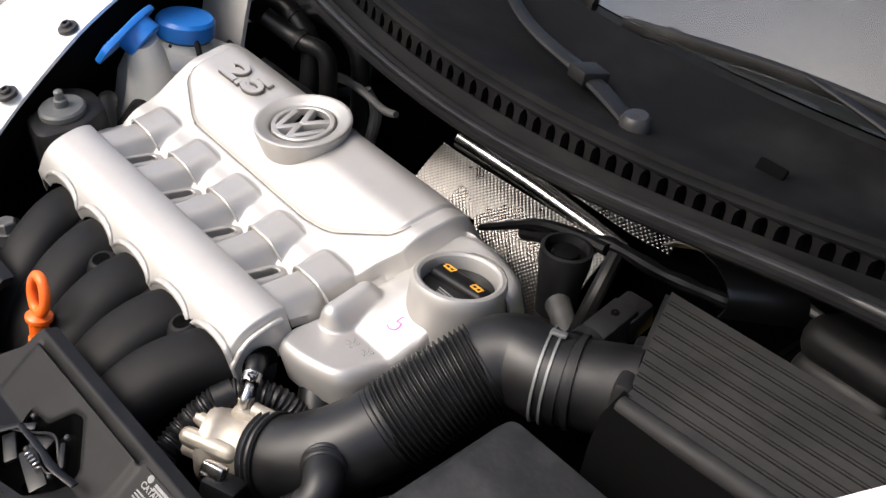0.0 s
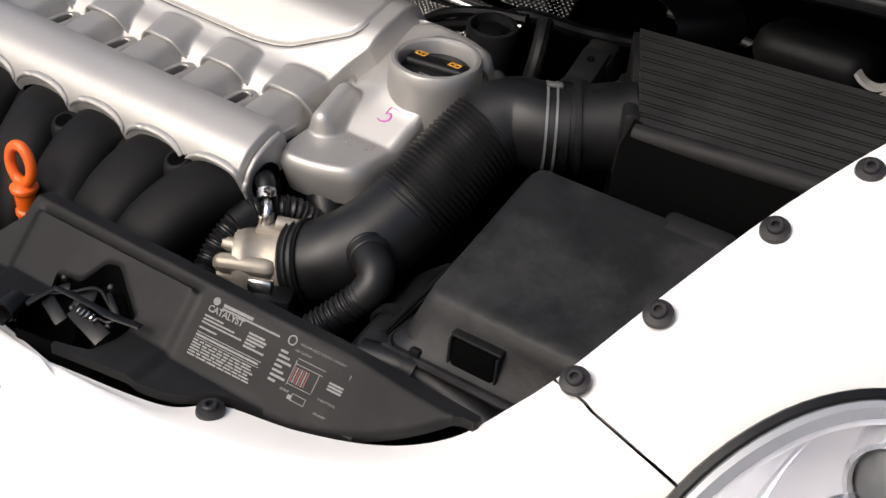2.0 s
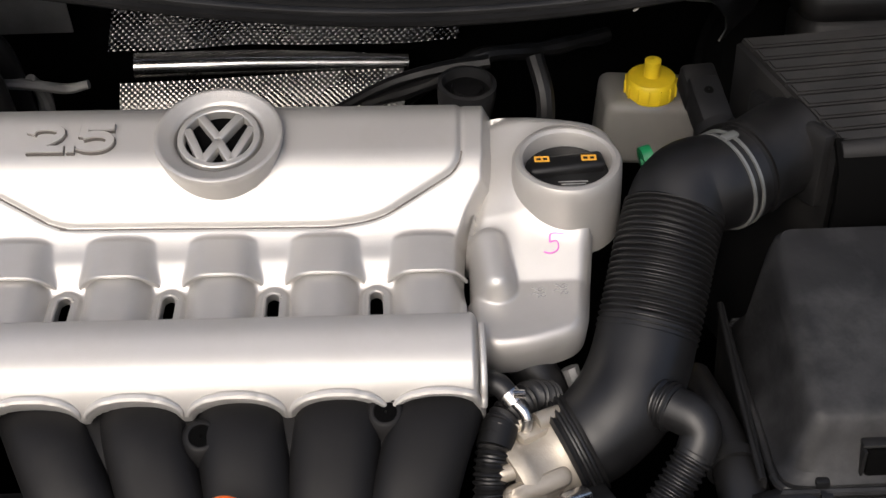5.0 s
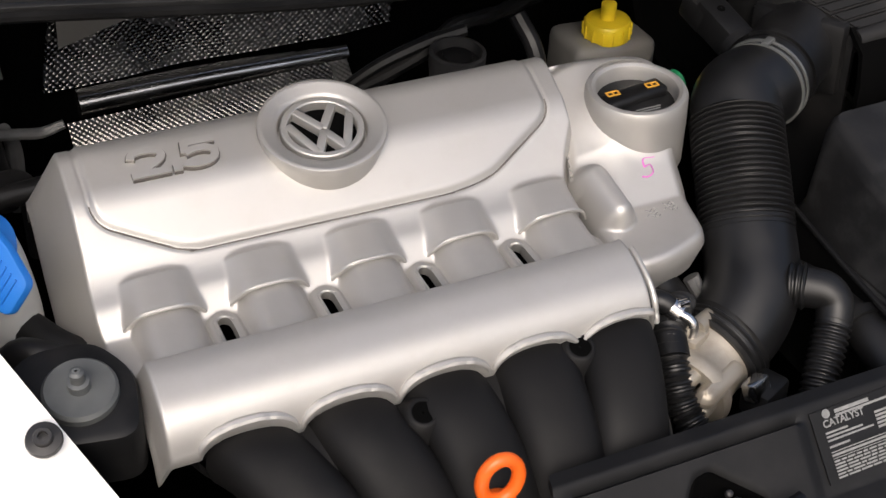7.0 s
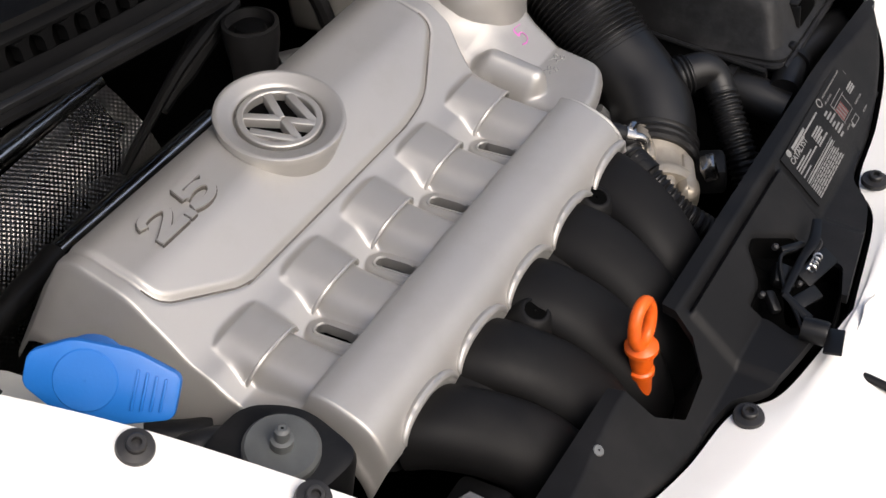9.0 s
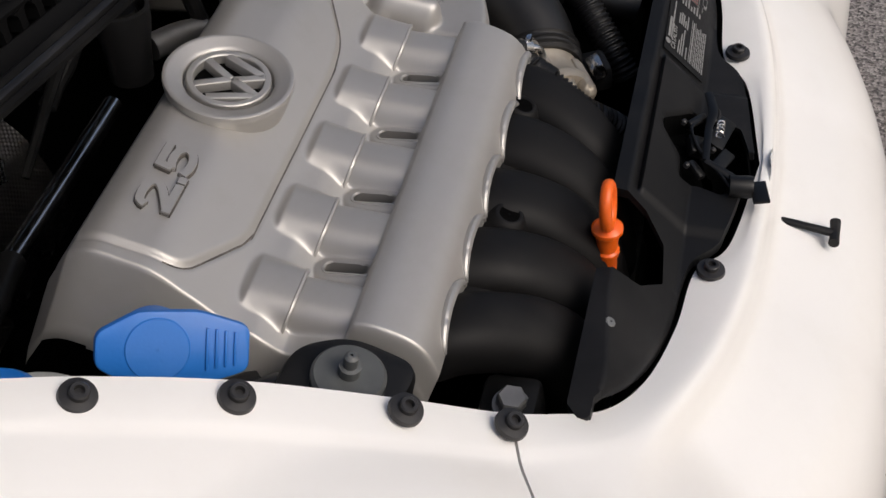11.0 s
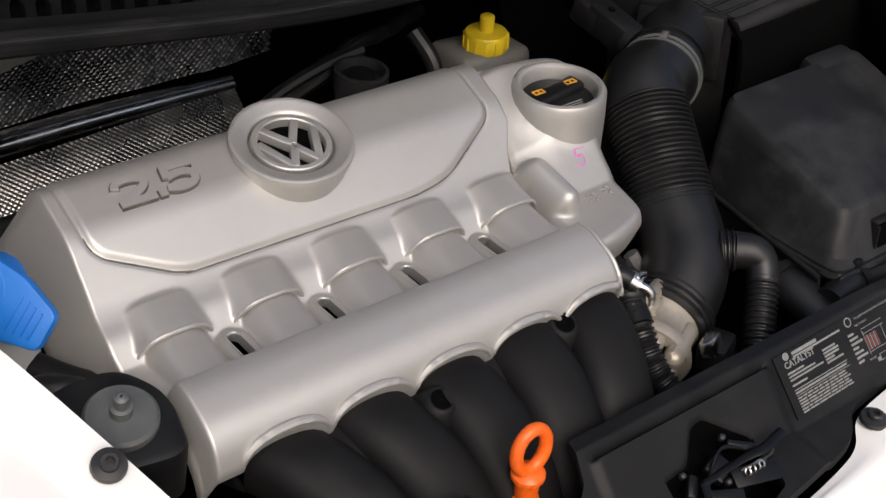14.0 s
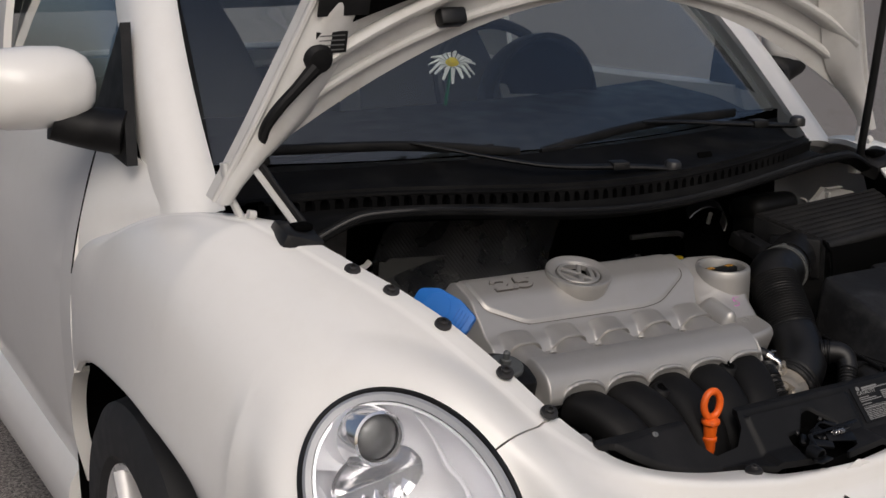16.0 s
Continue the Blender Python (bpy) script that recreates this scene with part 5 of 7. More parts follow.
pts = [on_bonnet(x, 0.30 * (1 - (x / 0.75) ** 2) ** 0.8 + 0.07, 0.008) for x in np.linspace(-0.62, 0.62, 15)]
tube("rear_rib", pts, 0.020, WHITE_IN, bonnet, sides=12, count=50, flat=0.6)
for x in (-0.33, 0.18):
    p = on_bonnet(x, 0.30 * (1 - (x / 0.75) ** 2) ** 0.8 + 0.03, 0.012)
    block("bump_stop", tuple(p), (0.05, 0.03, 0.03), RUBBER, bonnet, bevel=0.006, m=Matrix.Rotation(radians(-18), 4, "X"))
for x, s, w, h, mt in ((-0.562, 0.262, 0.055, 0.036, LABEL), (-0.545, 0.325, 0.090, 0.040, DARK), (0.47, 0.36, 0.08, 0.05, DARK)):
    p = on_bonnet(x, s, 0.024)
    zz = Vector(BN)
    m = frame_to(p, zz, (0, 0, 1))
    block("bonnet_label", None, (w, h, 0.003), BLACK, bonnet, bevel=0.001, m=m)
    if mt is LABEL:
        for k in range(4):
            block("label_line", None, (w * 0.8, 0.002, 0.001), DULL, bonnet, bevel=0, m=m @ Matrix.Translation((0, 0.012 - 0.008 * k, 0.002)))

# hinge, strap and wiring at the open bonnet's corner; prop on the other side
for side in (-1, 1):
    hinge = tube("hinge_arm", [(0.725 * side, 0.455, 0.965), (0.722 * side, 0.452, 0.925), (0.712 * side, 0.46, 0.90), (0.700 * side, 0.45, 0.868)], [0.011, 0.010, 0.010, 0.012], WHITE_IN, bonnet, "white painted hinge arm", sides=10, count=18, flat=0.6)
    tube("hinge_foot", [(0.70 * side, 0.45, 0.868), (0.685 * side, 0.43, 0.862), (0.67 * side, 0.405, 0.866)], [0.012, 0.010, 0.006], WHITE_IN, hinge, sides=10, count=12)
    lathe("hinge_pin", [(0.001, 0), (0.008, 0), (0.008, 0.012), (0.001, 0.012)], frame_to((0.690 * side, 0.42, 0.880), (side, 0, 0.3)), WHITE_IN, hinge, sides=14)
strap = thing("grey_support_strap", "grey metal strap with black cable beside the hinge", "strap", (-0.637, 0.367, 0.86))
rows = [[Vector((-0.690, 0.452, 0.972)).lerp(Vector((-0.643, 0.367, 0.868)), t) + Vector((dx, dx * 0.4, 0)) for dx in (-0.006, 0.006)] for t in np.linspace(0, 1, 6)]
shell("strap_plate", rows, 0.003, WHITE_IN, strap)
tube("strap_cable", [(-0.672, 0.447, 0.972), (-0.655, 0.41, 0.925), (-0.628, 0.367, 0.870)], 0.006, BLACK, strap, sides=8, count=14)
wire = thing("bonnet_wiring", "black wiring grommet and conduit under the bonnet", "cable", (-0.66, 0.45, 0.95))
tube("conduit", [(-0.66, 0.44, 0.96), (-0.668, 0.42, 1.01), (-0.655, 0.40, 1.045), (-0.62, 0.385, 1.085), (-0.59, 0.38, 1.115)], [0.009, 0.009, 0.010, 0.010, 0.013], BLACK, wire, sides=10, count=26)
lathe("grommet", [(0.001, -0.01), (0.022, -0.01), (0.026, 0.0), (0.020, 0.012), (0.001, 0.016)], frame_to((-0.583, 0.385, 1.128), BN), BLACK, wire, sides=20)
prop = thing("bonnet_prop", "black bonnet prop rod", "prop rod", (0.60, 0.40, 0.80))
tube("rod", [(0.615, 0.37, 0.845), (0.60, 0.33, 1.02), (0.585, 0.285, 1.25), (0.57, 0.24, 1.45)], 0.0085, BLACK, prop, sides=12, count=16)
block("prop_foot", (0.615, 0.375, 0.84), (0.03, 0.03, 0.03), WHITE_IN, prop, bevel=0.006)
for side in (-1, 1):
    corner = thing("seal_end_block", "black rubber block at the end of the scuttle seal", "rubber block", (0.65 * side, 0.355, 0.83), group="seal end blocks")
    block("block", (0.648 * side, 0.352, 0.846), (0.075, 0.075, 0.040), RUBBER, corner, bevel=0.012, m=Matrix.Rotation(radians(-18 * side), 4, "Y") @ Matrix.Rotation(radians(12), 4, "X"))
    # Slot is a near-black block on top, its shade given by colour.
    block("block_slot_shade", (0.640 * side, 0.350, 0.868), (0.032, 0.03, 0.012), DARK, corner, bevel=0.004)

# ---- wing and nose fasteners ----
SPOTS = [(-0.604, 0.239, 0.811), (-0.570, 0.176, 0.786), (-0.528, 0.091, 0.748), (-0.480, -0.005, 0.691), (-0.447, -0.070, 0.644), (-0.167, -0.191, 0.531)]


def fastener(p, axis):
    root = thing("wing_bolt", "black flanged bolt on the white rim", "bolt", p, group="rim bolts")
    m = frame_to(p, axis)
    lathe("flange", [(0.001, 0.006), (0.0125, 0.0035), (0.0132, 0.001), (0.0132, -0.001), (0.001, -0.001)], m, BOLT, root, sides=28)
    lathe("head", [(0.0072, 0.003), (0.0070, 0.0085), (0.0060, 0.0095), (0.0036, 0.0095), (0.0034, 0.0055), (0.001, 0.0055)], m, BOLT, root, sides=20)
    return root


for k, p in enumerate(SPOTS):
    p = p if k < 5 else (p[0], p[1], 0.536)
    tilt = (-0.02, -0.48, 0.86) if k < 5 else (0, -0.12, 1)
    for side in (-1, 1):
        q = (p[0] * -side, p[1], p[2] + 0.004)
        fastener(q, (tilt[0] * -side, tilt[1], tilt[2]))


# ---- headlamps ----
def headlamp(side):
    root = thing("headlamp", "oval clear headlamp with projector and chrome reflector", "headlamp", lamp_frame(side).translation, group="headlamps")
    m = lamp_frame(side)

    def oval(name, prof, mat, label="", parent=root, sides=72):
        rings = []
        for k, h in prof:
            q = np.linspace(0, 2 * np.pi, sides, endpoint=False)
            rings.append([m @ Vector(((LAMP_A + k) * math.cos(t), (LAMP_B + k) * math.sin(t), h + crown((LAMP_A + k) * math.cos(t)))) for t in q])
        return raw(name, *rings_mesh(rings, caps=False), mat, parent, label, True, 40)

    def crown(x):
        return -0.55 * x * x

    oval("gap_ring", [(-0.002, -0.03), (0.001, 0.004), (-0.004, 0.008), (-0.007, 0.006), (-0.008, -0.03)], RUBBER, "black gap seal")
    oval("trim_ring", [(-0.007, -0.02), (-0.0075, 0.010), (-0.012, 0.013), (-0.021, 0.011), (-0.022, -0.02)], GREYRING, "grey trim ring")
    oval("chrome_ring", [(-0.022, -0.03), (-0.0225, 0.006), (-0.0275, 0.005), (-0.029, -0.03)], LAMPBACK, "thin chrome bezel")
    rings = []
    for f, h in ((1.0, 0.0), (0.97, -0.024), (0.90, -0.042), (0.78, -0.058), (0.60, -0.071), (0.40, -0.080), (0.20, -0.085), (0.01, -0.087)):
        ax, ay = (LAMP_A - 0.026) * f, (LAMP_B - 0.026) * f
        rings.append([m @ Vector((ax * math.cos(q), ay * math.sin(q), h + crown(ax * math.cos(q)))) for q in np.linspace(0, 2 * np.pi, 72, endpoint=False)])
    raw("reflector_bowl", *rings_mesh(rings, caps=False), LAMPBACK, root, "silver reflector bowl")
    glass = oval("lens", [(-0.020, 0.0105), (-0.03, 0.017), (-0.05, 0.025), (-0.08, 0.034), (-0.11, 0.040), (-0.1385, 0.043)], LENS, "clear lens")
    glass.visible_shadow = False
    flip = 1 if side == -1 else -1

    def spot(x, y, z):
        return m @ Vector((x, y * flip, z))

    # chrome hood and projector, both looking straight ahead
    ahead = Vector((0.04 * -side, -0.97, 0.20)).normalized()
    hood = lathe("projector_hood", [(0.001, 0.020), (0.020, 0.018), (0.038, 0.006), (0.047, -0.014), (0.049, -0.036), (0.040, -0.060), (0.001, -0.070)], frame_to(spot(-0.124, 0.012, -0.022), ahead), LAMPBACK, root, "rounded chrome hood", sides=40)
    pm = frame_to(spot(-0.107, 0.022, 0.004), ahead)
    pr = lathe("projector_housing", [(0.0325, -0.002), (0.0345, 0.004), (0.0385, 0.003), (0.0410, -0.008), (0.044, -0.040), (0.001, -0.045)], pm, LAMPCHROME, root, "chrome projector ring", sides=44)
    lathe("projector_glass", [(0.001, 0.006), (0.016, 0.004), (0.027, -0.001), (0.0328, -0.008), (0.001, -0.012)], pm, DULL, pr, "dark projector lens", sides=36)
    # oval main-beam reflector with a slanting shutter
    long_ax, short_ax = Vector((0.28, 0.96 * flip, 0.10)).normalized(), Vector((0.94, -0.30 * flip, 0.0)).normalized()
    mid = Vector((-0.066, -0.012 * flip, -0.022))
    rings = []
    for f, h in ((1.01, 0.004), (1.0, 0.005), (0.985, 0.003), (0.96, -0.004), (0.86, -0.016), (0.62, -0.032), (0.32, -0.042), (0.02, -0.045)):
        rings.append([m @ (mid + long_ax * 0.064 * f * math.cos(q) + short_ax * 0.041 * f * math.sin(q) + Vector((0, 0, h))) for q in np.linspace(0, 2 * np.pi, 44, endpoint=False)])
    ref = raw("main_reflector", *rings_mesh(rings, caps=False), LAMPCHROME, root, "chrome oval reflector")
    rows = [[m @ (mid + long_ax * 0.060 * a + short_ax * (0.004 + 0.012 * b) + Vector((0, 0, 0.000 - 0.026 * b))) for b in np.linspace(0, 1, 5)] for a in np.linspace(-1, 1, 9)]
    shell("reflector_shutter", rows, 0.002, GREYRING, ref, "dark slanting shutter")
    for a in (-0.62, -0.36, -0.08, 0.26, 0.52):
        wide = 0.62 * math.sqrt(1 - a * a)
        rows = [[m @ (mid + long_ax * 0.062 * (a + 0.10 * c - 0.12 * b) + short_ax * (0.008 + (0.040 * wide - 0.004) * b) + Vector((0, 0, -0.012 - 0.012 * b - 0.006 * c))) for b in np.linspace(0, 1, 4)] for c in (0, 1, 2)]
        shell("reflector_flute", rows, 0.0015, LAMPCHROME, ref)
    ridge = [(-0.128, 0.080), (-0.093, 0.080), (-0.064, 0.079), (-0.038, 0.075), (-0.022, 0.072), (-0.001, 0.074), (0.021, 0.071), (0.049, 0.058), (0.085, 0.020)]
    tube("bowl_ridge", [spot(x, y, -0.034) for x, y in ridge], [0.0016, 0.0020, 0.0026, 0.0044, 0.0056, 0.0050, 0.0044, 0.0046, 0.004], LAMPBACK, root, "bright ridge in the bowl", sides=10, count=44, flat=0.7)
    # pale facets between the bowl and its outer side
    upper = ([(-0.176, 0.002), (-0.159, -0.009), (-0.144, -0.016), (-0.125, -0.021), (-0.108, -0.028), (-0.104, -0.040)], [(-0.170, -0.002), (-0.166, -0.024), (-0.158, -0.043), (-0.146, -0.060), (-0.136, -0.068), (-0.128, -0.072)])
    lower = ([(-0.138, -0.070), (-0.113, -0.076), (-0.089, -0.078), (-0.070, -0.079), (-0.052, -0.080), (-0.02, -0.084)], [(-0.130, -0.078), (-0.107, -0.088), (-0.085, -0.094), (-0.062, -0.100), (-0.042, -0.104), (-0.01, -0.107)])
    for (inner, outer), deep in ((upper, -0.040), (lower, -0.036)):
        rows = [[spot(a[0] + (b[0] - a[0]) * t, a[1] + (b[1] - a[1]) * t, deep + 0.020 * t**1.5) for t in np.linspace(0, 1, 6)] for a, b in zip(spline([(*p, 0) for p in inner], 16), spline([(*p, 0) for p in outer], 16))]
        shell("side_facet", rows, 0.002, LAMPBACK, root, "pale side facet of the bowl")
    tube("facet_edge", [spot(x, y, -0.038) for x, y in upper[0]], 0.0014, LAMPBACK, root, "bright edge beside the hood", sides=8, count=24)


headlamp(-1)
headlamp(1)

# ---- washer filler ----
washer = thing("washer_filler", "blue washer filler cap on a translucent neck", "filler cap", (-0.50, 0.16, 0.66))
xa = Vector((0.047, -0.090, -0.038)).normalized()
za = Vector((-0.646, -0.555, 0.515))
za = (za - xa * za.dot(xa)).normalized()
ya = za.cross(xa)
CAPM = Matrix([[xa[r], ya[r], za[r], (-0.497, 0.149, 0.757)[r]] for r in range(3)] + [[0, 0, 0, 1]])
out = round_poly([(-0.052, -0.012), (-0.024, -0.027), (0.018, -0.027), (0.054, -0.016), (0.054, 0.016), (0.018, 0.027), (-0.024, 0.027), (-0.052, 0.012)], 0.007)
lid = prism("cap_lid", out, 0.008, CAPM, BLUE, washer, "bright blue flip cap", bevel=0.0025)
lathe("cap_disc", [(0.001, 0.0012), (0.0215, 0.0009), (0.0225, 0.0)], CAPM @ Matrix.Translation((-0.010, 0, 0)), BLUE, lid, sides=36)
for k in range(4):
    block("grip_rib", None, (0.0022, 0.030 - 0.002 * k, 0.0024), BLUE, lid, bevel=0.0008, m=CAPM @ Matrix.Translation((0.024 + 0.0065 * k, 0, 0.0005)))
lathe("cap_skirt", [(0.0255, -0.006), (0.0265, -0.028), (0.024, -0.030), (0.001, -0.030)], CAPM @ Matrix.Translation((-0.010, 0, 0)), BLUE, washer, sides=36)
tube("filler_neck", [(-0.482, 0.168, 0.748), (-0.484, 0.180, 0.715), (-0.492, 0.195, 0.65), (-0.52, 0.21, 0.52)], [0.020, 0.026, 0.036, 0.05], CLEARISH, washer, "translucent white neck", sides=22, count=20)

tank = thing("coolant_tank", "translucent coolant tank with a blue screw cap", "coolant tank", (-0.55, 0.28, 0.45))
lathe("tank_body", [(0.001, -0.2), (0.08, -0.2), (0.088, -0.15), (0.088, -0.03), (0.075, -0.005), (0.04, 0.004), (0.035, 0.015), (0.001, 0.016)], frame_to((-0.555, 0.272, 0.700), (0, 0, 1)), CLEARISH, tank, sides=36)
lathe("screw_cap", [(0.036, 0.0), (0.040, 0.003), (0.040, 0.022), (0.036, 0.027), (0.001, 0.028)], frame_to((-0.555, 0.272, 0.718), (0, -0.05, 1)), BLUE, tank, "blue ribbed screw cap", sides=36)

# ---- engine mount with disc ----
mount = thing("engine_mount", "black engine mount with grey disc and threaded stud", "engine mount", (-0.44, 0.05, 0.6))
pts = round_poly([(-0.06, -0.035), (0.035, -0.05), (0.045, 0.01), (0.02, 0.05), (-0.035, 0.052), (-0.062, 0.02)], 0.02)
MT = Matrix.Translation((-0.447, 0.050, 0.680)) @ Matrix.Rotation(radians(16), 4, "X")
prism("mount_plate", pts, 0.06, MT, BLACK, mount, bevel=0.008)
lathe("mount_disc", [(0.001, 0.010), (0.026, 0.009), (0.0285, 0.006), (0.0285, 0.0), (0.001, 0.0)], MT, NUT, mount, "grey metal disc", sides=36)
lathe("stud", [(0.0085, 0.009), (0.0085, 0.018), (0.0055, 0.019), (0.0055, 0.029), (0.003, 0.031), (0.001, 0.031)], MT, NUT, mount, sides=14)

hexb = thing("hex_bolt", "grey hexagonal bolt on a bracket", "bolt", (-0.372, -0.049, 0.56))
lathe("bolt_head", [(0.001, 0.011), (0.011, 0.011), (0.0125, 0.009), (0.0125, -0.002), (0.001, -0.002)], frame_to((-0.372, -0.049, 0.578), (-0.1, -0.2, 1)), DULL, hexb, sides=6, auto=20)
lathe("bolt_washer", [(0.001, 0.0), (0.016, 0.0), (0.016, -0.003), (0.001, -0.003)], frame_to((-0.372, -0.049, 0.576), (-0.1, -0.2, 1)), DULL, hexb, sides=24)
block("bolt_bracket", (-0.372, -0.045, 0.552), (0.07, 0.05, 0.045), BLACK, hexb, bevel=0.008)

# ---- heat shield behind the engine ----
shield = thing("heat_shield", "embossed aluminium heat shield with a rolled bar", "heat shield", (-0.19, 0.63, 0.45))


def dimpled(x0, x1, profile, warp, pitch, depth, slant=0.0):
    """A sheet along x with an embossed diamond lattice of dimples."""
    prof = spline([(y, z, 0) for y, z in profile], 400)[:, :2]
    run = np.r_[0, np.cumsum(np.hypot(*np.diff(prof, axis=0).T))]
    s = np.arange(0, run[-1], pitch / 4.5)
    y, z = np.interp(s, run, prof[:, 0]), np.interp(s, run, prof[:, 1])
    ny, nz = np.gradient(z), -np.gradient(y)
    ln = np.hypot(ny, nz)
    rows = []
    for x in np.arange(x0, x1, pitch / 4.5):
        k = 2 * math.pi / pitch
        h = depth * np.cos(k * x / 1.414) * np.cos(k * s / 1.414)
        b = warp(x)
        rows.append(np.c_[np.full(len(s), x) + slant * s, y + ny / ln * h + b, z + nz / ln * h])
    return rows


shell("foil_sheet", dimpled(-0.375, -0.035, [(0.622, 0.592), (0.60, 0.572), (0.572, 0.535), (0.556, 0.48), (0.55, 0.42)], lambda x: 0.008 * math.sin((x + 0.2) * 9), 0.0050, 0.0007), 0.003, FOIL, shield, "bright dimpled foil")
tube("rolled_bar", [(-0.358, 0.632, 0.604), (-0.2, 0.642, 0.598), (-0.031, 0.654, 0.586)], 0.0165, BAR, shield, "polished dark rolled bar", sides=24, count=16)
shell("upper_shield", dimpled(-0.392, 0.03, [(0.655, 0.615), (0.660, 0.66), (0.655, 0.72), (0.635, 0.775), (0.60, 0.80)], lambda x: 0.004 * math.sin(x * 21) + 0.0015 * math.sin(x * 47), 0.0056, 0.0011, slant=0.25), 0.003, FOIL_DARK, shield, "dark dimpled bulkhead mat")
rows = [[(x, 0.660 - 0.03 * t, 0.64 + 0.16 * t) for t in np.linspace(0, 1, 5)] for x in np.linspace(-0.53, -0.43, 6)]
shell("grey_shield_edge", rows, 0.003, DULL, shield, "plain grey shield edge")
bm = bmesh.new()
face = bm.faces.new([bm.verts.new((x, 0.634, z)) for x, z in ((-0.366, 0.674), (-0.362, 0.714), (-0.350, 0.711), (-0.340, 0.718), (-0.263, 0.712), (-0.216, 0.708), (-0.302, 0.691))])
ext = bmesh.ops.extrude_face_region(bm, geom=[face])
bmesh.ops.translate(bm, vec=(0, 0.003, 0), verts=[v for v in ext["geom"] if isinstance(v, bmesh.types.BMVert)])
bmesh.ops.recalc_face_normals(bm, faces=bm.faces)
part("shield_corner", bm, TANK, shield, "plain grey torn corner of the mat", smooth=False)
rows = [[(0.24 + 0.05 * math.cos(a) + 0.05 * t, 0.40 + 0.07 * t, 0.755 + 0.035 * math.sin(a)) for a in np.linspace(-0.5, 2.6, 9)] for t in np.linspace(0, 1, 6)]
shell("foil_sleeve", rows, 0.002, FOIL_DARK, shield, "dimpled foil sleeve")

rod = thing("steel_rod", "bare steel tube running behind the engine cover", "pipe", (-0.26, 0.38, 0.6))
tube("rod_tube", [(-0.094, 0.411, 0.640), (-0.21, 0.406, 0.645), (-0.33, 0.402, 0.650)], 0.0105, BAR, rod, sides=14, count=12)
tube("rod_sleeve", [(-0.33, 0.402, 0.650), (-0.45, 0.372, 0.664), (-0.55, 0.36, 0.68), (-0.60, 0.38, 0.70)], 0.012, RUBBER, rod, "black rubber sleeve", sides=12, count=16, wave=0.001, pitch=0.008)

# ---- reservoirs behind the engine ----
brake = thing("brake_fluid_reservoir", "translucent brake fluid reservoir with yellow cap", "reservoir", (0.233, 0.502, 0.537))
bm = bmesh.new()
bmesh.ops.create_cube(bm, size=1)
bmesh.ops.scale(bm, vec=(0.108, 0.080, 0.080), verts=bm.verts)
bmesh.ops.bevel(bm, geom=list(bm.edges), offset=0.012, segments=4, affect="EDGES", profile=0.5)
bm.transform(Matrix.Translation((0.236, 0.492, 0.594)) @ Matrix.Rotation(radians(4), 4, "Y"))
part("reservoir_body", bm, TANK, brake, "milky plastic body with its shadow put into the grey")
yc = lathe("yellow_cap", [(0.001, 0.024), (0.0255, 0.022), (0.0275, 0.019), (0.0275, 0.0), (0.001, 0.0)], frame_to((0.236, 0.479, 0.634), (0, -0.05, 1)), YELLOW, brake, "yellow screw cap", sides=32)
lathe("cap_neck", [(0.009, 0.02), (0.009, 0.042), (0.006, 0.044), (0.001, 0.044)], frame_to((0.236, 0.479, 0.634), (0, -0.05, 1)), YELLOW, yc, sides=18)
for k in range(14):
    a = k * 2 * math.pi / 14
    block("cap_rib", None, (0.003, 0.002, 0.016), YELLOW, yc, bevel=0.0006, m=frame_to((0.236, 0.479, 0.634), (0, -0.05, 1)) @ Matrix.Rotation(a, 4, "Z") @ Matrix.Translation((0.028, 0, 0.010)))

valve = thing("grey_valve_housing", "grey round valve housing with open top", "valve", (0.035, 0.45, 0.58))
vm = frame_to((0.033, 0.452, 0.655), (0.05, -0.12, 1))
lathe("valve_cup", [(0.001, -0.075), (0.024, -0.075), (0.027, -0.03), (0.0295, -0.015), (0.0315, 0.0), (0.0315, 0.016), (0.027, 0.017), (0.026, 0.004), (0.001, 0.002)], vm, NUTDARK, valve, sides=36)
lathe("valve_inside", [(0.0255, 0.0045), (0.018, 0.0055), (0.016, 0.012), (0.001, 0.013)], vm, RUBBER, valve, sides=28)
tube("valve_pipe", [(0.05, 0.44, 0.605), (0.085, 0.42, 0.60), (0.11, 0.40, 0.592)], [0.016, 0.014, 0.013], DULL, valve, sides=14, count=12)
lathe("green_seal", [(0.008, -0.005), (0.013, -0.005), (0.013, 0.005), (0.008, 0.005)], frame_to((0.196, 0.27, 0.685), (1, 0.2, 0.2)), GREEN, valve, "green connector ring", sides=20)

loom = thing("cable_loom", "black cable loom crossing behind the engine", "cable", (0.02, 0.5, 0.6))
tube("loom_cable", [(-0.08, 0.50, 0.62), (0.0, 0.49, 0.652), (0.05, 0.50, 0.675), (0.12, 0.53, 0.665), (0.20, 0.57, 0.66)], 0.009, RUBBER, loom, sides=10, count=30, wave=0.0008, pitch=0.006)
tube("loom_branch", [(0.03, 0.50, 0.668), (0.02, 0.52, 0.65), (-0.03, 0.54, 0.60)], 0.007, RUBBER, loom, sides=10, count=18)
tube("loom_drop", [(0.105, 0.45, 0.70), (0.115, 0.42, 0.66), (0.11, 0.40, 0.58)], 0.010, RUBBER, loom, sides=10, count=14)

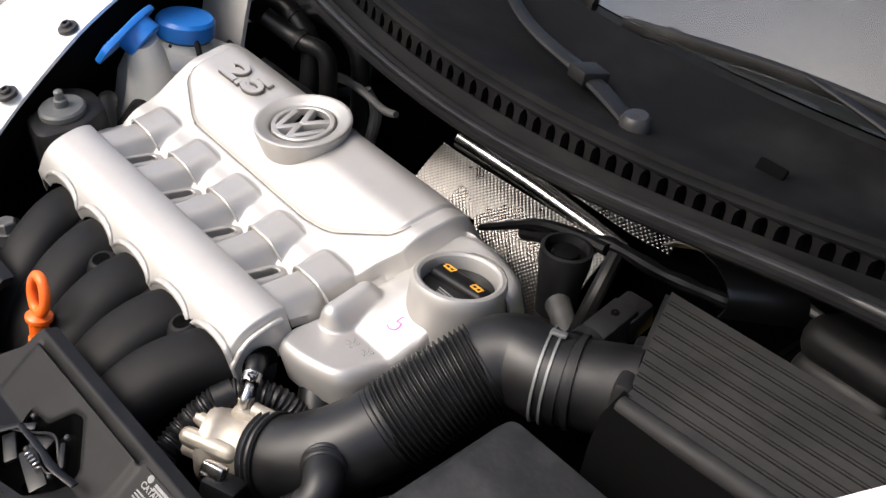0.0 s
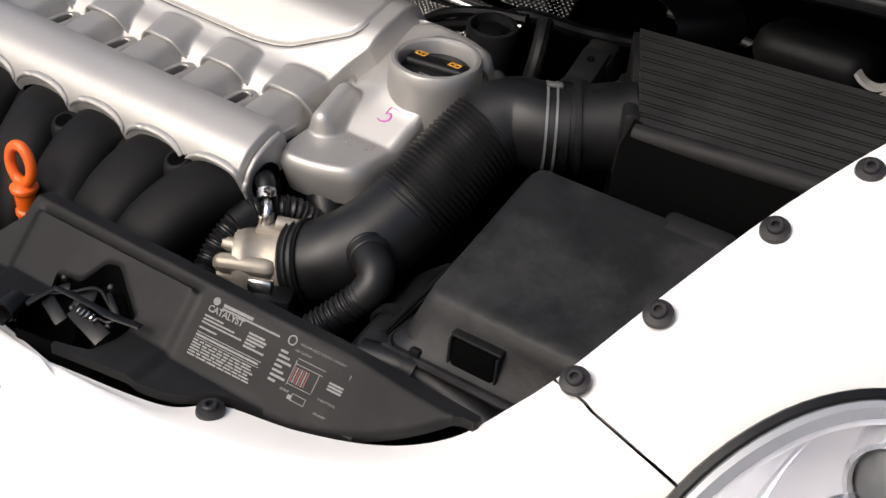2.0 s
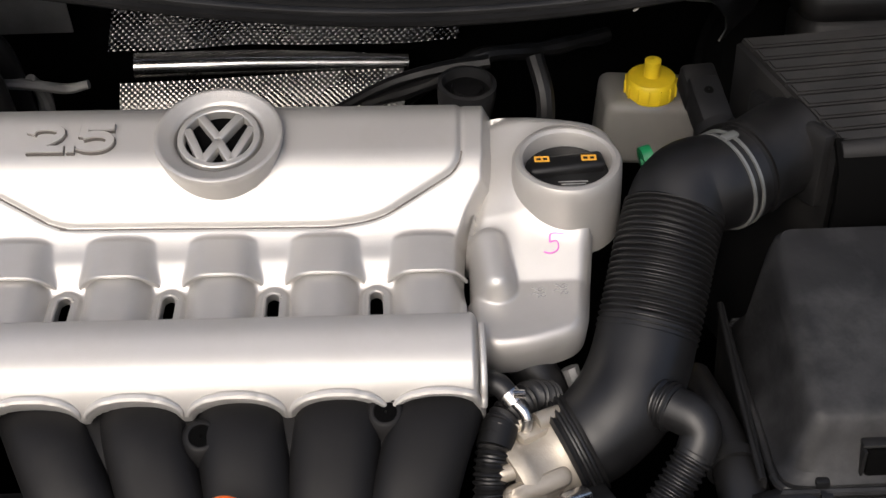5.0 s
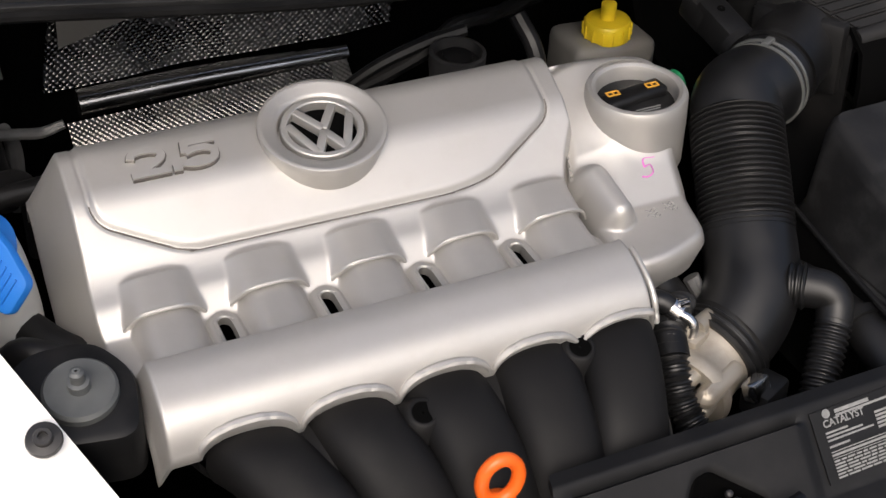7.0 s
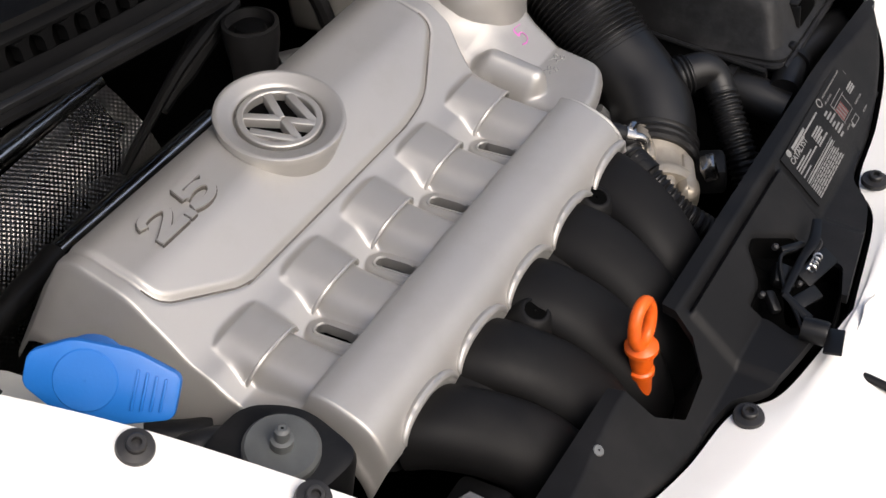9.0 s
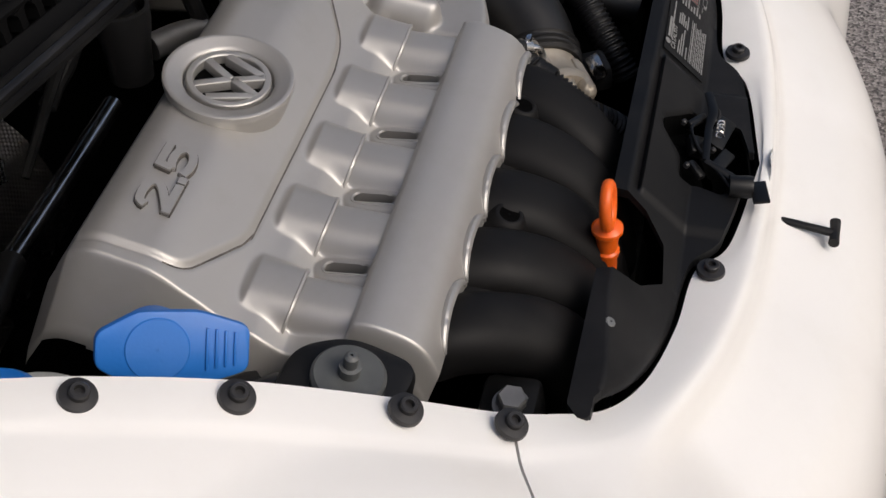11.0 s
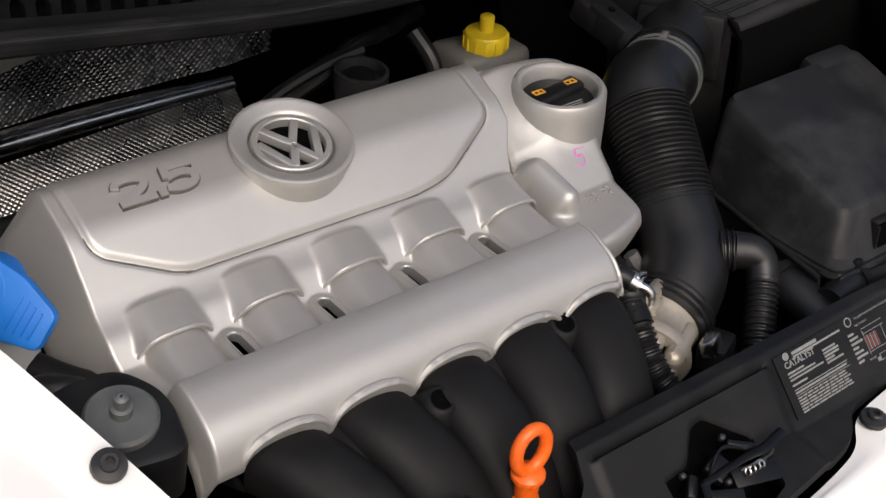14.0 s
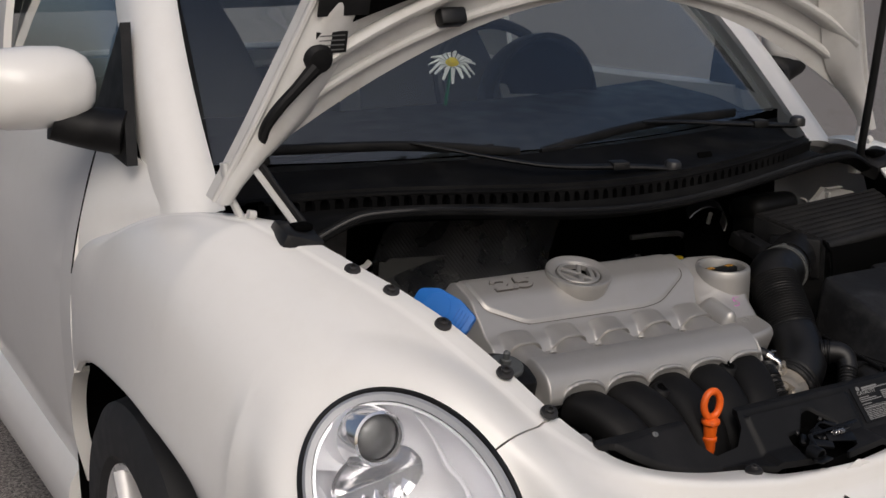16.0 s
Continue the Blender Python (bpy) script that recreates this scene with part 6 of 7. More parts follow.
metal = thing("metal_bracket_pipes", "bent steel bracket and pipes behind the engine", "bracket", (-0.44, 0.53, 0.55))
tube("bracket_arm", [(-0.52, 0.50, 0.652), (-0.47, 0.50, 0.660), (-0.435, 0.51, 0.650), (-0.41, 0.52, 0.640), (-0.385, 0.52, 0.645)], [0.007, 0.007, 0.006, 0.006, 0.005], DULL, metal, sides=10, count=24)
tube("bracket_leg", [(-0.445, 0.51, 0.66), (-0.44, 0.53, 0.62), (-0.45, 0.53, 0.55)], [0.006, 0.009, 0.01], DULL, metal, sides=10, count=16)
lathe("bracket_boss", [(0.001, 0.03), (0.010, 0.03), (0.012, 0.026), (0.012, -0.03), (0.001, -0.03)], frame_to((-0.478, 0.525, 0.665), (0, 0, 1)), DULL, metal, sides=16)

# rubber hoses by the washer bottle and the bulkhead
hoses = thing("bulkhead_hoses", "black rubber coolant hoses near the bulkhead", "hose", (-0.55, 0.45, 0.6))
for pts, r in (([(-0.62, 0.42, 0.715), (-0.58, 0.43, 0.745), (-0.54, 0.44, 0.735), (-0.51, 0.45, 0.70), (-0.50, 0.45, 0.62)], 0.015),
               ([(-0.56, 0.40, 0.735), (-0.53, 0.42, 0.72), (-0.50, 0.43, 0.715), (-0.47, 0.45, 0.70), (-0.46, 0.46, 0.60)], 0.013),
               ([(-0.58, 0.46, 0.72), (-0.55, 0.49, 0.735), (-0.50, 0.50, 0.725), (-0.47, 0.51, 0.69), (-0.46, 0.52, 0.58)], 0.014),
               ([(-0.50, 0.36, 0.69), (-0.47, 0.38, 0.675), (-0.44, 0.42, 0.64), (-0.44, 0.44, 0.55)], 0.012)):
    tube("rubber_hose", pts, r, RUBBER, hoses, sides=14, count=28)
for p in ((-0.545, 0.437, 0.737), (-0.508, 0.428, 0.716)):
    lathe("hose_band", [(0.0145, -0.005), (0.0165, -0.005), (0.0165, 0.005), (0.0145, 0.005)], frame_to(p, (1, 0.3, -0.4)), BLACK, hoses, sides=18)
elbow = thing("breather_hose", "black breather hose beside the engine mount", "hose", (-0.46, 0.12, 0.6))
tube("breather_pipe", [(-0.52, 0.12, 0.62), (-0.49, 0.13, 0.665), (-0.465, 0.115, 0.672), (-0.44, 0.105, 0.65), (-0.43, 0.10, 0.58)], 0.013, RUBBER, elbow, sides=14, count=26)
tube("breather_stub", [(-0.475, 0.175, 0.66), (-0.455, 0.15, 0.655), (-0.44, 0.135, 0.645)], [0.017, 0.014, 0.018], BLACK, elbow, sides=14, count=12)
plug = thing("black_cable_plug", "small black cable plug with lead", "connector", (-0.547, 0.25, 0.66))
block("plug_body", (-0.547, 0.25, 0.70), (0.026, 0.022, 0.03), BLACK, plug, bevel=0.004)
tube("plug_lead", [(-0.54, 0.255, 0.715), (-0.525, 0.265, 0.73), (-0.505, 0.27, 0.70), (-0.49, 0.27, 0.64)], 0.004, BLACK, plug, sides=8, count=18)

# white plates at the suspension towers
for side in (-1, 1):
    dx, ty, dz = (0.0, 0.357, 0.0) if side == -1 else (-0.028, 0.388, -0.010)
    tower = thing("tower_plate", "white painted suspension tower plate with a curved lip", "body plate", (0.58 * side, ty, 0.7), group="tower plates")
    wall = [(side * (x + dx), z + dz) for x, z in ((0.655, 0.60), (0.655, 0.792), (0.604, 0.806), (0.566, 0.805), (0.552, 0.791), (0.541, 0.777), (0.545, 0.738), (0.552, 0.60))]
    bm = bmesh.new()
    face = bm.faces.new([bm.verts.new((x, ty, z)) for x, z in wall])
    ext = bmesh.ops.extrude_face_region(bm, geom=[face])
    bmesh.ops.translate(bm, vec=(0, 0.006, 0), verts=[v for v in ext["geom"] if isinstance(v, bmesh.types.BMVert)])
    bmesh.ops.recalc_face_normals(bm, faces=bm.faces)
    part("plate_sheet", bm, TOWER, tower, "white painted sheet", smooth=False)
    lip = spline([(0.568, 0, 0.810), (0.551, 0, 0.793), (0.537, 0, 0.784), (0.524, 0, 0.786), (0.516, 0, 0.793)], 16)
    rows = [[(side * (x + dx), ty - 0.002 + back, z + dz + 0.1 * back) for back in (0.0, 0.006, 0.012)] for x, _, z in lip]
    shell("curved_lip", rows, 0.004 * side, TOWER, tower, "curved white lip")
    block("plate_tab", (side * (0.590 + dx), ty - 0.003, 0.808 + dz), (0.044, 0.012, 0.003), TOWER, tower, "thin white tab", bevel=0.001)
    block("plate_stud", (side * (0.575 + dx), ty - 0.004, 0.794 + dz), (0.008, 0.010, 0.012), TOWER, tower, bevel=0.002)

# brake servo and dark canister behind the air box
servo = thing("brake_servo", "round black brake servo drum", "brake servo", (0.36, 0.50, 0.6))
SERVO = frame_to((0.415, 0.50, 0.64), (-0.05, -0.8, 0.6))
# Drum parts wear cavity black, so the bay's shade is in their colour.
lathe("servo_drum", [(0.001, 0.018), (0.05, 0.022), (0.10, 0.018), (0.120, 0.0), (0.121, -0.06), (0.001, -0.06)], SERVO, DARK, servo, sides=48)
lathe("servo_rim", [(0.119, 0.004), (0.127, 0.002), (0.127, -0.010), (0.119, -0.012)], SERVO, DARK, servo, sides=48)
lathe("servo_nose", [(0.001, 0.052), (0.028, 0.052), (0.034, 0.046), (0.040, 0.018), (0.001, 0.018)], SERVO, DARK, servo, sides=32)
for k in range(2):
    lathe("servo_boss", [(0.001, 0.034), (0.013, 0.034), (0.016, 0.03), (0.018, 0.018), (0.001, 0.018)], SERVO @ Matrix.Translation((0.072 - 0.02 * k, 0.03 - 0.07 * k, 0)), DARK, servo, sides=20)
canister = thing("black_canister", "smooth black canister beside the air box", "canister", (0.43, 0.44, 0.6))
CAN = Matrix.Translation((0.43, 0.44, 0.735)) @ Matrix.Rotation(radians(-12), 4, "X")
block("canister_body", None, (0.12, 0.09, 0.075), BLACK, canister, bevel=0.022, segments=4, m=CAN @ Matrix.Translation((0, 0, -0.018)))
block("canister_lid", None, (0.126, 0.096, 0.052), BLACK, canister, "rounded black lid", bevel=0.024, segments=4, m=CAN @ Matrix.Translation((0, 0, 0.030)))
tab = thing("white_plastic_tab", "small white plastic tab", "clip", (0.351, 0.521, 0.72))
block("tab", (0.351, 0.521, 0.735), (0.010, 0.006, 0.026), CLEARISH, tab, bevel=0.003, m=Matrix.Rotation(radians(20), 4, "Y"))
clipw = thing("white_cable_clip", "white plastic rail clip under the scuttle", "clip", (0.33, 0.58, 0.68))
tube("clip_rail", [(0.20, 0.59, 0.70), (0.28, 0.585, 0.698), (0.325, 0.582, 0.694), (0.334, 0.582, 0.682)], [0.006, 0.006, 0.006, 0.004], DULL, clipw, sides=8, count=14)

# ---- throttle body ----
throttle = thing("throttle_body", "cast aluminium throttle body with bolts and plug", "throttle body", (0.07, -0.005, 0.5))
tdir = Vector((0.094 - 0.055, 0.010 + 0.012, 0.563 - 0.556))
tm = frame_to((0.055, -0.010, 0.555), tdir)
lathe("bore_casting", [(0.030, -0.012), (0.041, -0.010), (0.043, -0.002), (0.041, 0.004), (0.037, 0.010), (0.036, 0.030), (0.0385, 0.034), (0.0385, 0.042), (0.034, 0.044), (0.033, 0.0)], tm, ALU, throttle, "sand-coloured cast body", sides=40)
block("motor_housing", (0.068, -0.036, 0.572), (0.064, 0.020, 0.020), ALU, throttle, bevel=0.010, segments=4, m=Matrix.Rotation(radians(28), 4, "Z"))
block("top_pad", (0.066, 0.006, 0.594), (0.03, 0.022, 0.012), ALU, throttle, bevel=0.005, m=Matrix.Rotation(radians(28), 4, "Z"))
for p, ax in (((0.040, -0.030, 0.582), (-1, -0.5, 0.1)), ((0.047, -0.045, 0.556), (-1, -0.6, 0)), ((0.088, 0.018, 0.600), (1, 0.5, 0)), ((0.045, 0.004, 0.600), (-1, -0.5, 0))):
    m = frame_to(p, ax)
    lathe("lug", [(0.001, 0.005), (0.006, 0.005), (0.0075, 0.003), (0.0085, -0.02), (0.001, -0.02)], m, ALU, throttle, sides=18)
    lathe("screw", [(0.001, 0.009), (0.0035, 0.009), (0.0045, 0.004), (0.001, 0.004)], m, STEEL, throttle, sides=14)
block("plug_clip", (0.099, -0.048, 0.566), (0.024, 0.016, 0.018), STEEL, throttle, "bright plug clip", bevel=0.003, m=Matrix.Rotation(radians(25), 4, "Z") @ Matrix.Rotation(radians(-20), 4, "X"))
block("plug_body", (0.112, -0.044, 0.550), (0.040, 0.03, 0.03), BLACK, throttle, "black wiring plug", bevel=0.006, m=Matrix.Rotation(radians(25), 4, "Z"))

vac = thing("vacuum_pipe", "steel vacuum pipe with clamp on a rubber hose", "pipe", (0.055, 0.01, 0.6))
tube("steel_pipe", [(0.060, 0.002, 0.595), (0.062, 0.002, 0.607), (0.060, 0.006, 0.615), (0.052, 0.014, 0.620), (0.047, 0.019, 0.625)], 0.0048, STEEL, vac, sides=12, count=18)
lathe("pipe_clamp", [(0.0075, -0.005), (0.0098, -0.005), (0.0098, 0.005), (0.0075, 0.005)], frame_to((0.050, 0.016, 0.622), (-0.6, 0.6, 0.5)), STEEL, vac, sides=18)
block("clamp_screw", (0.056, 0.012, 0.630), (0.010, 0.006, 0.006), STEEL, vac, bevel=0.001)
tube("rubber_end", [(0.050, 0.016, 0.622), (0.040, 0.026, 0.628), (0.026, 0.036, 0.622)], [0.0085, 0.010, 0.013], RUBBER, vac, sides=14, count=12)

conduit = thing("corrugated_conduit", "black corrugated cable conduit by the throttle", "hose", (0.03, -0.03, 0.5))
tube("conduit_run", [(0.085, 0.055, 0.585), (0.065, 0.035, 0.603), (0.042, 0.008, 0.603), (0.032, -0.018, 0.588), (0.030, -0.045, 0.562), (0.040, -0.075, 0.535), (0.06, -0.09, 0.50)], 0.0135, RUBBER, conduit, "black ribbed conduit", sides=18, count=150, wave=0.0014, pitch=0.0055)
tube("tape_wrap", [(0.040, 0.006, 0.602), (0.034, -0.012, 0.593)], 0.0155, BLACK, conduit, sides=16, count=6)
tube("thin_wire", [(0.02, -0.03, 0.56), (0.01, -0.06, 0.54), (-0.01, -0.085, 0.53)], 0.002, BLACK, conduit, sides=6, count=10)

plumb = thing("coolant_hose", "black rubber coolant hose under the filler section", "hose", (0.08, 0.07, 0.5))
tube("hose_run", [(0.07, 0.085, 0.60), (0.085, 0.07, 0.575), (0.085, 0.05, 0.55), (0.07, 0.035, 0.50)], 0.020, RUBBER, plumb, sides=16, count=20)
tube("support_leg", [(0.105, 0.075, 0.60), (0.118, 0.055, 0.565), (0.125, 0.045, 0.53)], [0.008, 0.006, 0.006], DULL, plumb, "bare metal leg", sides=8, count=10)

drain = thing("crankcase_breather_hose", "black ribbed hose from the intake pipe", "hose", (0.18, -0.03, 0.5))
tube("hose_elbow", [(0.183, 0.012, 0.609), (0.198, 0.000, 0.607), (0.203, -0.010, 0.598), (0.196, -0.022, 0.583)], [0.0190, 0.0185, 0.0175, 0.0160], RUBBER, drain, sides=20, count=20)
tube("hose_ribbed", [(0.198, -0.019, 0.587), (0.181, -0.036, 0.566), (0.163, -0.054, 0.545), (0.148, -0.072, 0.515)], 0.0155, RUBBER, drain, sides=20, count=110, wave=0.0014, pitch=0.0062)
duct = thing("washer_and_cable_pipes", "black cable conduits running along the battery box", "hose", (0.25, 0.0, 0.5))
tube("upright_conduit", [(0.222, 0.10, 0.56), (0.225, 0.05, 0.572), (0.232, 0.005, 0.568), (0.236, -0.035, 0.562), (0.238, -0.075, 0.55)], [0.015, 0.016, 0.018, 0.021, 0.021], RUBBER, duct, sides=18, count=30)
lathe("conduit_ring", [(0.020, -0.005), (0.024, -0.005), (0.024, 0.005), (0.020, 0.005)], frame_to((0.2335, -0.015, 0.566), (0, 1, 0.1)), BLACK, duct, sides=24)
tube("cross_conduit", [(0.240, -0.072, 0.570), (0.275, -0.066, 0.572), (0.308, -0.060, 0.566), (0.36, -0.066, 0.560), (0.42, -0.075, 0.548)], [0.016, 0.0165, 0.015, 0.017, 0.018], RUBBER, duct, sides=18, count=40)
lathe("conduit_clip", [(0.0165, -0.005), (0.020, -0.005), (0.020, 0.005), (0.0165, 0.005)], frame_to((0.290, -0.063, 0.570), (1, 0.1, -0.1)), BLACK, duct, sides=24)
block("clip_tab", (0.290, -0.062, 0.590), (0.012, 0.008, 0.014), BLACK, duct, bevel=0.003)

wall = thing("battery_tray_wall", "thin black battery tray wall", "battery tray", (0.245, 0.04, 0.5))
rows = [[(0.250 - 0.004 * t, y, 0.50 + 0.085 * t + 0.03 * s) for t in np.linspace(0, 1, 4)] for s, y in zip(np.linspace(0, 1, 8), np.linspace(-0.05, 0.135, 8))]
shell("tray_side", rows, 0.004, BLACK, wall)
tube("tray_lip", [(0.246, -0.05, 0.586), (0.245, 0.04, 0.600), (0.246, 0.135, 0.616)], 0.003, BLACK, wall, sides=8, count=12)

# loose loom across the foil
tube("loom_crossing", [(-0.156, 0.50, 0.588), (-0.101, 0.495, 0.621), (-0.049, 0.49, 0.651), (0.008, 0.49, 0.667), (0.06, 0.49, 0.674)], [0.005, 0.006, 0.007, 0.008, 0.008], RUBBER, loom, sides=8, count=30)

# ---- bonnet latch in the front panel ----
latch = thing("bonnet_latch", "black bonnet latch with steel spring in a recess", "latch", (0.01, -0.18, 0.50))
# Recess walls narrow inwards, their shade put in as near-black colour.
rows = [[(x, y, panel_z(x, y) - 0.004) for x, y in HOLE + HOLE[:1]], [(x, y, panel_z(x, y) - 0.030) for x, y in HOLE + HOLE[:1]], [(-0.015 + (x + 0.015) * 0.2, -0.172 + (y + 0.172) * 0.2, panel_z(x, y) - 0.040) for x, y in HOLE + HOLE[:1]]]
shell("latch_recess", rows, 0.002, DARK, latch, "recess walls with their shade painted near-black", auto=30)


def over(x, y, lift):
    """A place above the front panel."""
    return (x, y, panel_z(x, y) + lift)


LX = Matrix.Rotation(radians(30), 4, "X")
bracket = tube("latch_bracket", [over(0.061, -0.169, 0.018), over(0.030, -0.176, 0.020), over(0.004, -0.174, 0.018), over(-0.042, -0.175, 0.017)], [0.0045, 0.005, 0.004, 0.0035], LATCH, latch, sides=8, count=30, flat=0.35)
tube("latch_foot", [over(-0.042, -0.175, 0.017), over(-0.048, -0.188, 0.014), over(-0.054, -0.202, 0.010)], [0.0035, 0.004, 0.005], LATCH, latch, sides=8, count=14, flat=0.4)
block("latch_plate", over(0.012, -0.186, 0.008), (0.050, 0.018, 0.003), LATCH, latch, bevel=0.001, m=LX @ Matrix.Rotation(radians(-14), 4, "Z"))
block("latch_jaw", over(-0.014, -0.164, 0.008), (0.024, 0.022, 0.012), LATCH, latch, bevel=0.004, m=LX @ Matrix.Rotation(radians(20), 4, "Z"))
block("latch_claw", over(0.018, -0.160, 0.010), (0.030, 0.008, 0.010), LATCH, latch, bevel=0.003, m=LX @ Matrix.Rotation(radians(-32), 4, "Z"))
block("latch_lever", over(-0.046, -0.166, 0.006), (0.022, 0.010, 0.008), LATCH, latch, bevel=0.003, m=LX @ Matrix.Rotation(radians(48), 4, "Z"))
block("latch_tongue", over(-0.028, -0.190, 0.006), (0.034, 0.014, 0.006), LATCH, latch, bevel=0.002, m=LX @ Matrix.Rotation(radians(-22), 4, "Z"))
c0 = Vector(over(0.005, -0.185, 0.016))
coil = [(c0.x + 0.0009 * a - 0.008 + 0.002 * math.sin(a), c0.y + 0.0036 * math.cos(a), c0.z + 0.0036 * math.sin(a)) for a in np.linspace(0, 25, 90)]
tube("latch_spring", coil, 0.0009, STEEL, latch, "bright coil spring", sides=6, count=220)
tube("spring_tail", [coil[-1], over(0.034, -0.182, 0.018), over(0.040, -0.172, 0.020)], 0.0011, BOLT, latch, sides=6, count=14)
for x, y in ((0.029, -0.178), (-0.016, -0.180), (-0.050, -0.158), (0.004, -0.150)):
    lathe("latch_rivet", [(0.001, 0.0025), (0.0020, 0.0022), (0.0030, 0.001), (0.0030, -0.003), (0.001, -0.003)], frame_to(over(x, y, 0.009), (0, -0.5, 0.85)), BOLT, latch, sides=14)
tube("latch_wire", [over(0.02, -0.165, 0.014), over(-0.005, -0.158, 0.016), over(-0.030, -0.170, 0.014), over(-0.055, -0.190, 0.012), over(-0.066, -0.200, 0.008)], 0.0018, LATCH, latch, sides=8, count=24)
sock = frame_to(over(-0.064, -0.205, 0.008), (0.12, -1.0, -0.12))
lathe("latch_socket", [(0.0080, 0.016), (0.0105, 0.016), (0.0112, 0.013), (0.0105, -0.006), (0.001, -0.006)], sock, LATCH, latch, "black open socket", sides=26)
# Near-black disc close to the mouth paints the shade inside the socket.
lathe("socket_hole_shade", [(0.0082, 0.0145), (0.001, 0.0145)], sock, DARK, latch, sides=20)
block("socket_tab", over(-0.066, -0.228, 0.006), (0.030, 0.016, 0.003), LATCH, latch, bevel=0.001, m=Matrix.Rotation(radians(12), 4, "Z"))

hook = thing("release_lever", "black T-shaped bonnet release lever over the nose", "lever", (-0.043, -0.27, 0.48))
tube("lever_arm", [(-0.041, -0.228, 0.494), (-0.041, -0.252, 0.491), (-0.041, -0.299, 0.479)], [0.0048, 0.0045, 0.005], BLACK, hook, sides=10, count=14, flat=0.7)
tube("lever_grip", [(-0.026, -0.302, 0.481), (-0.041, -0.302, 0.478), (-0.056, -0.301, 0.479)], [0.0055, 0.0048, 0.0055], BLACK, hook, sides=10, count=12)

# ---- panel ribs and printed label ----
lathe("paint_chip", [(0.001, 0.0012), (0.0042, 0.0010), (0.0050, 0.0)], frame_to((-0.294, -0.1195, panel_z(-0.294, -0.1195) + 0.0005), (0, -0.6, 0.8)), CLAMP, lock_panel, "pale chip in the plastic", sides=9)

label_sheet = thing("emission_label", "black sticker printed with pale vehicle data and hose diagram", "sticker", (0.19, -0.13, 0.57))
lx = Vector((1, 0.02, 0.01)).normalized()
lz = Vector((0, -0.755, 0.656))
lz = (lz - lx * lz.dot(lx)).normalized()
ly = lz.cross(lx)
LM = Matrix([[lx[r], ly[r], lz[r], (0.100, -0.1195, 0.5955)[r]] for r in range(3)] + [[0, 0, 0, 1]])


def print_bar(x, y, w, h, mat=LABEL, turn=0.0):
    block("print_line", None, (w, h, 0.0003), mat, label_sheet, bevel=0, m=LM @ Matrix.Translation((x + w / 2, y, 0.0016)) @ Matrix.Rotation(turn, 4, "Z"))


block("sticker", None, (0.195, 0.060, 0.001), PANEL, label_sheet, "black sticker", bevel=0, m=LM @ Matrix.Translation((0.094, -0.029, 0.0008)))
lettering("print_word", "CATALYST", 0.0085, LM @ Matrix.Translation((0.006, -0.0155, 0.0016)), LABEL, label_sheet, depth=0.0001, bold=0.0002)
print_bar(0.020, -0.0035, 0.034, 0.0030)
print_bar(0.020, -0.0068, 0.066, 0.0018)
lathe("print_disc", [(0.0028, 0.0003), (0.0038, 0.0003), (0.0038, 0.0001), (0.0028, 0.0001)], LM @ Matrix.Translation((0.0115, -0.0030, 0.0014)), LABEL, label_sheet, sides=20)
lathe("print_disc", [(0.0035, 0.0003), (0.0048, 0.0003), (0.0048, 0.0001), (0.0035, 0.0001)], LM @ Matrix.Translation((0.0995, -0.0045, 0.0014)), LABEL, label_sheet, sides=20)
for k, w in enumerate((0.022, 0.036, 0.046)):
    print_bar(0.006, -0.0185 - 0.0032 * k, w, 0.0016)
for k in range(5):
    print_bar(0.056, -0.0155 - 0.0031 * k, (0.018, 0.021, 0.020, 0.012, 0.023)[k], 0.0019)
print_bar(0.006, -0.0300, 0.020, 0.0017)
print_bar(0.006, -0.0345, 0.074, 0.0008)
print_bar(0.006, -0.0372, 0.072, 0.0019)
print_bar(0.006, -0.0398, 0.074, 0.0006)
rng = random.Random(4)
for k in range(6):
    x = 0.006
    while x < 0.072:
        w = rng.uniform(0.004, 0.012)
        print_bar(x, -0.0422 - 0.0027 * k, w, 0.0015)
        x += w + 0.0015
lettering("print_word", "VACUUM HOSE ROUTING DIAGRAM", 0.0031, LM @ Matrix.Translation((0.108, -0.0062, 0.0016)), LABEL, label_sheet, depth=0.0001)
lettering("print_word", "AIR CLEANER", 0.0030, LM @ Matrix.Translation((0.106, -0.0125, 0.0016)), LABEL, label_sheet, depth=0.0001)
lettering("print_word", "THROTTLE BODY", 0.0030, LM @ Matrix.Translation((0.146, -0.0420, 0.0016)), LABEL, label_sheet, depth=0.0001)
lettering("print_word", "AIR PUMP", 0.0030, LM @ Matrix.Translation((0.148, -0.0545, 0.0016)), LABEL, label_sheet, depth=0.0001)
lettering("print_word", "FRONT", 0.0030, LM @ Matrix.Translation((0.108, -0.0480, 0.0016)), LABEL, label_sheet, depth=0.0001)
for x, y, w, h in ((0.112, -0.0165, 0.030, 0.0006), (0.112, -0.0215, 0.030, 0.0006), (0.138, -0.030, 0.0006, 0.018), (0.112, -0.030, 0.0006, 0.024), (0.112, -0.040, 0.026, 0.0006), (0.122, -0.046, 0.014, 0.0006), (0.122, -0.052, 0.014, 0.0006), (0.122, -0.049, 0.0006, 0.007), (0.136, -0.049, 0.0006, 0.007), (0.118, -0.050, 0.004, 0.004)):
    print_bar(x, y, w, h)
for k in range(7):
    print_bar(0.1135 + 0.0024 * k, -0.031, 0.0011, 0.014, LABEL if k % 2 else RED)
for k in range(7):
    print_bar(0.093, -0.0165 - 0.0045 * k, 0.008 + 0.004 * (k % 3), 0.0022)
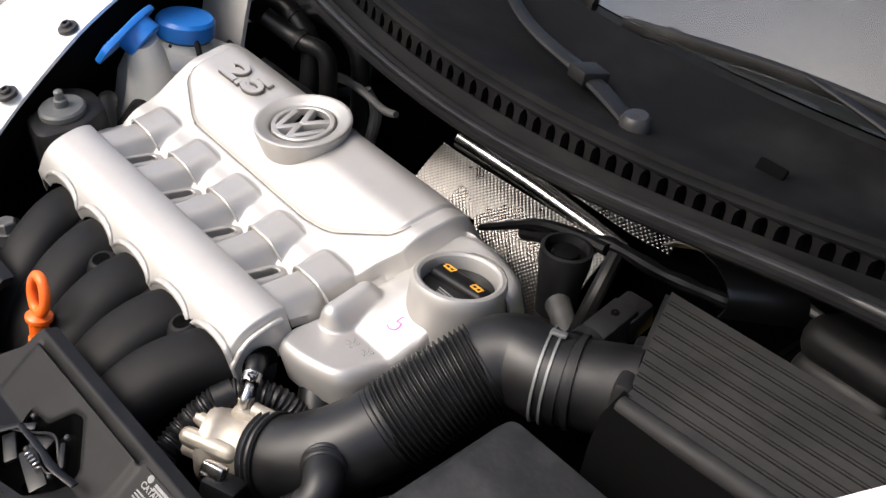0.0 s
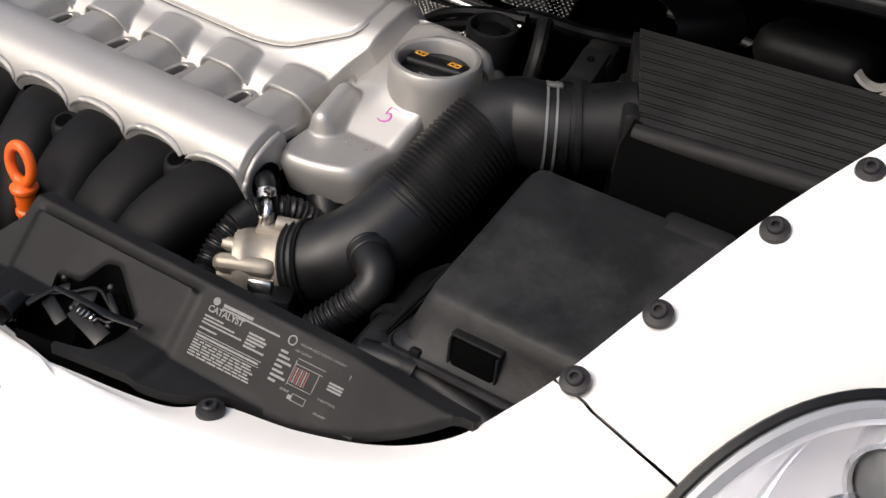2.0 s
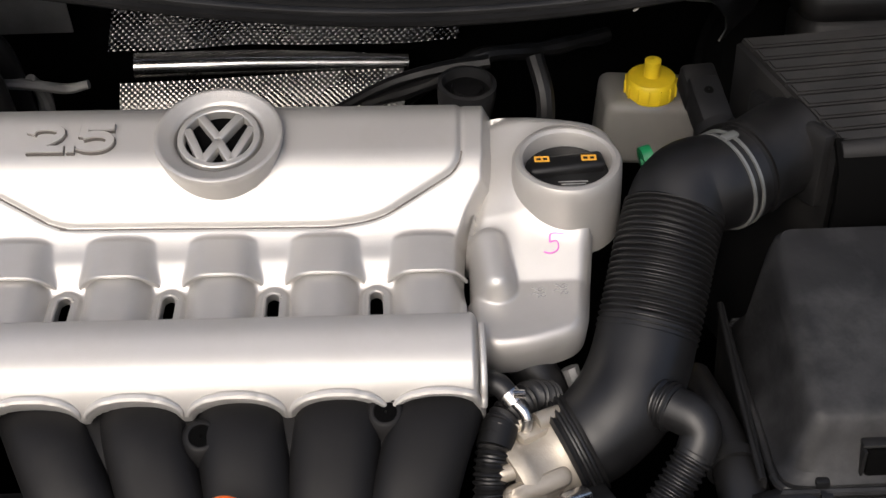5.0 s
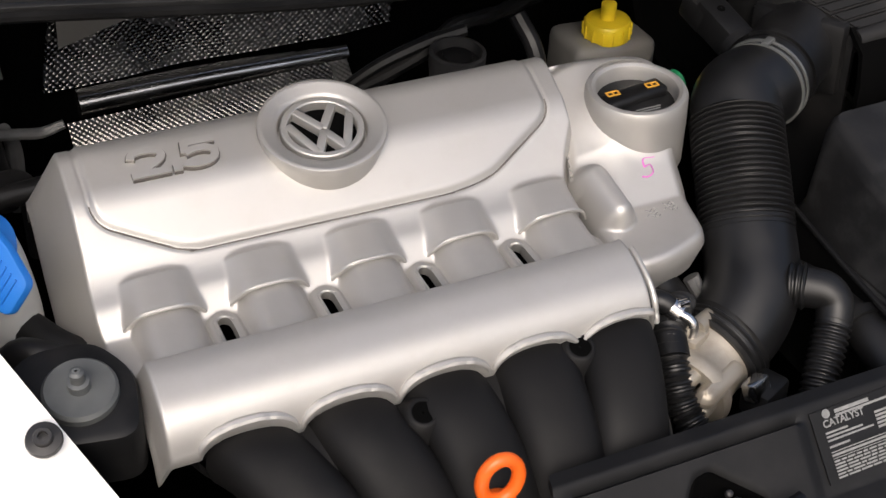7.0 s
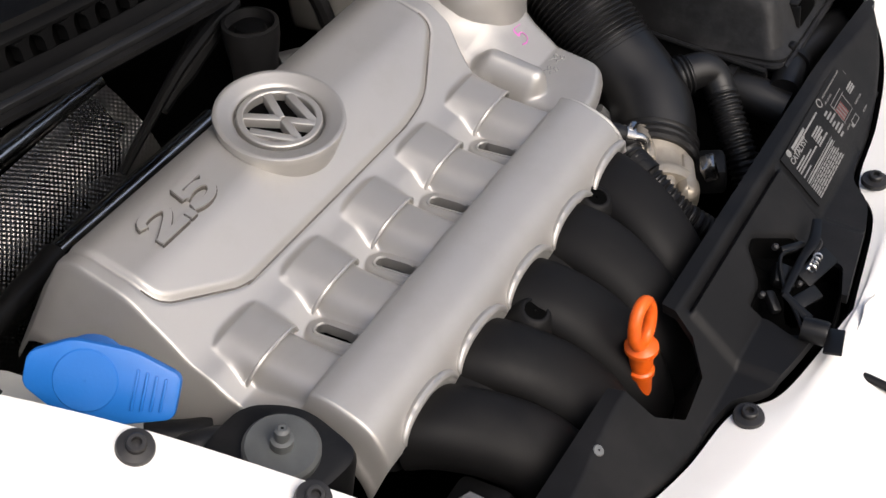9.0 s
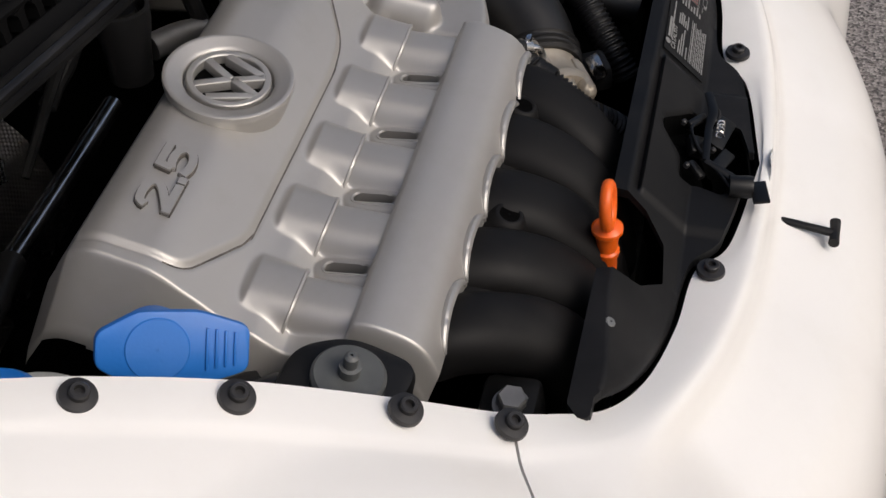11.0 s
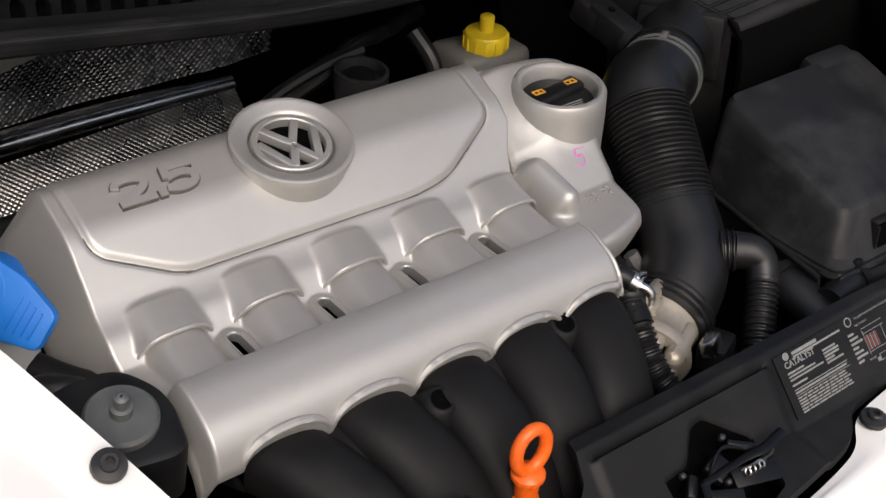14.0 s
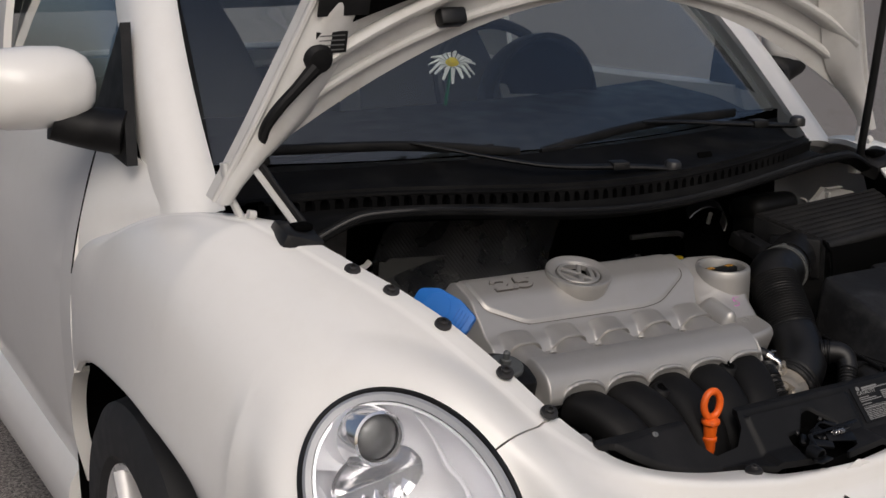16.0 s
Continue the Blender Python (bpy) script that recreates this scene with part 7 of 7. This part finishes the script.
for k in range(3):
    print_bar(0.150, -0.0235 - 0.0028 * k, 0.015, 0.0018)
print_bar(0.166, -0.0120, 0.008, 0.0045)

# ---- wipers ----
def wiper(pts, blade, pivot):
    root = thing("wiper", "black windscreen wiper arm and blade", "wiper", pivot, group="wipers")
    tube("arm", pts, [0.012, 0.012, 0.0125, 0.009, 0.005], BLACK, root, sides=12, count=40, flat=0.5)
    block("arm_hinge", tuple(Vector(pts[2]) + Vector((0, 0, 0.003))), (0.034, 0.034, 0.016), BLACK, root, "square hinge of the arm", bevel=0.003, m=Matrix.Rotation(math.atan2(pts[3][1] - pts[1][1], pts[3][0] - pts[1][0]), 4, "Z"))
    lathe("pivot_cap", [(0.001, 0.014), (0.012, 0.013), (0.016, 0.008), (0.017, -0.004), (0.001, -0.004)], frame_to((pivot[0], pivot[1], pivot[2] + 0.009), (0, -0.2, 0.98)), BOLT, root, "round pivot cap", sides=28)
    b = tube("blade", blade, 0.006, BLACK, root, "black wiper blade", sides=8, count=24, flat=1.6)
    for k in range(1, 6):
        p = Vector(blade[0]).lerp(Vector(blade[-1]), k / 6)
        block("blade_yoke", tuple(p + Vector((0, 0, 0.010))), (0.06, 0.008, 0.008), BLACK, b, bevel=0.002)


wiper([(0.134, 0.382, 0.880), (0.085, 0.396, 0.886), (0.033, 0.412, 0.890), (-0.122, 0.448, 0.904), (-0.33, 0.560, 0.950)], [(-0.60, 0.60, 0.955), (-0.33, 0.565, 0.943), (-0.10, 0.55, 0.912)], (0.136, 0.381, 0.874))
wiper([(0.56, 0.50, 0.915), (0.52, 0.505, 0.918), (0.47, 0.515, 0.922), (0.30, 0.545, 0.938), (0.20, 0.558, 0.945)], [(-0.05, 0.55, 0.908), (0.20, 0.56, 0.938), (0.48, 0.60, 0.938)], (0.565, 0.498, 0.912))
stain = thing("scuttle_tab", "broken black tab on the scuttle panel", "clip", (0.265, 0.436, 0.87))
block("tab_piece", (0.265, 0.440, 0.886), (0.035, 0.006, 0.016), DARK, stain, bevel=0.003, m=Matrix.Rotation(radians(-30), 4, "X"))

# ---- daisy in the cabin ----
daisy = thing("artificial_daisy", "white artificial daisy in the dashboard vase", "flower", (-0.035, 0.97, 0.95))
fc = Vector((-0.017, 0.95, 1.048))
fm = frame_to(fc, (-0.18, -0.50, 0.85))
for k in range(15):
    a = k * 2 * math.pi / 15
    bm = bmesh.new()
    vs = [bm.verts.new(fm @ Vector((math.cos(a + d) * r, math.sin(a + d) * r, h))) for r, d, h in ((0.012, -0.1, 0), (0.030, -0.16, 0.007), (0.052, -0.05, -0.004 - 0.006 * (k % 3)), (0.052, 0.05, -0.004 - 0.006 * (k % 3)), (0.030, 0.16, 0.007), (0.012, 0.1, 0))]
    bm.faces.new(vs)
    ext = bmesh.ops.extrude_face_region(bm, geom=list(bm.faces))
    bmesh.ops.translate(bm, vec=fm.to_3x3() @ Vector((0, 0, -0.0015)), verts=[v for v in ext["geom"] if isinstance(v, bmesh.types.BMVert)])
    part("petal", bm, PETAL, daisy)
lathe("flower_heart", [(0.001, 0.012), (0.010, 0.009), (0.015, 0.002), (0.001, -0.004)], fm, YELLOW, daisy, sides=18)
tube("stem", [tuple(fc), (-0.022, 0.96, 1.0), (-0.025, 0.97, 0.955)], 0.004, GREEN, daisy, sides=8, count=10)
